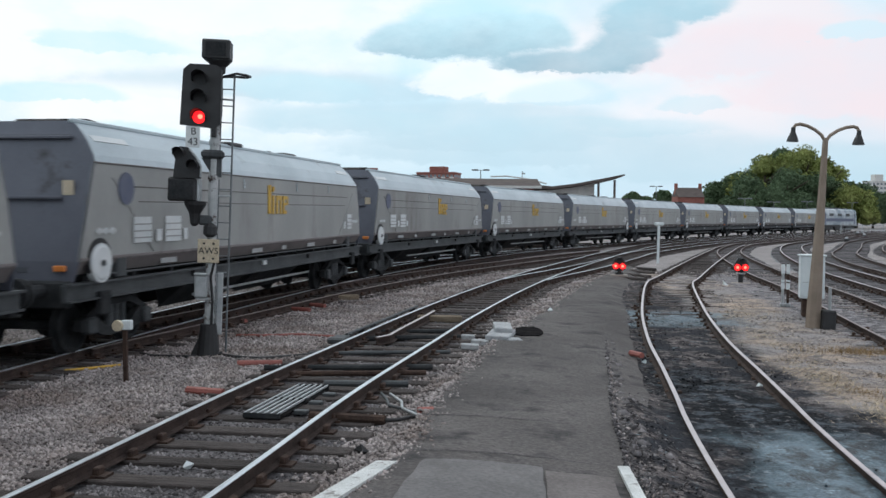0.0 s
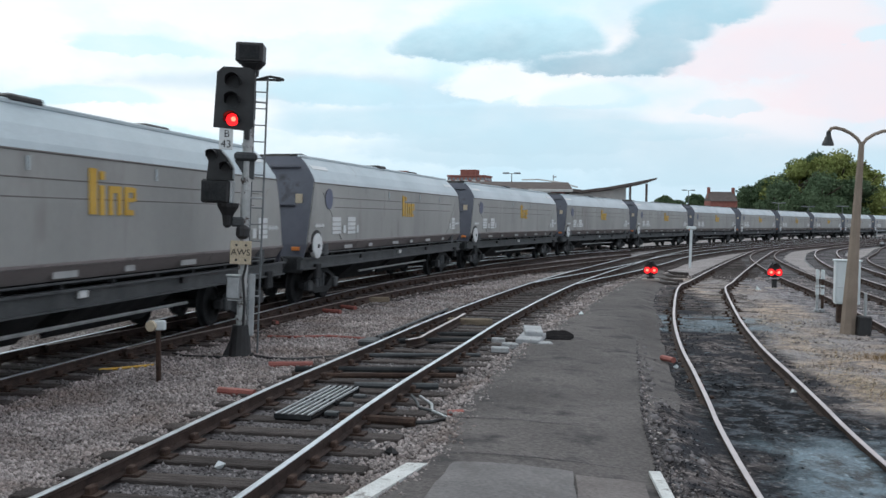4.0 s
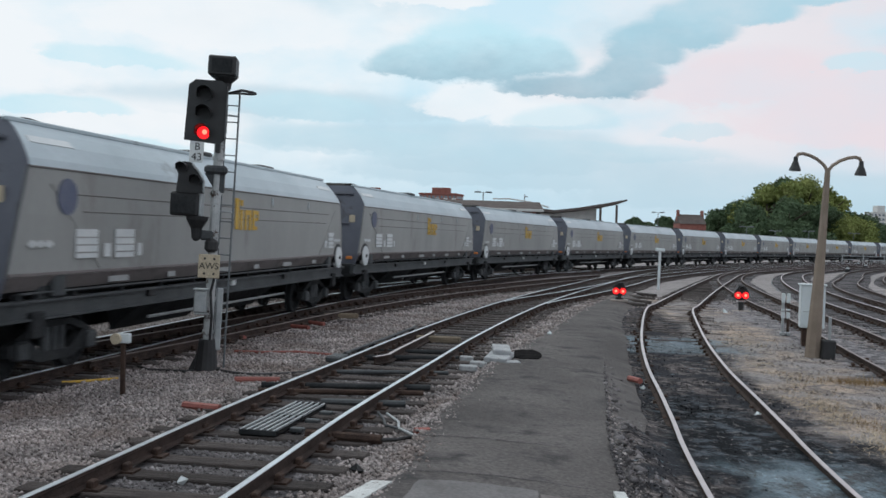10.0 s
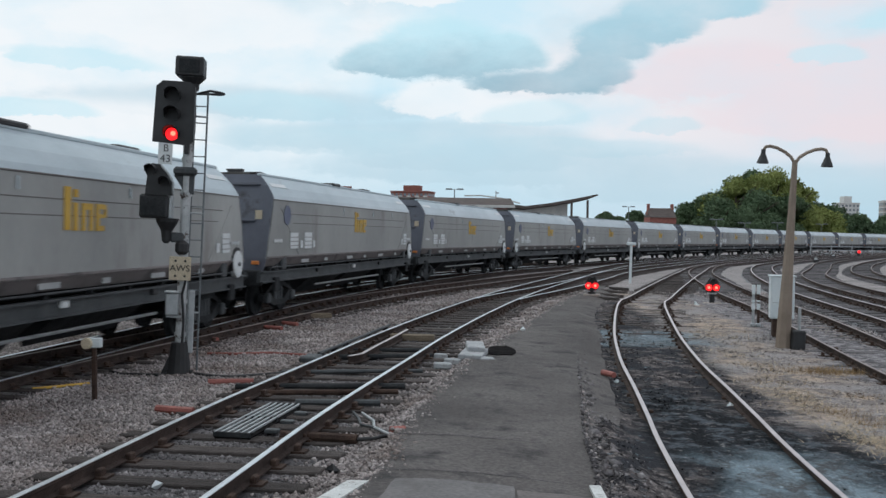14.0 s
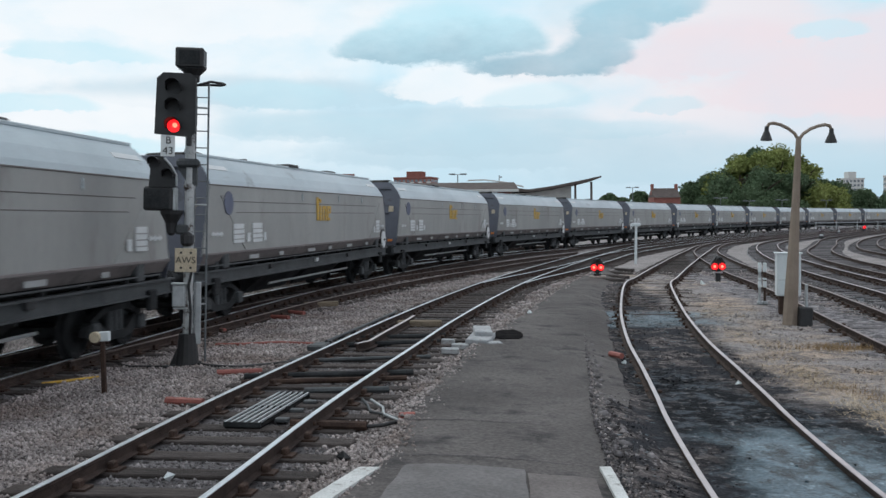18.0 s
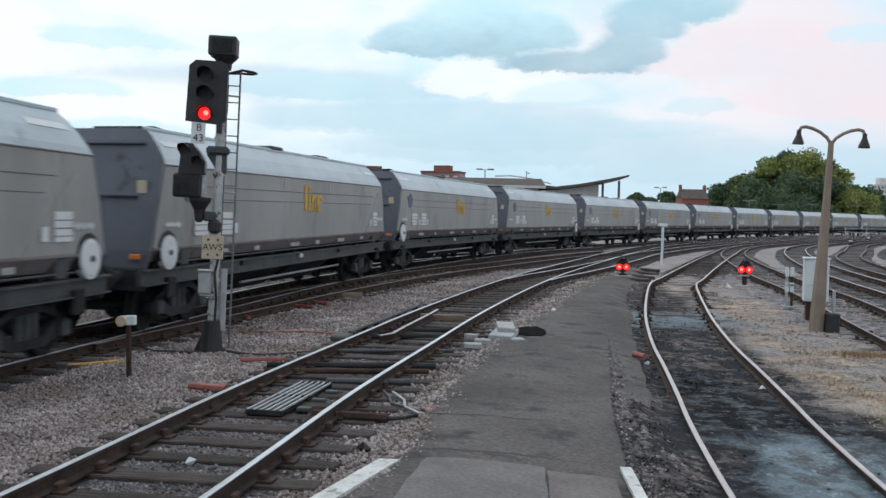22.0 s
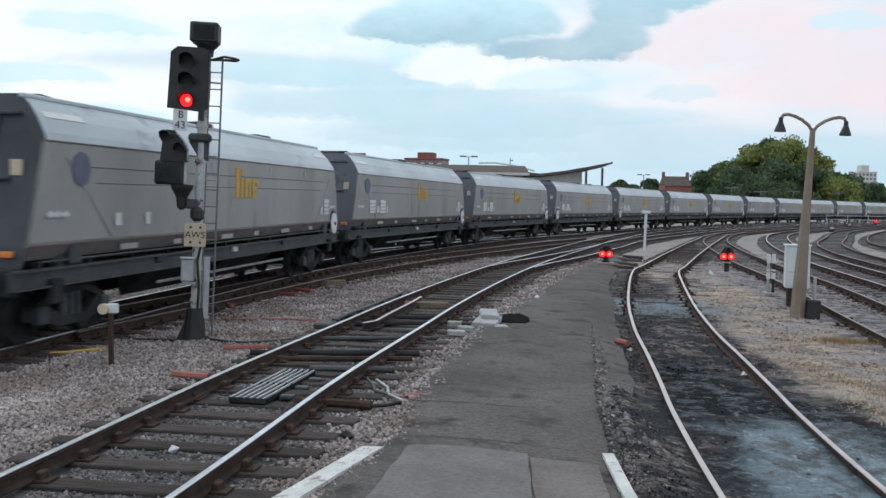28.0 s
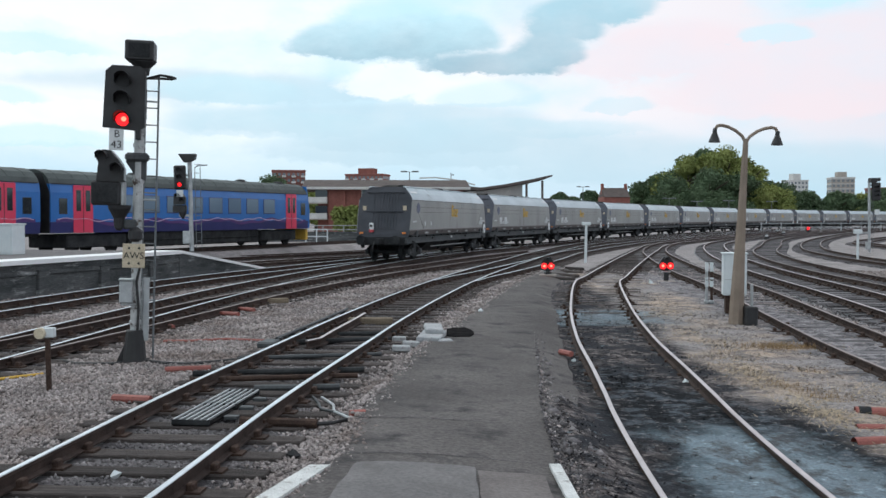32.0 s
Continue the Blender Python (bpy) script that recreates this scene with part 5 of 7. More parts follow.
    part("sub_face", G().box((-0.47, -0.245, 2.68), (0.38, 0.012, 0.30), 0.004), UNDER, sub)
    for x, z in ((-0.515, 3.245), (-0.29, 3.06)):
        g = G()
        hood(g, (x, -0.24, z), 0.092, 0.24)
        part("hood", g, BLACK, sub)
        part("lens", G().tube((x, -0.235, z), (x, -0.25, z), 0.07, n=14), BLACK, sub)
    part("sub_visor", G().pipe([(-0.36, -0.25, 3.32), (-0.25, -0.26, 3.20), (-0.17, -0.26, 3.06), (-0.165, -0.25, 2.88)], 0.02, 6), GALV, sub)
    br = part("bracket_cone", G().lathe([(0.03, 2.10), (0.07, 2.14), (0.09, 2.30), (0.17, 2.44), (0.18, 2.50)], (-0.27, -0.06, 0), 12), BLACK, s, "dark cone bracket under the subsidiary signal")
    part("bracket_arm", G().box((-0.10, -0.03, 2.20), (0.22, 0.14, 0.16), 0.03), SOLE, br)
    part("bracket_foot", G().lathe([(0.06, 1.93), (0.11, 1.98), (0.11, 2.10), (0.05, 2.16)], (-0.02, -0.05, 0), 10), BLACK, br)
    up = part("upper_bracket", G().box((-0.02, -0.03, 3.26), (0.36, 0.20, 0.14), 0.04), SOLE, s, "grey cast bracket")
    part("bracket_web", G().prism([(-0.20, 3.20), (0.12, 3.20), (0.12, 2.90), (0.0, 2.90)], -0.06, 0.04, "y"), SOLE, up)
    # ladder behind the post
    lad = part("ladder", G().tube((0.265, 0.12, -0.02), (0.265, 0.12, 4.60), 0.017, n=6).tube((0.07, 0.12, 1.3), (0.07, 0.12, 4.50), 0.012, n=6), LADDER, s, "thin steel ladder")
    for k in range(15):
        z = 0.55 + 0.27 * k
        part("rung", G().tube((0.07, 0.12, z), (0.265, 0.12, z), 0.010, n=6), LADDER, lad)
    part("stile", G().tube((0.08, 0.12, 0.0), (0.08, 0.12, 1.35), 0.015, n=6), GALV, lad)
    for z in (4.16, 2.6, 1.0):
        part("stay", G().tube((0.0, 0.02, z), (0.265, 0.12, z), 0.016, n=6), GALV, lad)
    part("safety_hoop", G().pipe([(0.06, 0.02, 4.50), (0.30, 0.06, 4.58), (0.46, 0.14, 4.57), (0.50, 0.28, 4.57), (0.42, 0.40, 4.57), (0.26, 0.38, 4.57), (0.10, 0.22, 4.54)], 0.022, 6), BLACK, lad, "dark safety hoop")
    return s


def build_small_signal(x, y, z, label, red=True, hgt=3.7, name="platform_signal", flip=False):
    """A distant colour light signal on a post."""
    s = thing(name, label, "railway signal", pose(x, y, z, 0, -1.0, 4))
    hx, big, tx = (0.42, 1.3, 0.45) if flip else (-0.36, 1.0, 0.0)
    part("post", G().tube((0, 0, -0.1), (0, 0, hgt), 0.085, n=10), GALV, s, "grey steel post")
    part("top_box", G().prism([(tx - 0.40, hgt + 0.32), (tx + 0.26, hgt + 0.32), (tx + 0.22, hgt + 0.12), (0.0 if tx == 0 else 0.3, hgt), (-0.2 if tx == 0 else 0.0, hgt)], -0.2, 0.2, "y"), BLACK, s)
    head = part("signal_head", G().box((hx, -0.10, hgt - 0.58), (0.46 * big, 0.2, 0.92 * big), 0.05), BLACK, s, "black signal head")
    for k, zz in enumerate((0.28, 0.0, -0.28)):
        g = G()
        hood(g, (hx, -0.2, hgt - 0.58 + zz), 0.11, 0.22)
        part("hood", g, BLACK, head)
        part("lens", G().tube((hx, -0.2, hgt - 0.58 + zz), (hx, -0.22, hgt - 0.58 + zz), 0.075, n=12), RED_LIGHT if (red and k == 2) else BLACK, head)
    part("head_arm", G().box((hx / 2, 0, hgt - 0.5), (0.4, 0.08, 0.08)), GALV, s)
    if not flip:
        low = part("lower_head", G().prism([(-0.62, 1.72), (-0.18, 1.72), (-0.16, 1.96), (-0.26, 2.14), (-0.48, 2.18), (-0.60, 2.06)], -0.22, 0.0, "y"), BLACK, s, "black lower signal head")
        part("lower_case", G().box((-0.40, -0.06, 1.56), (0.52, 0.26, 0.28), 0.03), BLACK, low)
        part("lower_funnel", G().lathe([(0.04, 1.18), (0.08, 1.24), (0.15, 1.40), (0.15, 1.44)], (-0.30, -0.05, 0), 10), BLACK, low)
        for x, zz in ((-0.47, 2.06), (-0.28, 1.88)):
            g = G()
            hood(g, (x, -0.22, zz), 0.10, 0.22)
            part("hood", g, BLACK, low)
    part("white_plate", G().box((hx, -0.22, hgt - 0.75 - 0.45 * big - (0.6 if flip else 0)), (0.26 * big, 0.02, 0.26 * big)), PANEL_WHITE, s)
    part("lower_arm", G().box((-0.2, 0, 1.3), (0.5, 0.1, 0.1)), GALV, s)
    lad = part("ladder", G().tube((0.15, 0.2, 0), (0.15, 0.2, hgt - 0.2), 0.016, n=6).tube((0.36, 0.2, 0), (0.36, 0.2, hgt - 0.1), 0.016, n=6).pipe([(0.15, 0.2, hgt - 0.2), (0.36, 0.1, hgt - 0.1), (0.62, 0.3, hgt - 0.1), (0.36, 0.5, hgt - 0.1)], 0.02, 5), LADDER, s)
    for k in range(10):
        part("rung", G().tube((0.15, 0.2, 0.3 + 0.33 * k), (0.36, 0.2, 0.3 + 0.33 * k), 0.012, n=5), LADDER, lad)
    part("cabinet", G().box((-0.15, -0.1, 0.45), (0.3, 0.2, 0.5), 0.02), GALV, s)
    return s


def build_dwarf_signal(x, y, label, tall):
    """A ground signal with two red lights side by side."""
    z = height(x, y) + (0.14 if not tall else 0)
    s = thing("ground_signal", label, "railway signal", pose(x, y, z, 0, 0, -6), group="ground signals showing two red lights")
    k = 0.36 if tall else 0.14
    part("foot", G().box((0, 0, 0.03), (0.62, 0.4, 0.08), 0.02), CONCRETE, s)
    part("stem", G().tube((0, 0, 0.05), (0, 0, k + 0.1), 0.09 if tall else 0.14, n=10), BLACK, s)
    part("stem_band", G().box((0, -0.02, k + 0.03), (0.30, 0.2, 0.05), 0.01), GALV, s)
    case = part("case", G().prism([(-0.21, k + 0.10), (0.21, k + 0.10), (0.25, k + 0.24), (0.22, k + 0.38), (0.10, k + 0.56), (-0.10, k + 0.56), (-0.22, k + 0.38), (-0.25, k + 0.24)], -0.12, 0.12, "y"), BLACK, s, "black three-cornered signal case")
    for xx in (-0.125, 0.125):
        g = G()
        hood(g, (xx, -0.12, k + 0.24), 0.105, 0.14)
        part("hood", g, BLACK, case)
        ln = part("lens", G().tube((xx, -0.12, k + 0.24), (xx, -0.15, k + 0.24), 0.115, n=16), RED_LIGHT, case, "glowing red lens")
        part("lens_core", G().tube((xx, -0.15, k + 0.24), (xx, -0.157, k + 0.24), 0.05, n=12), RED_HOT, ln)
    g = G()
    hood(g, (0, -0.12, k + 0.46), 0.09, 0.14)
    part("hood", g, BLACK, case)
    return s


def build_yard_lamp():
    x, y = 6.43, 21.8
    s = thing("yard_lamp", "tapered concrete lamp post with two swan-neck arms and bell shades", "lamp post", pose(x, y, height(x, y), 0, 2.6, 0))
    part("post", G().prism(ring(0.16, 8), -0.1, 0.1, "z"), LAMPPOST, s)
    part("shaft", G().pipe([(0, 0, -0.05), (0, 0, 0.7), (0, 0, 1.4), (0, 0, 2.6), (0, 0, 4.1)], [0.165, 0.152, 0.126, 0.090, 0.058], 8), LAMPPOST, s, "drab tapered shaft")
    for sx in (-1, 1):
        arm = part("arm", G().pipe([(0, 0, 4.02), (sx * 0.09, 0, 4.16), (sx * 0.24, 0, 4.27), (sx * 0.40, 0, 4.34), (sx * 0.55, 0, 4.37), (sx * 0.64, 0, 4.35), (sx * 0.675, 0, 4.28)], 0.036, 8), LAMPPOST, s, "curved swan-neck arm")
        cx = sx * 0.685
        shade = part("shade", G().lathe([(0.025, 0.10), (0.045, 0.09), (0.05, 0.0), (0.075, -0.06), (0.118, -0.17), (0.126, -0.21), (0.114, -0.21), (0.07, -0.08), (0.0, -0.06)], (cx, 0, 4.20), 16), BLACK, arm, "dark bell-shaped shade")
        part("bulb", G().lathe([(0.03, -0.08), (0.05, -0.15), (0.045, -0.20), (0.0, -0.22)], (cx, 0, 4.20), 10), PALE_WINDOW, shade)
    part("fuse_box", G().box((0.26, -0.15, 0.20), (0.28, 0.26, 0.50), 0.03), BLACK, s, "black box at the foot")
    return s


def build_cabinet():
    x, y = 7.0, 23.9
    z = height(x, y)
    s = thing("relay_cabinet", "pale metal cabinet on short legs beside the lamp post", "equipment cabinet", pose(x, y, z, 0, 0, -10))
    body = part("body", G().box((0, 0, 0.98), (0.54, 0.45, 1.0), 0.015), CABINET, s, "pale grey painted steel body")
    part("lid", G().box((0, 0, 1.485), (0.60, 0.52, 0.035), 0.01), CABINET, body)
    part("door", G().box((0.0, -0.232, 0.98), (0.46, 0.014, 0.92), 0.004), CABINET, body)
    part("door_seam", G().box((0.0, -0.243, 0.86), (0.44, 0.006, 0.012)), GALV, body)
    part("latch", G().box((0.18, -0.247, 1.0), (0.025, 0.02, 0.10)), BLACK, body)
    for sx in (-0.15, 0.15):
        part("leg", G().box((sx, 0, 0.24), (0.12, 0.3, 0.52), 0.01), CHAIR, s, "brown timber leg")
    st2 = thing("thin_grey_stake", "thin grey steel stake by the lamp foot", "marker post", pose(6.84, 22.0, height(6.84, 22.0)))
    part("stake", G().box((0, 0, 0.42), (0.06, 0.05, 0.95), 0.01), GALV, st2)


def build_striped_posts():
    for k, (x, y) in enumerate(((6.90, 26.0), (7.03, 26.0))):
        s = thing("banded_marker_post", "grey marker post with white bands", "marker post", pose(x, y, height(x, y)), group="banded marker posts")
        part("stake", G().box((0, 0, 0.56), (0.06, 0.06, 1.12), 0.01), GALV if k == 0 else CHAIR, s)
        for z, h in ((1.02, 0.24), (0.72, 0.05), (0.58, 0.16)):
            part("band", G().box((0, 0, z), (0.075, 0.075, h), 0.006), CABINET, s, "white band")
        part("foot", G().box((0, 0, 0.03), (0.34, 0.2, 0.06), 0.01), BLACK, s)
        part("collar", G().box((0, 0, 0.10), (0.12, 0.12, 0.10), 0.02), GALV, s)


def build_stakes():
    x, y = -5.27, 13.25
    s = thing("track_marker_stake", "brown steel stake with a small white lamp box on top", "marker post", pose(x, y, height(x, y), 0, -1.0, 0))
    part("stake", G().box((0, 0, 0.36), (0.06, 0.06, 0.76), 0.008), CHAIR, s)
    part("cap", G().box((0.03, 0, 0.80), (0.14, 0.10, 0.13), 0.01), CABINET, s, "white cap")
    part("reflector", G().tube((-0.07, -0.02, 0.795), (-0.08, -0.09, 0.795), 0.075, n=12), CREAM, s, "round cream reflector")
    x, y = 7.28, 50.8
    s = thing("white_tee_post", "white post with a flat tee-shaped head", "marker post", pose(x, y, height(x, y), 0, 1, 0))
    part("post", G().box((0, 0, 0.95), (0.12, 0.1, 2.0), 0.01), CABINET, s)
    part("head", G().box((0, 0, 1.98), (0.46, 0.2, 0.16), 0.03), CABINET, s)
    x, y = 21.1, 50.6
    s = thing("white_tee_post", "white post with a flat head between the yard lines", "marker post", pose(x, y, height(x, y)))
    part("post", G().box((0, 0, 0.78), (0.10, 0.08, 1.6), 0.01), CABINET, s)
    part("head", G().box((0, 0, 1.58), (0.42, 0.16, 0.24), 0.03), CABINET, s)
    for x, y in ((35.3, 140), (50, 149), (44.5, 130), (34, 104.5)):
        s = thing("point_lamp", "small white point indicator lamp beside the track", "point lamp", pose(x, y, height(x, y)), group="point indicator lamps")
        part("stand", G().box((0, 0, 0.15), (0.5, 0.4, 0.34), 0.04), BLACK, s)
        part("lamp", G().lathe([(0.15, 0.25), (0.19, 0.36), (0.14, 0.50), (0.05, 0.54)], n=10), GALV, s)


build_main_signal()
build_small_signal(-9.75, 38.6, 0.88, "colour light signal at red on the end of the platform", hgt=3.35)
build_small_signal(28.3, 66.0, height(28.3, 66), "dark colour light signal far across the yard", red=False, hgt=4.6, name="yard_signal", flip=True)
build_dwarf_signal(3.86, 36.6, "low ground signal with two red lights on the walkway end", False)
build_dwarf_signal(7.86, 35.0, "ground signal with two red lights on a short stem", True)
build_yard_lamp()
build_cabinet()
build_striped_posts()
build_stakes()


# ---- the old platform and the blue train ----
EDGE = [(-19.0, 2.0), (-15.6, 14.0), (-12.18, 27.3), (-10.77, 32.4), (-9.55, 37.7)]


def build_platform():
    p = thing("platform", "old platform with dark brick face, tarmac top and white edge", "railway platform", kind="structure")
    e = spline(EDGE, 1.0)
    back = -7.5
    z = 0.88
    line = [(x, y, 0.0) for x, y in e]
    part("platform_top", G().sweep([(-back * -1.0, z - 0.02), (0.0, z - 0.02), (0.0, z - 0.10), (back, z - 0.10)], line), ASPHALT_B, p, "pinkish grey tarmac top")
    part("white_edge", G().sweep([(-0.95, z - 0.05), (-0.95, z), (0.10, z), (0.10, z - 0.13), (0.0, z - 0.13)], line), WHITE_EDGE, p, "white painted coping edge")
    part("platform_face", G().sweep([(-0.3, -0.35), (-0.3, z - 0.1), (-0.02, z - 0.1), (-0.02, 0.55), (0.03, 0.52), (0.03, 0.44), (-0.02, 0.40), (-0.02, -0.35)], line), BRICK_DARK, p, "sooty brick platform face")
    (x0, y0), (x1, y1) = e[-2], e[-1]
    dx, dy = (x1 - x0), (y1 - y0)
    k = math.hypot(dx, dy)
    dx, dy = dx / k, dy / k
    n = (dy, -dx)
    # ramp down to the tracks
    end = (-7.65, 43.6)
    g = G()
    bx, by = x1 - n[0] * 1.6, y1 - n[1] * 1.6
    ex, ey = end[0] - n[0] * 1.6, end[1] - n[1] * 1.6
    g.add([(x1, y1, z - 0.03), (end[0], end[1], -0.16), (ex, ey, -0.16), (bx, by, z - 0.03), (x1, y1, -0.4), (end[0], end[1], -0.4), (ex, ey, -0.4), (bx, by, -0.4)],
          [(0, 1, 2, 3), (7, 6, 5, 4), (0, 4, 5, 1), (1, 5, 6, 2), (2, 6, 7, 3), (3, 7, 4, 0)])
    ramp = part("ramp", g, BRICK_DARK, p, "dark ramp at the platform end")
    part("ramp_edge", G().add([(x1 - n[0] * 0.4, y1 - n[1] * 0.4, z), (end[0] - n[0] * 0.4, end[1] - n[1] * 0.4, -0.13), (end[0] + 0.05, end[1], -0.13), (x1 + 0.06, y1, z), (x1 - n[0] * 0.4, y1 - n[1] * 0.4, z - 0.1), (end[0] - n[0] * 0.4, end[1] - n[1] * 0.4, -0.23), (end[0] + 0.05, end[1], -0.23), (x1 + 0.06, y1, z - 0.1)],
                               [(0, 1, 2, 3), (7, 6, 5, 4), (0, 4, 5, 1), (1, 5, 6, 2), (2, 6, 7, 3), (3, 7, 4, 0)]), WHITE_EDGE, ramp, "white painted ramp edge")
    # courses and buttress marks on the face
    for j, t in enumerate(np.arange(6, len(e) - 1, 3.2)):
        i = int(t)
        x, y = e[i]
        part("face_pier", G().box((0, 0, 0.12), (0.5, 0.16, 0.9), 0.02), BRICK_DARK, p, m=pose(float(x), float(y), 0, 0, 0, math.degrees(math.atan2(dy, dx))))
    c = thing("platform_cabinet", "pair of pale equipment cabinets standing on the platform", "equipment cabinet", pose(-14.85, 33.5, z - 0.03, 0, 0, -20))
    for sx in (-0.36, 0.36):
        b = part("cabinet_body", G().box((sx, 0, 0.50), (0.70, 0.6, 1.0), 0.02), CABINET, c, "pale grey steel cabinet")
        part("cabinet_door", G().box((sx, -0.31, 0.50), (0.60, 0.02, 0.86), 0.005), CABINET, b)
        part("cabinet_lid", G().box((sx, 0, 1.02), (0.74, 0.68, 0.05), 0.01), CABINET, b)


def dmu_profile():
    return [(-1.32, 1.05), (-1.36, 1.5), (-1.36, 2.6), (-1.26, 3.1), (-0.95, 3.45), (-0.5, 3.62), (0.5, 3.62), (0.95, 3.45), (1.26, 3.1), (1.36, 2.6), (1.36, 1.5), (1.32, 1.05)]


def build_dmu_car(m, cab):
    """A blue diesel railcar; +x is its outer end."""
    c = thing("diesel_railcar", "blue diesel railcar with red doors and grey roof, standing", "passenger train", m, group="cars of the blue train")
    L = 11.2
    prof = dmu_profile()
    part("lower_body", G().prism([(-1.32, 1.0), (-1.36, 1.5), (1.36, 1.5), (1.32, 1.0)], -L, L, "x"), DMU_DARK, c, "dark blue lower body")
    part("upper_body", G().prism([(-1.36, 1.504), (-1.36, 2.8), (-1.30, 3.18), (1.30, 3.18), (1.36, 2.8), (1.36, 1.504)], -L, L, "x"), DMU_BLUE, c, "bright blue body side")
    part("roof", G().prism([(-1.30, 3.184), (-1.2, 3.42), (-0.95, 3.67), (-0.5, 3.84), (0.5, 3.84), (0.95, 3.67), (1.2, 3.42), (1.30, 3.184)], -L, L, "x"), DMU_ROOF, c, "dark grey-green ribbed roof")
    for k in range(22):
        x = -10.6 + k
        part("roof_rib", G().prism([(-1.21, 3.42), (-0.96, 3.68), (-0.5, 3.855), (0.5, 3.855), (0.96, 3.68), (1.21, 3.42), (1.1, 3.42), (-1.1, 3.42)], x, x + 0.05, "x"), DMU_ROOF, c)
    for sy in (-1, 1):
        y = sy * 1.365
        for x in (-9.2, 9.1):
            d = part("door", G().box((x, y, 2.08), (1.25, 0.03, 2.15), 0.01), DMU_PINK, c, "bright red sliding door")
            part("door_split", G().box((x, y + sy * 0.008, 2.08), (0.03, 0.03, 2.1)), BLACK, d)
            for k in (-0.3, 0.3):
                part("door_window", G().box((x + k, y + sy * 0.01, 2.46), (0.30, 0.03, 0.95), 0.01), WINDOW, d)
        for k in range(8):
            x = -6.2 + 1.82 * k
            f = part("window_frame", G().box((x, y, 2.36), (1.27, 0.025, 0.89), 0.01), DMU_DARK, c)
            part("window", G().box((x, y + sy * 0.008, 2.36), (1.20, 0.025, 0.82), 0.01), BLUE_WINDOW, f)
        part("small_window", G().box((-10.45, y, 2.2), (0.5, 0.03, 0.7), 0.01), WINDOW, c)
        part("cab_window", G().box((10.55, y, 2.25), (0.55, 0.03, 0.75), 0.01), WINDOW, c)
        # waves along the foot of the side
        vs, fs = [], []
        for i in range(89):
            x = -10.9 + i * 0.25
            if x > 10.9:
                break
            zc = 1.52 + 0.09 * math.sin(x * 1.15) + 0.05 * math.sin(x * 2.9 + 1)
            vs += [(x, y + sy * 0.004, zc - 0.10), (x, y + sy * 0.004, zc + 0.05)]
            if i:
                fs.append((2 * i - 2, 2 * i, 2 * i + 1, 2 * i - 1))
        part("purple_wave", G().add(vs, fs), DMU_PURPLE, c, "purple wavy band")
        part("white_wave", G().pipe([(-10.8 + 0.3 * i, y + sy * 0.004, 1.60 + 0.06 * math.sin(i * 0.5) + 0.04 * math.sin(i * 1.3)) for i in range(72)], 0.022, 4), PINK_WAVE, c, "thin pale pink wave line")
        part("skirt", G().box((0, sy * 1.15, 0.80), (11.0, 0.1, 0.5), 0.03), UNDER, c)
        part("cant_line", G().box((0, sy * 1.33, 3.19), (22.2, 0.03, 0.04)), BLACK, c)
    part("engine_raft", G().box((0, 0, 0.62), (11.5, 2.3, 0.76), 0.08), UNDER, c)
    for x in (-8.0, 8.0):
        part("bogie_frame", G().box((x, 0, 0.62), (4.0, 2.3, 0.62), 0.05), UNDER, c)
        for k in (-1.3, 1.3):
            for sy in (-1, 1):
                part("wheel", G().tube((x + k, sy * 0.70, 0.42), (x + k, sy * 0.84, 0.42), 0.42, n=16), UNDER, c)
    for x in (-4.5, 5.0, 9.2):
        part("roof_vent", G().lathe([(0.30, 3.78), (0.28, 3.92), (0.1, 3.96)], (x, -0.35, 0), 10), BLACK, c)
    part("inner_gangway", G().box((-11.45, 0, 2.1), (0.55, 1.5, 2.5), 0.1), BLACK, c, "black corridor connection")
    part("inner_end", G().prism([(-1.30, 1.0), (-1.33, 2.8), (-0.9, 3.65), (0.9, 3.65), (1.33, 2.8), (1.30, 1.0)], -11.23, -11.2, "x"), BLACK, c)
    if cab:
        part("cab_front", G().prism([(11.2, 1.0), (11.55, 1.0), (11.6, 2.1), (11.35, 3.3), (11.2, 3.7)], -1.25, 1.25, "y"), DMU_BLUE, c)
        part("plough", G().box((11.4, 0, 0.62), (0.3, 2.3, 0.7), 0.05), YELLOW, c, "yellow front step")
        part("front_gangway", G().box((11.65, 0, 2.05), (0.3, 1.1, 2.1), 0.1), BLACK, c)
    return c


build_platform()
DMU_YAW = math.degrees(math.atan2(0.926, 0.377))
ux, uy = math.cos(radians(DMU_YAW)), math.sin(radians(DMU_YAW))
dmu_front = (-9.9 - 11.4 * ux, 65.0 - 11.4 * uy)
bank = thing("ballast_bank", "low ballast bank carrying the blue train", "embankment", kind="structure")
part("bank", G().prism([(-3.2, -0.3), (-1.9, 0.22), (1.9, 0.22), (3.4, -0.3)], -60, 30, "x"), BALLAST, bank, m=pose(dmu_front[0], dmu_front[1], 0, 0, 0, DMU_YAW))
for sy in (-0.7175, 0.7175):
    part("rail", G().box((0, sy, 0.33), (90, 0.07, 0.15)), RAIL_RUST, bank, m=pose(dmu_front[0] - 15 * ux, dmu_front[1] - 15 * uy, 0, 0, 0, DMU_YAW))
car_a = build_dmu_car(pose(dmu_front[0], dmu_front[1], 0.40, 0, 0, DMU_YAW), True)
car_b = build_dmu_car(pose(dmu_front[0] - 23.0 * ux, dmu_front[1] - 23.0 * uy, 0.40, 0, 0, DMU_YAW + 180), True)


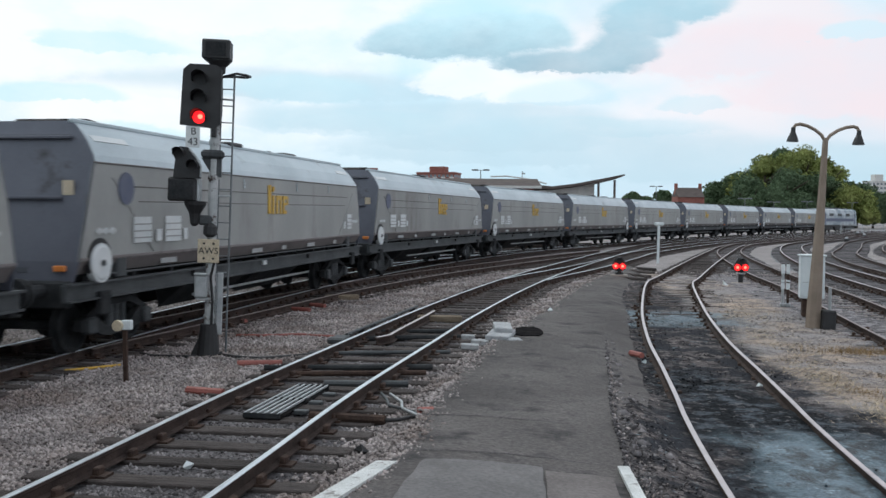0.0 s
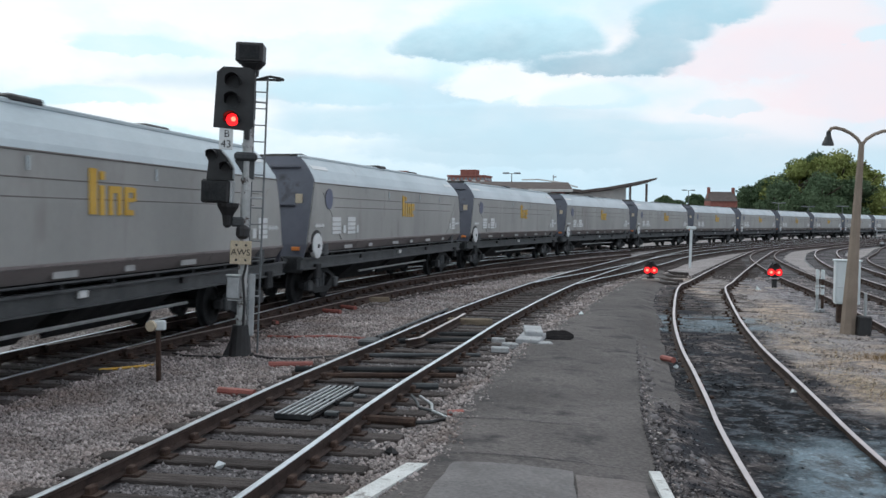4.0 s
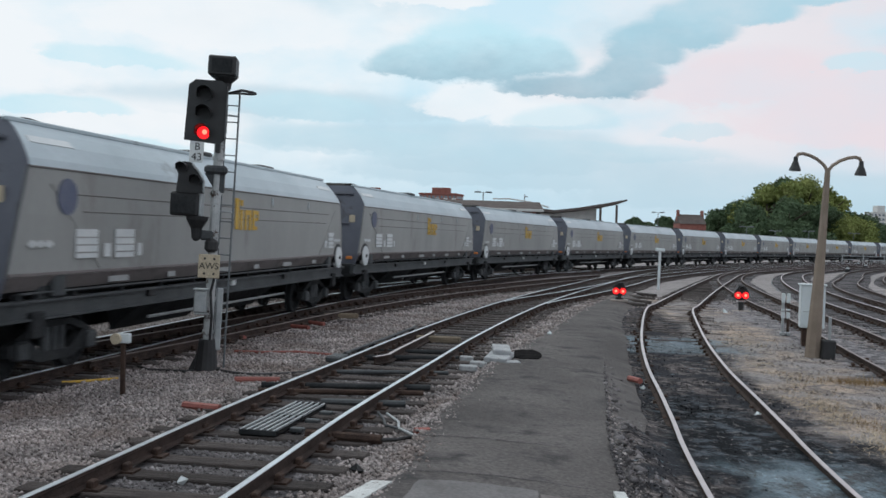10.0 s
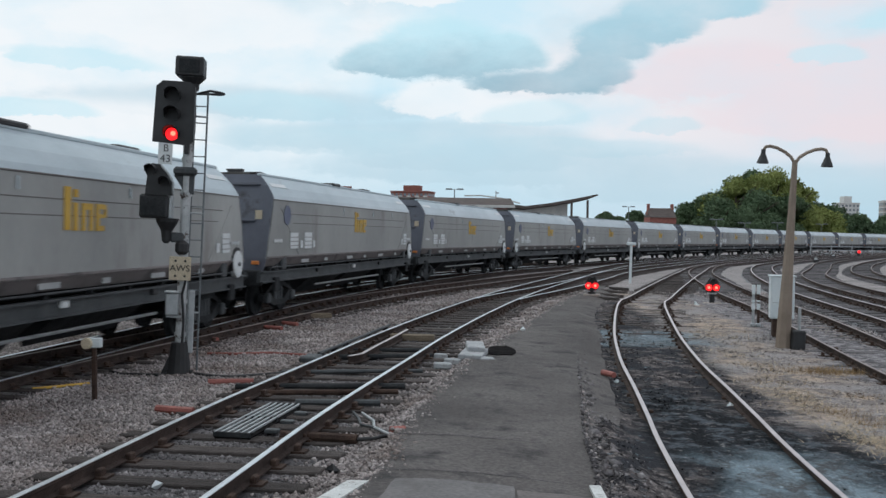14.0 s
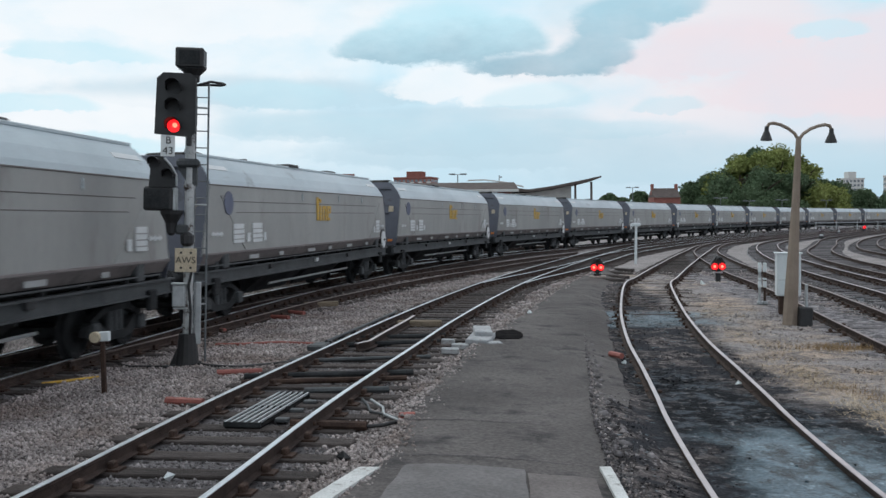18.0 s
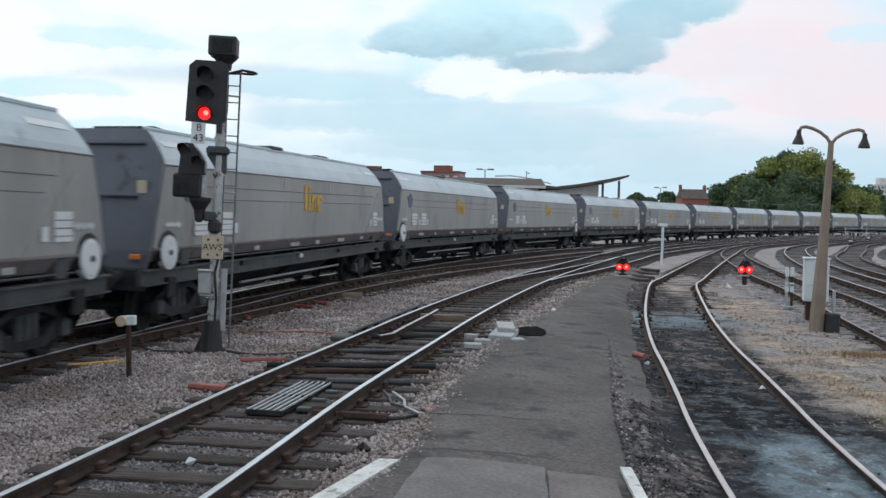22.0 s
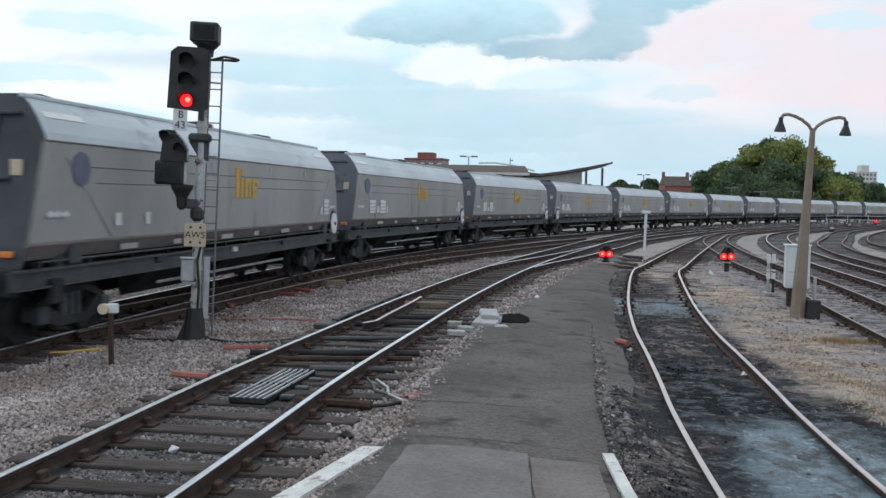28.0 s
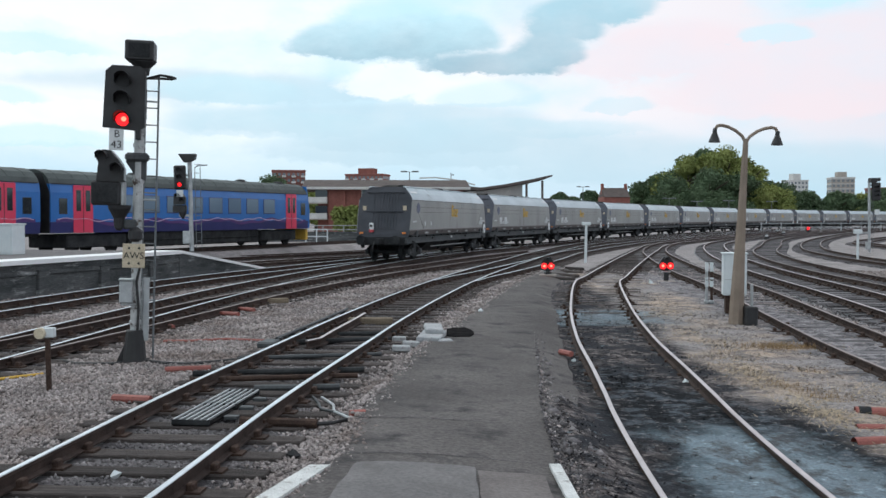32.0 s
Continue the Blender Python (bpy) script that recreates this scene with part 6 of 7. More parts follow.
# ---- buildings in the distance ----
def storey_block(name, label, m, w, d, h, rows, cols, wall, group="", top=0.0, balcony=False, pane=PALE_WINDOW, parent_cat="tower block", depth_cols=0, band=None):
    """A block of flats with a grid of windows on its front and side."""
    b = thing(name, label, parent_cat, m, group=group)
    part("wall", G().box((0, 0, h / 2), (w, d, h), 0.05), wall, b, "walls of the block")
    part("parapet", G().box((0, 0, h + 0.4), (w + 0.6, d + 0.6, 0.8), 0.1), RENDER if band else wall, b)
    if top:
        part("roof_house", G().box((0, 0, h + top / 2 + 0.8), (w * 0.42, d * 0.5, top), 0.1), wall, b)
    g, gb, gp = G(), G(), G()
    for r in range(rows):
        z = h * (r + 0.55) / rows
        for c in range(cols):
            x = -w / 2 + w * (c + 0.5) / cols
            g.box((x, -d / 2 - 0.03, z), (w / cols * 0.55, 0.14, h / rows * 0.5))
            if balcony and c % 2 == 0:
                gb.box((x, -d / 2 - 0.6, z - h / rows * 0.33), (w / cols * 0.9, 1.2, h / rows * 0.32))
        for c in range(depth_cols):
            y = -d / 2 + d * (c + 0.5) / depth_cols
            for sx in (-1, 1):
                g.box((sx * (w / 2 + 0.03), y, z), (0.14, d / depth_cols * 0.55, h / rows * 0.5))
        if band:
            gp.box((0, 0, h * (r + 1) / rows - h / rows * 0.08), (w + 0.25, d + 0.25, h / rows * 0.16))
    tagged(part("window_row", g, pane, b), "rows of small flat windows", kind="stuff")
    if gb.v:
        part("balcony_row", gb, RENDER, b, "pale balconies")
    if gp.v:
        part("floor_band", gp, band, b, "pale floor bands")
    return b


def at(px, dist, z=0.0, rz=0.0):
    """A place seen dist metres out along a bearing: px is the tangent of the bearing from straight ahead."""
    return pose(px * dist, dist, z, 0, 0, rz)


storey_block("tower_block", "far red brick tower block with pale bands", at(-0.155, 420, -1, 10), 13.5, 13, 22.2, 9, 7, BRICK, "red tower blocks", 0, balcony=True, depth_cols=5)
storey_block("tower_block", "far red brick tower block with white panels", at(-0.0755, 520, -1, -12), 20, 14, 25.0, 9, 9, BRICK, "red tower blocks", 3, balcony=True, depth_cols=6)
storey_block("tower_block", "far pale tower block above the trees", at(0.353, 640, -1, 10), 12.5, 11, 26.5, 10, 5, RENDER, "pale tower blocks", 4, depth_cols=5)
storey_block("tower_block", "far pale grey and brown tower block", at(0.399, 560, -1, -8), 12.3, 11, 25.0, 9, 5, CONCRETE, "pale tower blocks", 3, depth_cols=5, band=RENDER)
storey_block("tower_block", "low brown block of flats far behind the yard", at(0.47, 540, -1, 0), 44, 15, 18.6, 6, 12, BRICK, "pale tower blocks", 0, depth_cols=4)


def build_flats():
    b = thing("block_of_flats", "red brick flats with balconies and a low brown roof", "apartment building", at(-0.062, 118, 0, 4))
    w, d, h = 17.0, 10.0, 5.5
    part("wall", G().box((1.1, 4, h / 2), (w, d, h), 0.03), BRICK, b, "red brick wall")
    part("roof", G().prism([(-2.2, h - 0.1), (-2.2, h + 0.15), (d * 0.35, h + 1.2), (d * 0.7, h + 1.2), (d + 1.5, h - 0.1)], -9.2, 10.4, "x"), ROOF, b, "low brown roof with wide eaves")
    part("eaves", G().box((0.6, -2.22, h + 0.02), (19.6, 0.12, 0.3), 0.03), RENDER, b)
    for r in range(2):
        z = 2.3 + 1.86 * r
        bal = part("balcony", G().box((-7.4, -1.7, z), (2.2, 1.4, 0.66), 0.03), RENDER, b, "pale balcony")
        part("balcony_slab", G().box((-7.4, -1.7, z - 0.38), (2.3, 1.6, 0.12)), CONCRETE, bal)
        part("balcony_door", G().box((-7.0, -1.03, z + 0.6), (1.4, 0.1, 1.2)), WINDOW, bal)
        for x in (-1.6, 0.4, 3.4, 7.2):
            wn = part("window", G().box((x, -1.02, z + 0.75), (1.5, 0.12, 1.1), 0.02), RENDER, b)
            part("pane", G().box((x - 0.2, -1.07, z + 0.75), (0.9, 0.06, 0.9)), WINDOW, wn)
    part("end_wall", G().box((-5.2, -0.6, 2.7), (2.0, 1.4, 5.4), 0.03), BRICK, b)
    part("pier", G().box((-2.6, -1.1, 2.7), (0.4, 0.3, 5.4), 0.03), BRICK, b)


def build_hall():
    b = thing("station_hall", "low dark-roofed station hall with an upswept curved canopy", "station building", at(-0.039, 190, 0, 0))
    part("wall", G().box((4, 8, 3.4), (34, 14, 6.8), 0.05), RENDER, b, "pale hall wall")
    prof = [(-10, 9.3), (2.7, 9.0), (10, 8.3), (14.5, 7.8), (19, 8.4), (24, 9.35), (28.0, 10.2), (28.0, 9.9), (24, 8.9), (19, 7.9), (14.5, 7.3), (10, 7.6), (-10, 8.2)]
    part("canopy", G().prism(prof, -2.5, 18, "y"), ROOF, b, "curved roof sweeping upwards")
    for x in (23.2, 26.2):
        part("column", G().box((x, -1.5, 4.6), (0.4, 0.4, 9.0)), ROOF, b, "canopy column")
    part("gable", G().prism([(12, 3), (22.6, 3), (22.6, 8.5), (19, 7.8), (14.5, 7.2), (12, 7.2)], 0.5, 0.8, "y"), RENDER, b, "white gable wall")
    part("roof_light", G().pipe([(3, -2, 9.6), (6, -2, 9.7), (10, -2, 9.2), (13.5, -2, 8.3)], 0.15, 6), RENDER, b)


def build_house():
    b = thing("brick_house", "small red brick house with dark roof and two chimneys", "house", at(0.1715, 240, 0, 4))
    part("wall", G().box((0, 0, 3.6), (6.2, 6.4, 7.2), 0.03), BRICK, b, "red brick wall")
    part("roof", G().prism([(-3.5, 7.0), (3.5, 7.0), (0, 9.3)], -3.1, 3.1, "x"), ROOF, b, "dark slate roof")
    for sx in (-1, 1):
        part("chimney", G().box((sx * 2.85, 0, 9.0), (0.55, 1.2, 2.6), 0.05), BRICK, b, "brick chimney")
    for x in (-1.6, 1.6):
        part("window", G().box((x, -3.23, 5.0), (0.9, 0.1, 1.2)), WINDOW, b)


def build_street_lamps():
    for px, dist, h in ((-0.0335, 150, 9.0), (0.1405, 210, 8.6), (0.227, 200, 6.0), (0.287, 230, 6.0), (0.33, 240, 6.0), (0.255, 215, 5.6)):
        s = thing("street_lamp", "tall thin lamp post with two flat heads far behind the train", "street lamp", at(px, dist), group="distant lamp posts")
        part("post", G().tube((0, 0, 0), (0, 0, h), 0.10, 0.07, n=8), LADDER, s)
        for sx in (-1, 1):
            part("head", G().box((sx * 0.85, 0, h + 0.05), (1.0, 0.4, 0.22), 0.06, m=None), LADDER, s)
        part("cross_arm", G().box((0, 0, h), (1.6, 0.1, 0.08)), GALV, s)
    s = thing("thin_mast", "thin pale mast above the station roof", "mast", at(0.008, 230))
    part("mast", G().tube((0, 0, 0), (0, 0, 12.5), 0.12, n=6), GALV, s)
    part("mast_arm", G().box((0.3, 0, 12.0), (0.8, 0.1, 0.3)), GALV, s)


build_flats()
build_hall()
build_house()
build_street_lamps()


# ---- trees ----
def leaf_cloud(rng, blobs, n, size):
    """Many small leaf clumps spread on and in uneven rounded masses."""
    vs, fs = [], []
    tot = sum(b[3] ** 2 for b in blobs)
    for bx, by, bz, r in blobs:
        for _ in range(int(n * r * r / tot)):
            d = rng.normal(size=3)
            d /= np.linalg.norm(d)
            if d[2] < -0.5:
                d[2] *= -0.6
            rr = r * (0.72 + 0.36 * rng.random())
            rr *= 1 + 0.22 * noise.noise((bx + d[0] * 2.3, by + d[1] * 2.3, bz + d[2] * 2.3))
            p = np.array([bx, by, bz]) + d * rr * np.array([1, 1, 0.92])
            k = size * (0.6 + 0.9 * rng.random())
            u = rng.normal(size=3)
            u /= np.linalg.norm(u)
            w = np.cross(u, rng.normal(size=3))
            w /= np.linalg.norm(w)
            q = len(vs)
            c = np.cross(u, w) * 0.25
            vs += [tuple(p - u * k), tuple(p - w * k * 0.6 + c * k), tuple(p + u * k), tuple(p + w * k * 0.6 + c * k)]
            fs.append((q, q + 1, q + 2, q + 3))
    return vs, fs


def build_tree(px, dist, wid, hgt, mat, seed, label, group="trees behind the railway"):
    rng = np.random.default_rng(seed)
    t = thing("tree", label, "tree", at(px, dist), group=group)
    g = G().pipe([(0, 0, -0.5), (0.1, 0, hgt * 0.2), (-0.1, 0.1, hgt * 0.45), (0, 0, hgt * 0.7)], [0.045 * hgt, 0.035 * hgt, 0.025 * hgt, 0.01 * hgt], 8)
    trunk = part("trunk", g, BARK, t)
    for k in range(6):
        a = k * 1.05 + rng.random()
        z0 = hgt * (0.25 + 0.07 * k)
        part("limb", G().pipe([(0, 0, z0), (math.cos(a) * wid * 0.15, math.sin(a) * wid * 0.15, z0 + hgt * 0.1), (math.cos(a) * wid * 0.33, math.sin(a) * wid * 0.33, z0 + hgt * 0.22)], [0.02 * hgt, 0.014 * hgt, 0.006 * hgt], 6), BARK, trunk)
    blobs = []
    for k in range(15):
        a, rad = rng.random() * 6.28, (rng.random() ** 0.6) * wid * 0.36
        z = hgt * (0.28 + 0.56 * rng.random())
        rad *= 1.0 - 0.55 * max(0.0, (z / hgt - 0.5) * 2)
        blobs.append((math.cos(a) * rad, math.sin(a) * rad, z, wid * (0.13 + 0.09 * rng.random())))
    blobs.append((0, 0, hgt * 0.82, wid * 0.17))
    vs, fs = leaf_cloud(rng, blobs, 8200, dist * 0.0011 + 0.05)
    crown = new("crown", big_mesh("crown", vs, fs, mat))
    crown.parent = t
    core = G()
    for bx, by, bz, r in blobs:
        core.lathe([(0.05, -0.72 * r), (0.5 * r, -0.5 * r), (0.72 * r, 0), (0.5 * r, 0.5 * r), (0.05, 0.72 * r)], (bx, by, bz), 7)
    part("inner_crown", core, mat, t)
    return t


TREES = [  # bearing, distance, width, height, leaves
    (0.223, 260, 17, 13.0, "a"), (0.200, 262, 14, 10.5, "a"), (0.192, 262, 9, 6.5, "a"), (0.246, 255, 18.5, 18.5, "b"), (0.262, 262, 18, 21, "a"), (0.283, 258, 22, 21, "b"), (0.300, 256, 17, 17.0, "b"),
    (0.234, 246, 16, 12, "a"), (0.268, 243, 18, 13.5, "a"), (0.298, 246, 17, 13, "a"), (0.316, 262, 15, 12.0, "a"), (0.334, 266, 15, 11, "a"), (0.350, 268, 12, 7.6, "a"), (0.366, 270, 13, 9.0, "a"), (0.380, 275, 11, 6.6, "a"), (0.328, 246, 15, 9.5, "b"),
    (0.398, 300, 15, 9.0, "a"), (0.42, 300, 15, 8.6, "b"), (0.442, 296, 17, 9.6, "a"), (0.47, 300, 26, 10, "a"), (0.50, 300, 26, 11, "a"), (0.53, 300, 26, 10, "a"), (0.118, 330, 9, 11.0, "a"), (0.131, 330, 8, 9.5, "a"), (0.147, 340, 9, 12, "a"), (0.109, 335, 7, 8.5, "a"), (0.156, 335, 8, 8.0, "a"),
    (-0.128, 140, 7, 6.2, "a"), (-0.172, 400, 26, 17.5, "a"), (-0.093, 100, 4.2, 3.2, "b"), (-0.121, 136, 8, 6.0, "b"),
]
for n, (px, dist, wd, ht, lf) in enumerate(TREES):
    build_tree(px, dist, wd, ht, LEAF_A if lf == "a" else LEAF_B, 100 + n, "broad dark green tree beyond the tracks" if lf == "a" else "tree with yellowing green leaves beyond the tracks")


# ---- small yard fittings and litter ----
def build_grate():
    yaw = -6.0
    s = thing("track_grating", "dark steel cattle-grid panel lying between the rails", "grating", pose(-2.62, 11.58, -0.168, 0, 0, yaw))
    # added black sheet that darkens the gaps between the bars
    part("tray", G().box((0, 0, 0.012), (0.40, 1.86, 0.02)), PIT, s, "black sheet added for the shade between the bars")
    for y in (-0.93, 0.93, 0.0):
        part("cross_bar", G().box((0, y, 0.050), (0.42, 0.045, 0.06), 0.006), UNDER, s)
    for k in range(6):
        part("bar", G().box((-0.1875 + 0.075 * k, 0, 0.072), (0.022, 1.9, 0.030), 0.006), GALV, s)
    for y in (-0.55, 0.0, 0.55):
        part("bracket", G().box((0.33, y, 0.03), (0.16, 0.10, 0.05), 0.01, pose(0, 0, 0, 0, 0, 0)), SOLE, s)


def rod(name, pts, r, mat, label, category, z=-0.15):
    g = G().pipe([(p[0], p[1], p[2] if len(p) > 2 else z - (drop(*p) if p[0] < 0 else 0.0)) for p in pts], r, 8)
    return tagged(part(name, g, mat), label, category)


def build_rodding():
    # tubular drives and cable conduits laid across the near line
    for a, b, r, mt, nm, lb in (
        ((-3.55, 14.05), (-1.15, 14.45), 0.045, UNDER, "steel_conduit", "dark steel conduit laid across the near line"),
        ((-3.45, 13.5), (-1.2, 13.9), 0.04, CHAIR, "steel_conduit", "rusty steel conduit laid across the near line"),
        ((-2.45, 12.86), (-1.35, 12.96), 0.045, SOLE, "steel_conduit", "grey conduit in the four-foot"),
        ((-3.0, 17.55), (-0.95, 18.1), 0.05, UNDER, "steel_conduit", "dark stretcher bar of the points"),
        ((-2.9, 18.6), (-0.9, 19.1), 0.045, UNDER, "steel_conduit", "dark stretcher bar between the rails"),
        ((-3.2, 15.6), (-1.0, 16.1), 0.035, SOLE, "steel_conduit", "grey cable pipe across the near line"),
        ((-2.2, 10.75), (-1.35, 10.62), 0.055, CHAIR, "steel_conduit", "rusty conduit end beside the rail"),
    ):
        rod(nm, [a, b], r, mt, lb, "conduit", -0.13)
    rod("black_cable", [(-1.35, 10.62), (-1.2, 10.66), (-1.08, 10.82), (-0.98, 10.88)], 0.022, BLACK, "black cable running to an orange joint", "cable", -0.13)
    rod("grey_cable", [(-1.62, 12.3), (-1.5, 11.9), (-1.42, 11.5), (-1.2, 11.3), (-1.0, 11.0)], 0.018, SOLE, "loose grey cable beside the rail", "cable", -0.14)
    rod("grey_cable", [(-1.5, 12.25), (-1.3, 11.75), (-1.25, 11.35), (-1.02, 10.95)], 0.018, GALV, "second loose grey cable beside the rail", "cable", -0.14)
    rod("orange_joint", [(-1.02, 10.87), (-0.86, 10.93)], 0.05, ORANGE_PIPE, "orange cable joint at the walkway edge", "pipe", -0.08)
    rod("orange_pipe_end", [(-4.08, 12.25), (-3.58, 12.12)], 0.055, ORANGE_PIPE, "faded orange pipe end in the ballast", "pipe", -0.15)
    rod("orange_pipe_end", [(-4.1, 14.6), (-3.45, 14.75)], 0.05, ORANGE_PIPE, "faded orange pipe end beside the near line", "pipe", -0.16)
    for a, b in (((-5.42, 23.4), (-4.72, 22.9)), ((-5.1, 24.4), (-4.55, 23.9)), ((-4.73, 27.0), (-4.25, 26.7)), ((-6.1, 20.9), (-5.6, 20.6))):
        rod("orange_pipe_end", [a, b], 0.05, ORANGE_PIPE, "broken orange pipe beside the dull line", "pipe", -0.13)
    rod("pink_hose", [(-5.19, 18.44), (-4.6, 18.2), (-4.0, 18.4), (-3.36, 18.19), (-2.9, 18.02)], 0.028, ORANGE_PIPE, "faded pink hose lying on the ballast", "hose", -0.17)
    rod("black_hose", [(-4.70, 15.70), (-4.3, 15.35), (-3.95, 15.26), (-3.6, 15.5), (-3.3, 15.74), (-3.05, 16.4)], 0.026, BLACK, "black hose curling from the signal foot", "hose", -0.17)
    rod("black_hose", [(-4.72, 15.9), (-5.2, 15.6), (-5.9, 15.9), (-6.3, 16.3)], 0.024, BLACK, "black cable leaving the signal foot", "hose", -0.17)
    rod("yellow_tube", [(-6.6, 14.25), (-6.3, 14.55), (-6.0, 14.86)], 0.022, YELLOW, "thin yellow tube on the ballast", "hose", -0.17)
    for a, b, lb in (((5.18, 12.44, -0.36), (6.3, 12.2, -0.36), "upper orange drain pipe with a grey collar"), ((4.80, 11.48, -0.38), (6.0, 11.42, -0.38), "middle orange drain pipe"), ((4.46, 10.72, -0.37), (5.9, 10.98, -0.37), "lower orange drain pipe")):
        s = thing("orange_drain_pipe", lb, "pipe", group="orange drain pipes on the ground")
        part("pipe_body", G().tube(a, b, 0.072, n=14, caps=False).tube(a, b, 0.06, n=14, caps=False), ORANGE_PIPE, s)
        if "collar" in lb:
            part("collar", G().tube((5.22, 12.43, -0.36), (5.36, 12.40, -0.36), 0.078, n=14), UNDER, s)
    rod("pink_pipe", [(3.83, 11.32), (4.41, 11.23)], 0.035, ORANGE_PIPE, "faded pink pipe at the rail side", "pipe", -0.42)
    rod("black_hose", [(4.9, 11.9), (4.75, 11.6), (4.95, 11.25), (5.4, 11.1)], 0.02, BLACK, "black cable by the orange pipes", "hose", -0.43)
    rod("orange_scrap", [(2.0, 16.9), (2.15, 16.6)], 0.05, ORANGE_PIPE, "orange scrap of pipe in the cinders", "pipe", -0.2)


def build_check_rail():
    s = thing("check_rail", "short dark check rail inside the near line", "check rail")
    line = [(-2.32, 16.9, -0.01), (-2.14, 17.3, -0.01), (-2.05, 18.4, -0.01), (-1.93, 19.6, -0.01), (-1.80, 20.9, -0.01), (-1.72, 21.9, -0.01)]
    part("rail_web", G().sweep(WEB, line), RAIL_RUST, s)
    part("rail_top", G().sweep(HEAD, line), RAIL_SIDING, s)
    s = thing("point_rod", "thin steel point rod beside the near line", "point rod")
    part("rod", G().pipe([(-2.95, 17.6, -0.06), (-2.62, 20.2, -0.06), (-2.25, 23.4, -0.06)], 0.03, 8), SOLE, s)
    for x, y in ((-2.93, 17.7), (-2.72, 19.4), (-2.5, 21.2), (-2.3, 22.9)):
        part("rod_stool", G().box((x, y, -0.13), (0.12, 0.12, 0.16), 0.01), BLACK, s)
    m = thing("point_fitting", "grey point machine fitting beside the rail", "point machine", pose(-3.05, 17.4, -0.2, 0, 0, -8))
    part("case", G().box((0, 0, 0.07), (0.30, 0.5, 0.12), 0.03), SOLE, m)
    part("base", G().box((0, 0, 0.0), (0.5, 0.7, 0.05), 0.01), UNDER, m)


def build_slabs():
    for x, y, sx, sy, z, rz in ((-0.20, 17.55, 0.42, 0.80, 0.03, -8), (-0.17, 17.85, 0.32, 0.70, 0.125, 4), (-0.70, 16.62, 0.30, 0.15, -0.065, 4), (-0.55, 17.20, 0.30, 0.14, -0.065, -6), (0.03, 17.20, 0.26, 0.20, -0.03, 16), (-0.80, 18.1, 0.24, 0.12, -0.09, 12)):
        s = thing("concrete_slab", "broken pale concrete slab at the walkway edge", "slab", pose(x, y, z - 0.04, 3, 2, rz), group="broken slabs by the near line")
        part("slab", G().box((0, 0, 0), (sx, sy, 0.095), 0.015), PALE_SLAB, s)
    # the hole's darkness is a flat black patch, nothing is sunk
    s = thing("slab_pit", "flat black patch for the shade of a hole beside the slabs", "pit", pose(0.27, 18.45, -0.040))
    n = 18
    part("pit_floor", G().prism([((0.27 + 0.16 * noise.noise((k * 0.73, 2.3, 0.4))) * math.cos(6.283 * k / n) * 1.05, (0.75 + 0.55 * noise.noise((k * 0.61, 5.2, 0.3))) * math.sin(6.283 * k / n)) for k in range(n)], -0.02, 0.004, "z"), PIT, s)
    rng = np.random.default_rng(5)
    for x, y, k, lab in ((-2.86, 8.62, 0.06, "crumpled white litter between the rails"), (3.62, 14.7, 0.055, "white stone beside the siding rail"), (2.2, 16.6, 0.05, "white stone in the cinders"), (0.86, 22.6, 0.05, "white scrap at the walkway edge"), (7.05, 33.9, 0.12, "pale scrap beside the ground signal"), (-1.42, 9.3, 0.07, "dark lump of ballast beside the rail")):
        v, f = stone_shape(rng, k)
        s = tagged(part("litter", G().add(v, f), CABINET if "white" in lab or "pale" in lab else BLACK), lab, "litter")
        z = rail_z(x, y) - 0.13 if y < 20 and x > 1.2 else height(x, y) + 0.05
        s.matrix_basis = pose(x, y, -0.02 if "walkway" in lab else z)
    # timbers by the siding end
    for x, y, rz, L in ((4.5, 38.5, -62, 2.4), (4.9, 41.0, -60, 2.6), (4.15, 36.0, -40, 1.4), (5.4, 43.5, -58, 2.2), (-4.55, 26.3, 20, 0.9), (-1.55, 21.2, -4, 0.95)):
        s = tagged(part("old_timber", G().box((0, 0, 0), (L, 0.22, 0.14), 0.02), WOOD if L < 1.2 else SLEEPER), "old grey timber lying beside the track" if L < 1.2 else "dark old sleeper lying beside the siding", "timber")
        s.matrix_basis = pose(x, y, -0.12, 0, 0, rz)


def stone_shape(rng, k):
    base = np.array([(1, 0, 0), (-1, 0, 0), (0, 1, 0), (0, -1, 0), (0, 0, 1), (0, 0, -1)], float)
    v = base * (0.7 + 0.6 * rng.random((6, 1))) * k + rng.normal(size=(6, 3)) * k * 0.25
    f = [(0, 2, 4), (2, 1, 4), (1, 3, 4), (3, 0, 4), (2, 0, 5), (1, 2, 5), (3, 1, 5), (0, 3, 5)]
    return [tuple(p) for p in v.tolist()], f


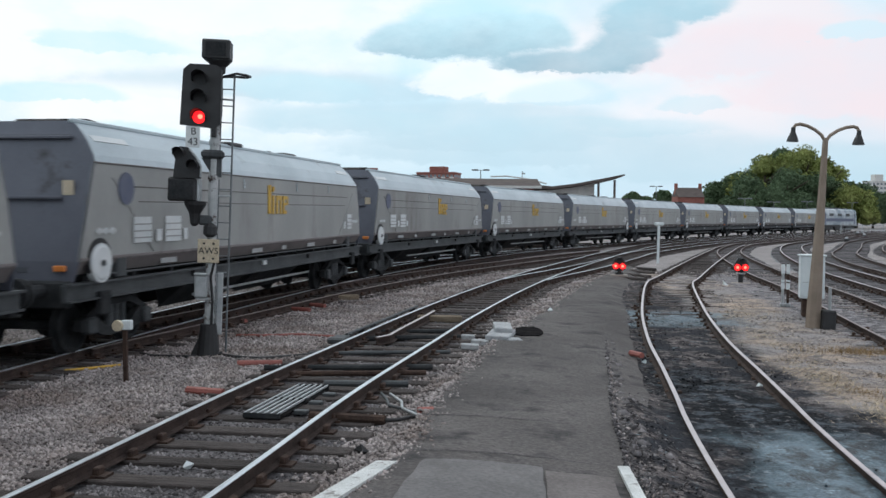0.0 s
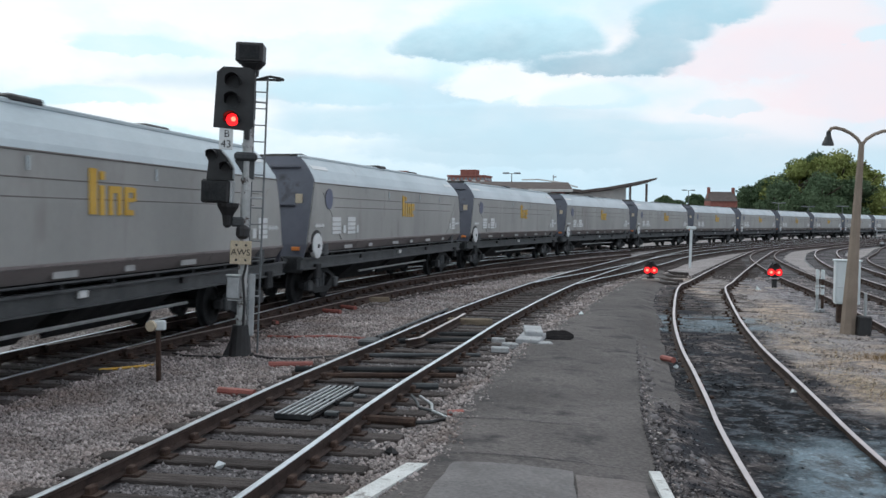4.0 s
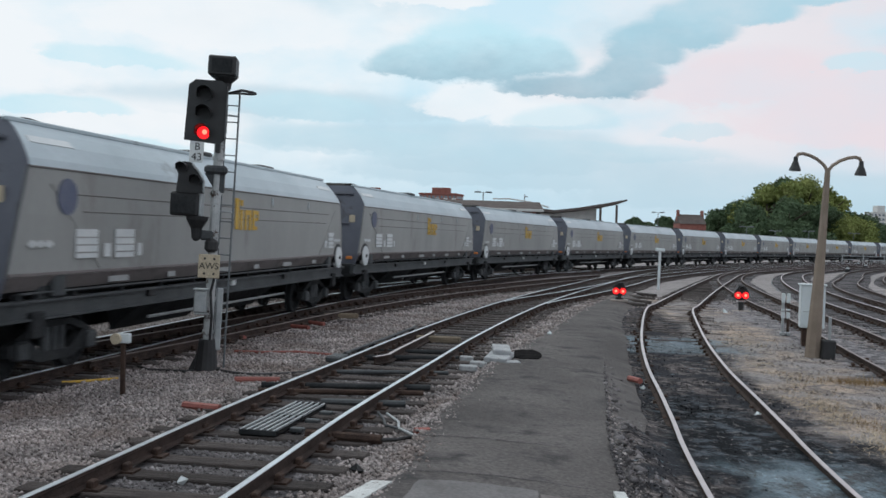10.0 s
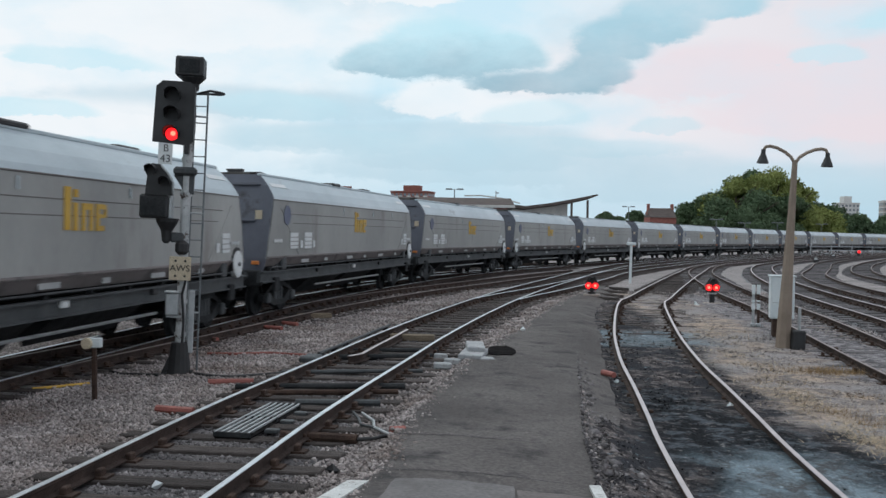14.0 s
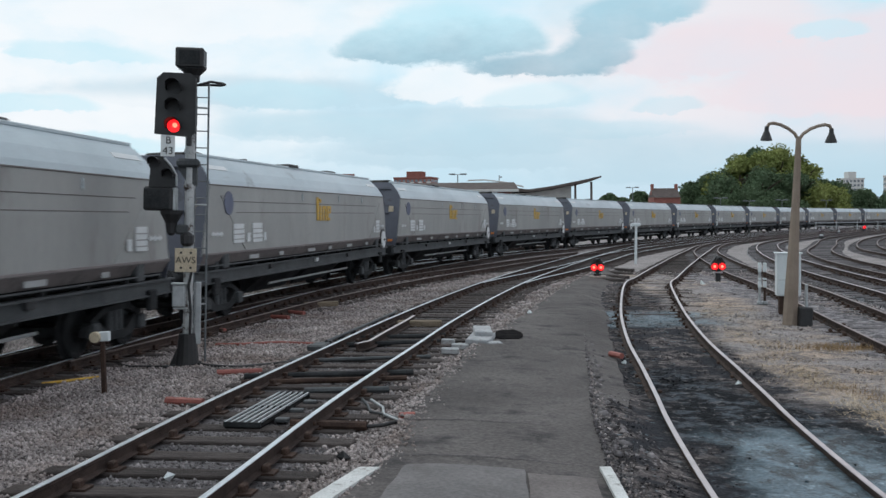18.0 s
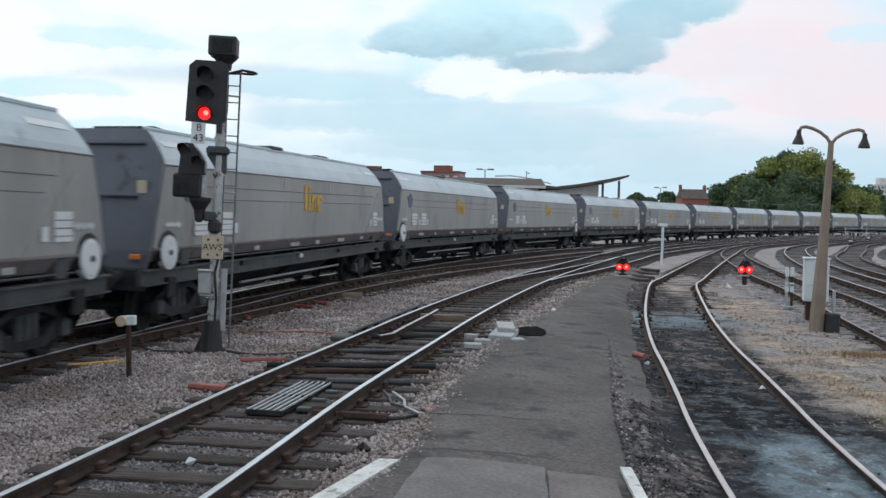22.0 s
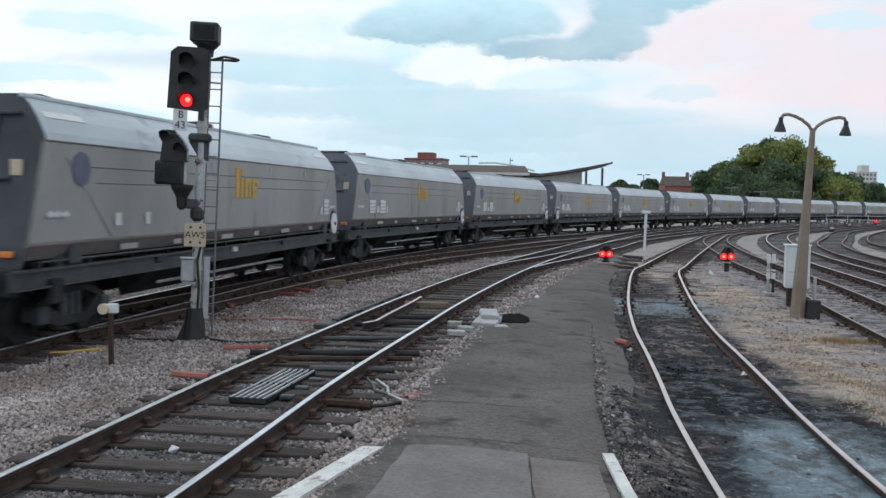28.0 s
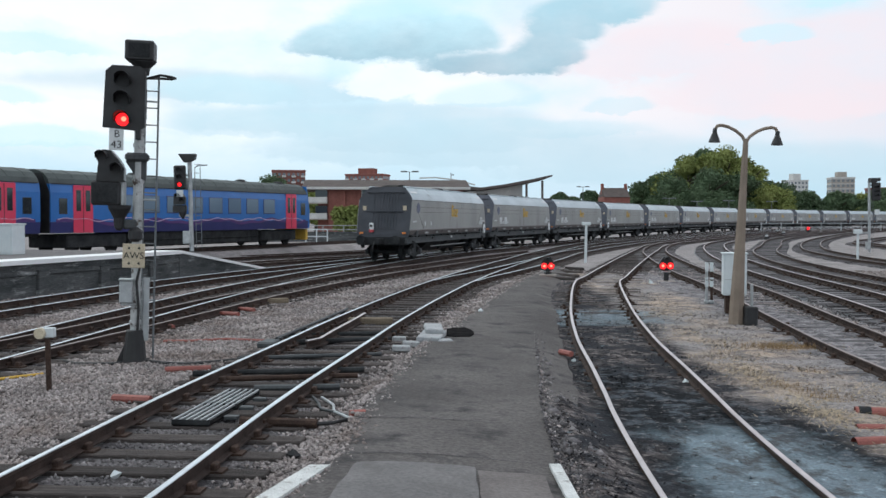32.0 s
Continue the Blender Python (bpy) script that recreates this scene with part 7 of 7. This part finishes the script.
def build_markings():
    s = thing("platform_edge_line", "worn white painted line at the foot of the ramp", "painted line", group="white ramp edge lines")
    part("line", G().add([(-1.90, 5.5, 0.0), (-1.72, 5.5, 0.0), (-0.97, 8.48, -0.036), (-1.15, 8.48, -0.036), (-1.90, 5.5, -0.06), (-1.72, 5.5, -0.06), (-0.97, 8.48, -0.09), (-1.15, 8.48, -0.09)], [(0, 1, 2, 3), (7, 6, 5, 4), (0, 4, 5, 1), (1, 5, 6, 2), (2, 6, 7, 3), (3, 7, 4, 0)]), WHITE_LINE, s)
    s = thing("platform_edge_line", "worn white painted edge beside the siding", "painted line", group="white ramp edge lines")
    part("line", G().sweep([(-0.05, -0.02), (0.05, -0.02), (0.05, 0.012), (-0.05, 0.012)], [(1.08, 5.6, -0.06), (1.04, 7.0, -0.11), (1.02, 7.84, -0.128), (1.00, 8.84, -0.130)]), WHITE_LINE, s)
    # lighter tarmac repairs
    for x0, x1, y0, y1, mt in ((-0.82, 0.28, 4.6, 8.75, ASPHALT_B), (0.30, 0.88, 4.6, 8.62, ASPHALT_C)):
        v, f = [], []
        nx, ny = 6, 14
        for j in range(ny + 1):
            y = y0 + (y1 - y0) * j / ny
            for i in range(nx + 1):
                u = i / nx
                x = x0 + (x1 - x0) * u + 0.02 * noise.noise((y * 3, i, 0)) + (0.10 * (y - 8) if i == 0 and x0 < 0 else 0)
                a, b = np.interp(y, [-8, 4, 7.3, 8.3, 9.5], [-1.75, -1.5, -1.36, -1.08, -0.95]), np.interp(y, [-8, 4, 7.3, 8.3, 9.5], [1.15, 1.05, 1.02, 1.0, 1.12])
                t = (x - a) / (b - a)
                z, zb = -0.055 + 0.30 * ss(7.5, -6, y), -0.17 + 0.30 * ss(7.5, -6, y)
                edge = 0.0 if j < ny else -0.016
                v.append((x, y, z + (zb - z) * t * t + 0.01 * math.sin(3.14 * t) + 0.011 + edge))
        f = [(j * (nx + 1) + i, j * (nx + 1) + i + 1, (j + 1) * (nx + 1) + i + 1, (j + 1) * (nx + 1) + i) for j in range(ny) for i in range(nx)]
        ob = new("tarmac_panel", big_mesh("tarmac_panel", v, f, mt))
        ob.parent = pavement
        tagged(ob, "paler tarmac repair panel")
    # joints across the walkway
    for y in (10.55, 8.95):
        a, b = np.interp(y, [8.3, 9.5, 11.5], [-1.05, -0.93, -0.90]), np.interp(y, [8.3, 9.5, 11.5], [0.9, 0.95, 1.0])
        pts = [(a + (b - a) * k / 14, y + 0.05 * noise.noise((k * 0.4, y, 0)), -0.043 - 0.115 * (k / 14) ** 2 + 0.01 * math.sin(3.14 * k / 14)) for k in range(15)]
        ob = part("joint", G().sweep([(-0.006, -0.004), (0.006, -0.004), (0.0, 0.002)], pts), BED_DARK, pavement, "dark joint across the tarmac")


def build_fence():
    s = thing("low_fence", "low grey rail fence on a wall below the flats", "fence", pose(-14.6, 96, 0, 0, 0, 6))
    part("base_wall", G().box((4, 0, 0.2), (22, 0.3, 1.1), 0.03), BRICK_DARK, s)
    for z in (0.95, 1.35):
        part("rail", G().box((4, 0, z), (22, 0.06, 0.07)), GALV, s)
    for k in range(12):
        part("post", G().box((-7 + 2 * k, 0, 1.0), (0.08, 0.08, 0.8)), GALV, s)
    f = thing("white_hurdle", "small white metal frame beside the far line", "hurdle", pose(-9.4, 74, 0.1, 0, 0, 0))
    for x in (-0.8, 0, 0.8):
        part("upright", G().box((x, 0, 0.5), (0.08, 0.08, 1.3)), CABINET, f)
    for z in (0.6, 1.12):
        part("bar", G().box((0, 0, z), (1.7, 0.06, 0.08)), CABINET, f)
    f = thing("yard_barrier", "pale rail barrier far across the yard", "fence", pose(64, 160, -0.3, 0, 0, 0))
    for z in (0.9, 1.5):
        part("bar", G().box((0, 0, z), (26, 0.08, 0.1)), GALV, f)
    for k in range(9):
        part("post", G().box((-12.8 + 3.2 * k, 0, 0.8), (0.1, 0.1, 1.7)), GALV, f)
    r = thing("far_red_light", "single red light far down the yard", "railway signal", pose(55.0, 150.0, -0.2))
    part("stand", G().box((0, 0, 0.4), (0.4, 0.3, 0.9), 0.04), BLACK, r)
    part("lens", G().tube((0, -0.15, 0.72), (0, -0.2, 0.72), 0.22, n=14), RED_LIGHT, r, "glowing red lens")


build_grate()
build_rodding()
build_check_rail()
build_slabs()
build_markings()
build_fence()


# ---- loose stones and dead grass ----
def scatter(name, x, y, z, k, mat, label, rng):
    """Small sharp stones as one mesh."""
    n = len(x)
    base = np.array([(1, 0, 0), (-1, 0, 0), (0, 1, 0), (0, -1, 0), (0, 0, 0.8), (0, 0, -0.8)])
    v = base[None] * (0.65 + 0.7 * rng.random((n, 6, 1))) + rng.normal(size=(n, 6, 3)) * 0.22
    a = rng.random(n) * 6.28318
    c, s = np.cos(a)[:, None], np.sin(a)[:, None]
    v = np.stack([v[..., 0] * c - v[..., 1] * s, v[..., 0] * s + v[..., 1] * c, v[..., 2]], -1)
    b = rng.normal(size=n) * 0.7
    c, s = np.cos(b)[:, None], np.sin(b)[:, None]
    v = np.stack([v[..., 0], v[..., 1] * c - v[..., 2] * s, v[..., 1] * s + v[..., 2] * c], -1)
    v = v * k[:, None, None] + np.stack([x, y, z], -1)[:, None, :]
    f = np.array([(0, 2, 4), (2, 1, 4), (1, 3, 4), (3, 0, 4), (2, 0, 5), (1, 2, 5), (3, 1, 5), (0, 3, 5)])
    faces = (f[None] + 6 * np.arange(n)[:, None, None]).reshape(-1, 3)
    me = bpy.data.meshes.new(name)
    me.vertices.add(6 * n)
    me.vertices.foreach_set("co", v.reshape(-1).astype(np.float32))
    me.loops.add(24 * n)
    me.loops.foreach_set("vertex_index", faces.reshape(-1).astype(np.int32))
    me.polygons.add(8 * n)
    me.polygons.foreach_set("loop_start", np.arange(0, 24 * n, 3, dtype=np.int32))
    me.update(calc_edges=True)
    me.materials.append(mat)
    return tagged(new(name, me), label, "stones", kind="stuff")


def build_stones():
    rng = np.random.default_rng(11)
    N = 340000
    u = rng.random(N)
    y = 6.5 + 36 * u ** 1.65
    x = (rng.random(N) * 2 - 1) * (0.50 * y + 1.0)
    ok = np.ones(N, bool)
    rows = np.array([(-8, -1.75, 1.15), (7.3, -1.36, 1.02), (8.3, -1.08, 1.0), (9.5, -0.95, 1.12), (11.5, -0.92, 1.2), (13.5, -0.68, 1.38), (16.4, -0.40, 1.6), (18.2, -0.08, 1.75), (20.8, 0.35, 1.95), (23.4, 0.86, 2.3), (27, 1.45, 2.62), (31, 2.1, 3.1), (35.5, 3.0, 3.9), (40.5, 4.1, 4.7), (44, 5.0, 5.25)])
    a, b = np.interp(y, rows[:, 0], rows[:, 1]), np.interp(y, rows[:, 0], rows[:, 2])
    ok &= ~((x > a + np.abs(0.10 * rng.normal(size=N)) - 0.02) & (x < b + 0.05 * rng.normal(size=N) + 0.12))
    # keep rails and most sleeper tops clear
    for nm, (track, spots, length) in TRACKS.items():
        r = ROUTES[nm]
        o = np.argsort(r[:, 1])
        cx = np.interp(y, r[o, 1], r[o, 0], left=1e9, right=1e9)
        d = np.abs(x - cx)
        ok &= np.abs(d - 0.7175) > 0.10
        sp = np.array([(q[1], q[0]) for q in spots if q[1] < 44])
        if len(sp) == 0:
            continue
        slope = np.gradient(r[o, 0], r[o, 1])
        sl = np.interp(y, r[o, 1], slope)
        yc = y + (x - cx) * sl / (1 + sl * sl)
        near = np.abs(yc[:, None] - np.sort(sp[:, 0])[None]).min(1) if len(sp) < 90 else np.array([np.abs(sp[:, 0] - q).min() for q in yc])
        keep = {"near_line": 0.04, "siding": 0.25, "main": 0.12, "crossover": 0.12, "platform_line": 0.15}.get(nm, 0.45)
        ok &= ~((near < 0.14) & (d < length / 2) & (rng.random(N) > keep))
    dark = (x > b) & (x < np.interp(y, [6, 9, 12, 16, 21, 26, 30], [5.2, 5.1, 4.5, 4.2, 4.5, 4.9, 5.1])) & (y < 30)
    pit = (x > 2.0) & (x < np.interp(y, [6, 10.5, 12, 13.5], [4.6, 4.3, 3.7, 3.4])) & (y < 13.0)
    ok &= ~(pit & (rng.random(N) > 0.06))
    straw = (x > np.interp(y, [10, 16, 26], [4.8, 4.5, 5.2])) & (x < np.interp(y, [10, 16, 26], [6.2, 6.5, 7.2])) & (y > 10) & (y < 30)
    ok &= ~(straw & (rng.random(N) > 0.22))
    ok &= ~(dark & ((rng.random(N) > 0.16) | (x < b + 0.18)))
    ok &= ~((y > 24) & (rng.random(N) > 0.6))
    nl = ROUTES["near_line"]
    four = (np.abs(x - np.interp(y, nl[:, 1], nl[:, 0])) < 1.15 + 0.15 * rng.normal(size=N)) & (y < 40)
    yb, yc = ROUTES["yard_line_b"], ROUTES["yard_line_c"]
    four |= np.abs(x - np.interp(y, yb[:, 1], yb[:, 0])) < 1.5
    four |= np.abs(x - np.interp(y, yc[:, 1], yc[:, 0])) < 1.4
    for nm in ("main", "platform_line"):
        r = ROUTES[nm]
        four |= np.abs(x - np.interp(y, r[:, 1], r[:, 0])) < 1.2
    ok &= ~(four & (rng.random(N) > 0.55))
    x, y, dark, straw, pit, b, four, a0 = x[ok], y[ok], dark[ok], straw[ok], pit[ok], b[ok], four[ok], a[ok]
    n = len(x)
    k = (0.011 + 0.018 * rng.random(n) ** 2.0) * (0.85 + y / 40)
    d = 0.30 * (1 - np.clip((y - 7) / 23, 0, 1) ** 2 * (3 - 2 * np.clip((y - 7) / 23, 0, 1)))
    tx = np.clip((x - 1.2) / 1.0, 0, 1)
    z = -0.20 - d * tx * tx * (3 - 2 * tx) + 0.012 + 0.012 * rng.random(n)
    ty, tl = np.clip((y - 15) / 17, 0, 1), np.clip((x + 6.2) / 2, 0, 1)
    z -= 0.09 * (1 - ty * ty * (3 - 2 * ty)) * (1 - tl * tl * (3 - 2 * tl))
    z = np.where((x > a0 - 0.06) & (x < a0 + 0.6), np.maximum(z, -0.055), z)
    lift = np.where(dark, np.maximum(z + 0.04, -0.165 - np.maximum(x - b, 0) * 0.45), z)
    z = np.where(pit, z + 0.125, np.where(straw, z + 0.02, lift))
    k = np.where(dark, k * 0.62, k)
    z = np.where(four & ~dark, z - 0.012, z)
    free = ~dark & ~straw & ~four
    low = four & ~dark & ~straw
    scatter("track_stones", x[low], y[low], z[low], k[low], CINDER_STONE, "dark stained stones between the rails", rng)
    scatter("ballast_stones", x[free], y[free], z[free], k[free], STONE, "loose grey and pinkish ballast stones", rng)
    scatter("cinder_stones", x[dark], y[dark], z[dark] - 0.008, k[dark], SOIL, "dark oily stones and cinders beside the siding", rng)
    scatter("straw_stones", x[straw], y[straw], z[straw], k[straw], SOIL, "pale dusty stones among dead grass", rng)


def bank_z(x, y, b):
    """The crumbling slope from the walkway's edge down to the siding."""
    base = max(height(x, y), -0.19 - (x - b) * 0.45)
    return base + 0.075 * ss(15, 11.5, y) * ss(1.7, 2.1, x) * ss(6.0, 5.0, x) + 0.015


def build_rubble():
    """Broken tarmac, clinker and pebbles spilled beside the walkway, in the siding and over the dry ground."""
    rng = np.random.default_rng(33)
    edge = lambda y: np.interp(y, [7.3, 9.5, 11.5, 13.5, 16.4, 18.2, 20.8, 23.4, 27, 31], [1.02, 1.12, 1.2, 1.38, 1.6, 1.75, 1.95, 2.3, 2.62, 3.1])
    for nm, n, lo, hi, off, wid, k0, k1, mat, lb in (
        ("edge_rubble", 5200, 7.0, 31.0, -0.06, 0.85, 0.010, 0.030, CINDER_STONE, "dark clinker and broken tarmac along the walkway edge"),
        ("edge_pebbles", 2600, 7.0, 31.0, -0.03, 0.95, 0.008, 0.024, STONE, "pale pebbles spilled beside the walkway"),
        ("edge_lumps", 240, 9.5, 26.0, 0.05, 0.45, 0.030, 0.065, CINDER_STONE, "large broken lumps beside the walkway"),
        ("siding_clinker", 5200, 11.0, 30.0, 0.6, 2.6, 0.008, 0.026, SOIL, "dark clinker lying between the siding rails"),
        ("siding_pebbles", 900, 10.0, 30.0, 0.6, 2.6, 0.007, 0.018, STONE, "pale pebbles between the siding rails"),
        ("dry_ground_pebbles", 7000, 10.0, 30.0, 2.9, 3.6, 0.008, 0.024, STONE, "grey pebbles over the dry ground"),
    ):
        y = lo + (hi - lo) * rng.random(n) ** 1.35
        b = edge(y)
        x = b + off + wid * rng.random(n) ** (1.6 if "edge" in nm else 1.0)
        r = ROUTES["siding"]
        d = np.abs(x - np.interp(y, r[:, 1], r[:, 0]))
        ok = np.abs(d - 0.7175) > 0.07
        x, y, b = x[ok], y[ok], b[ok]
        z = np.array([bank_z(p, q, e) for p, q, e in zip(x, y, b)])
        k = (k0 + (k1 - k0) * rng.random(len(x)) ** 2.5) * (0.8 + y / 45)
        scatter(nm, x, y, z + 0.3 * k, k, mat, lb, rng)


def build_dead_grass():
    rng = np.random.default_rng(21)
    straw = [], []
    for cx, cy, rx, ry, n in ((4.75, 12.6, 0.35, 1.3, 1500), (4.85, 15.6, 0.45, 1.6, 1500), (5.1, 19.5, 0.6, 2.0, 1100), (5.6, 24.0, 0.7, 2.2, 900), (5.6, 11.4, 0.5, 0.8, 600), (6.2, 14.0, 0.6, 0.8, 500)):
        for _ in range(n):
            x, y = cx + rng.normal() * rx * 0.6, cy + rng.normal() * ry * 0.6
            z = bank_z(x, y, 1.2) + 0.02 + 0.02 * rng.random()
            a, L = rng.random() * 6.28, 0.05 + 0.09 * rng.random()
            dx, dy = math.cos(a), math.sin(a)
            q = len(straw[0])
            straw[0].extend([(x - dy * 0.006, y + dx * 0.006, z), (x + dy * 0.006, y - dx * 0.006, z), (x + dx * L, y + dy * L, z + 0.05 * rng.random())])
            straw[1].append((q, q + 1, q + 2))
    tagged(new("flattened_straw", big_mesh("flattened_straw", *straw, PALE_STRAW)), "pale flattened dead grass beside the siding", "grass", kind="stuff")
    vs, fs = [], []
    for cx, cy, rx, ry, n, h in ((6.3, 18.3, 0.85, 0.5, 1500, 0.10), (5.2, 13.4, 0.45, 0.9, 900, 0.09), (5.0, 14.4, 0.35, 0.4, 400, 0.08), (6.0, 15.8, 0.7, 0.6, 500, 0.05), (5.0, 17.5, 0.6, 1.6, 700, 0.05)):
        for _ in range(n):
            x, y = cx + rng.normal() * rx * 0.5, cy + rng.normal() * ry * 0.5
            z = height(x, y) + 0.01
            a, L = rng.random() * 6.28, h * (0.5 + rng.random())
            dx, dy = math.cos(a), math.sin(a)
            lean = rng.normal() * 0.6
            q = len(vs)
            vs += [(x - dy * 0.005, y + dx * 0.005, z), (x + dy * 0.005, y - dx * 0.005, z), (x + dx * L * lean, y + dy * L * lean, z + L)]
            fs.append((q, q + 1, q + 2))
    tagged(new("dead_grass", big_mesh("dead_grass", vs, fs, DEAD_GRASS)), "brown dead grass tufts in the ballast", "grass", kind="stuff")


CINDER_STONE = material("cinder_stone", (0.06, 0.056, 0.06), (0.22, 0.205, 0.206), 1.5, 0.9, bump=0.2, fine=50, random_tone=0.6)
PALE_STRAW = material("pale_straw", (0.34, 0.27, 0.185), (0.50, 0.41, 0.30), 2, 0.9, bump=0, random_tone=0.3)
DEAD_GRASS = material("dead_grass", (0.24, 0.16, 0.08), (0.34, 0.24, 0.13), 3, 0.9, bump=0, random_tone=0.4)
build_stones()
build_rubble()
build_dead_grass()


# ---- pieces: sleepers and chairs ----
def box_mesh(name, s, mat, ch=0.012):
    return G().box((0, 0, 0), s, ch).mesh(name, (mat,))


def build_sleepers():
    near_limit = {"near_line": 40, "siding": 36, "main": 40, "crossover": 40, "platform_line": 42, "yard_line_a": 32, "near_branch": 42}
    rng = np.random.default_rng(7)
    for name, (track, spots, length) in TRACKS.items():
        lim = near_limit.get(name, 0)
        me = box_mesh("sleeper", (length, 0.25, 0.13), YARD_SLEEPER if name.startswith("yard") else SLEEPER)
        rest, chairs = G(), G()
        for x, y, yaw in spots:
            z = rail_z(x, y) - 0.142 - 0.012 - 0.065
            j = float(rng.normal()) * 0.012
            if name == "siding":
                if y < 14:
                    continue
                z -= 0.075 * (1 - ss(19, 24, y)) * (0.5 + float(rng.random()))
            m = pose(x + math.cos(yaw) * j * 4, y, z + j * 0.5, 0, 0, math.degrees(yaw) + j * 40)
            if y < lim:
                ob = new("sleeper", me)
                ob.parent, ob.matrix_basis = track, m
            else:
                rest.box((0, 0, 0), (length, 0.25, 0.13), 0, m)
            if y < 45:
                for sx in (-0.7175, 0.7175):
                    chairs.box((sx, 0, 0.072), (0.36, 0.17, 0.03), 0, m)
                    for k in (-0.085, 0.085):
                        chairs.box((sx + k, 0, 0.105), (0.06, 0.12, 0.09), 0.012, m)
        if rest.v:
            ob = new("far_sleepers", big_mesh("far_sleepers", rest.v, rest.f, YARD_SLEEPER if name.startswith("yard") else SLEEPER))
            ob.parent = track
            tagged(ob, kind="stuff")
        if chairs.v:
            ob = new("rail_chairs", big_mesh("rail_chairs", chairs.v, chairs.f, CHAIR))
            ob.parent = track
            tagged(ob, "rusty iron rail chairs", kind="stuff")


build_sleepers()
motions()
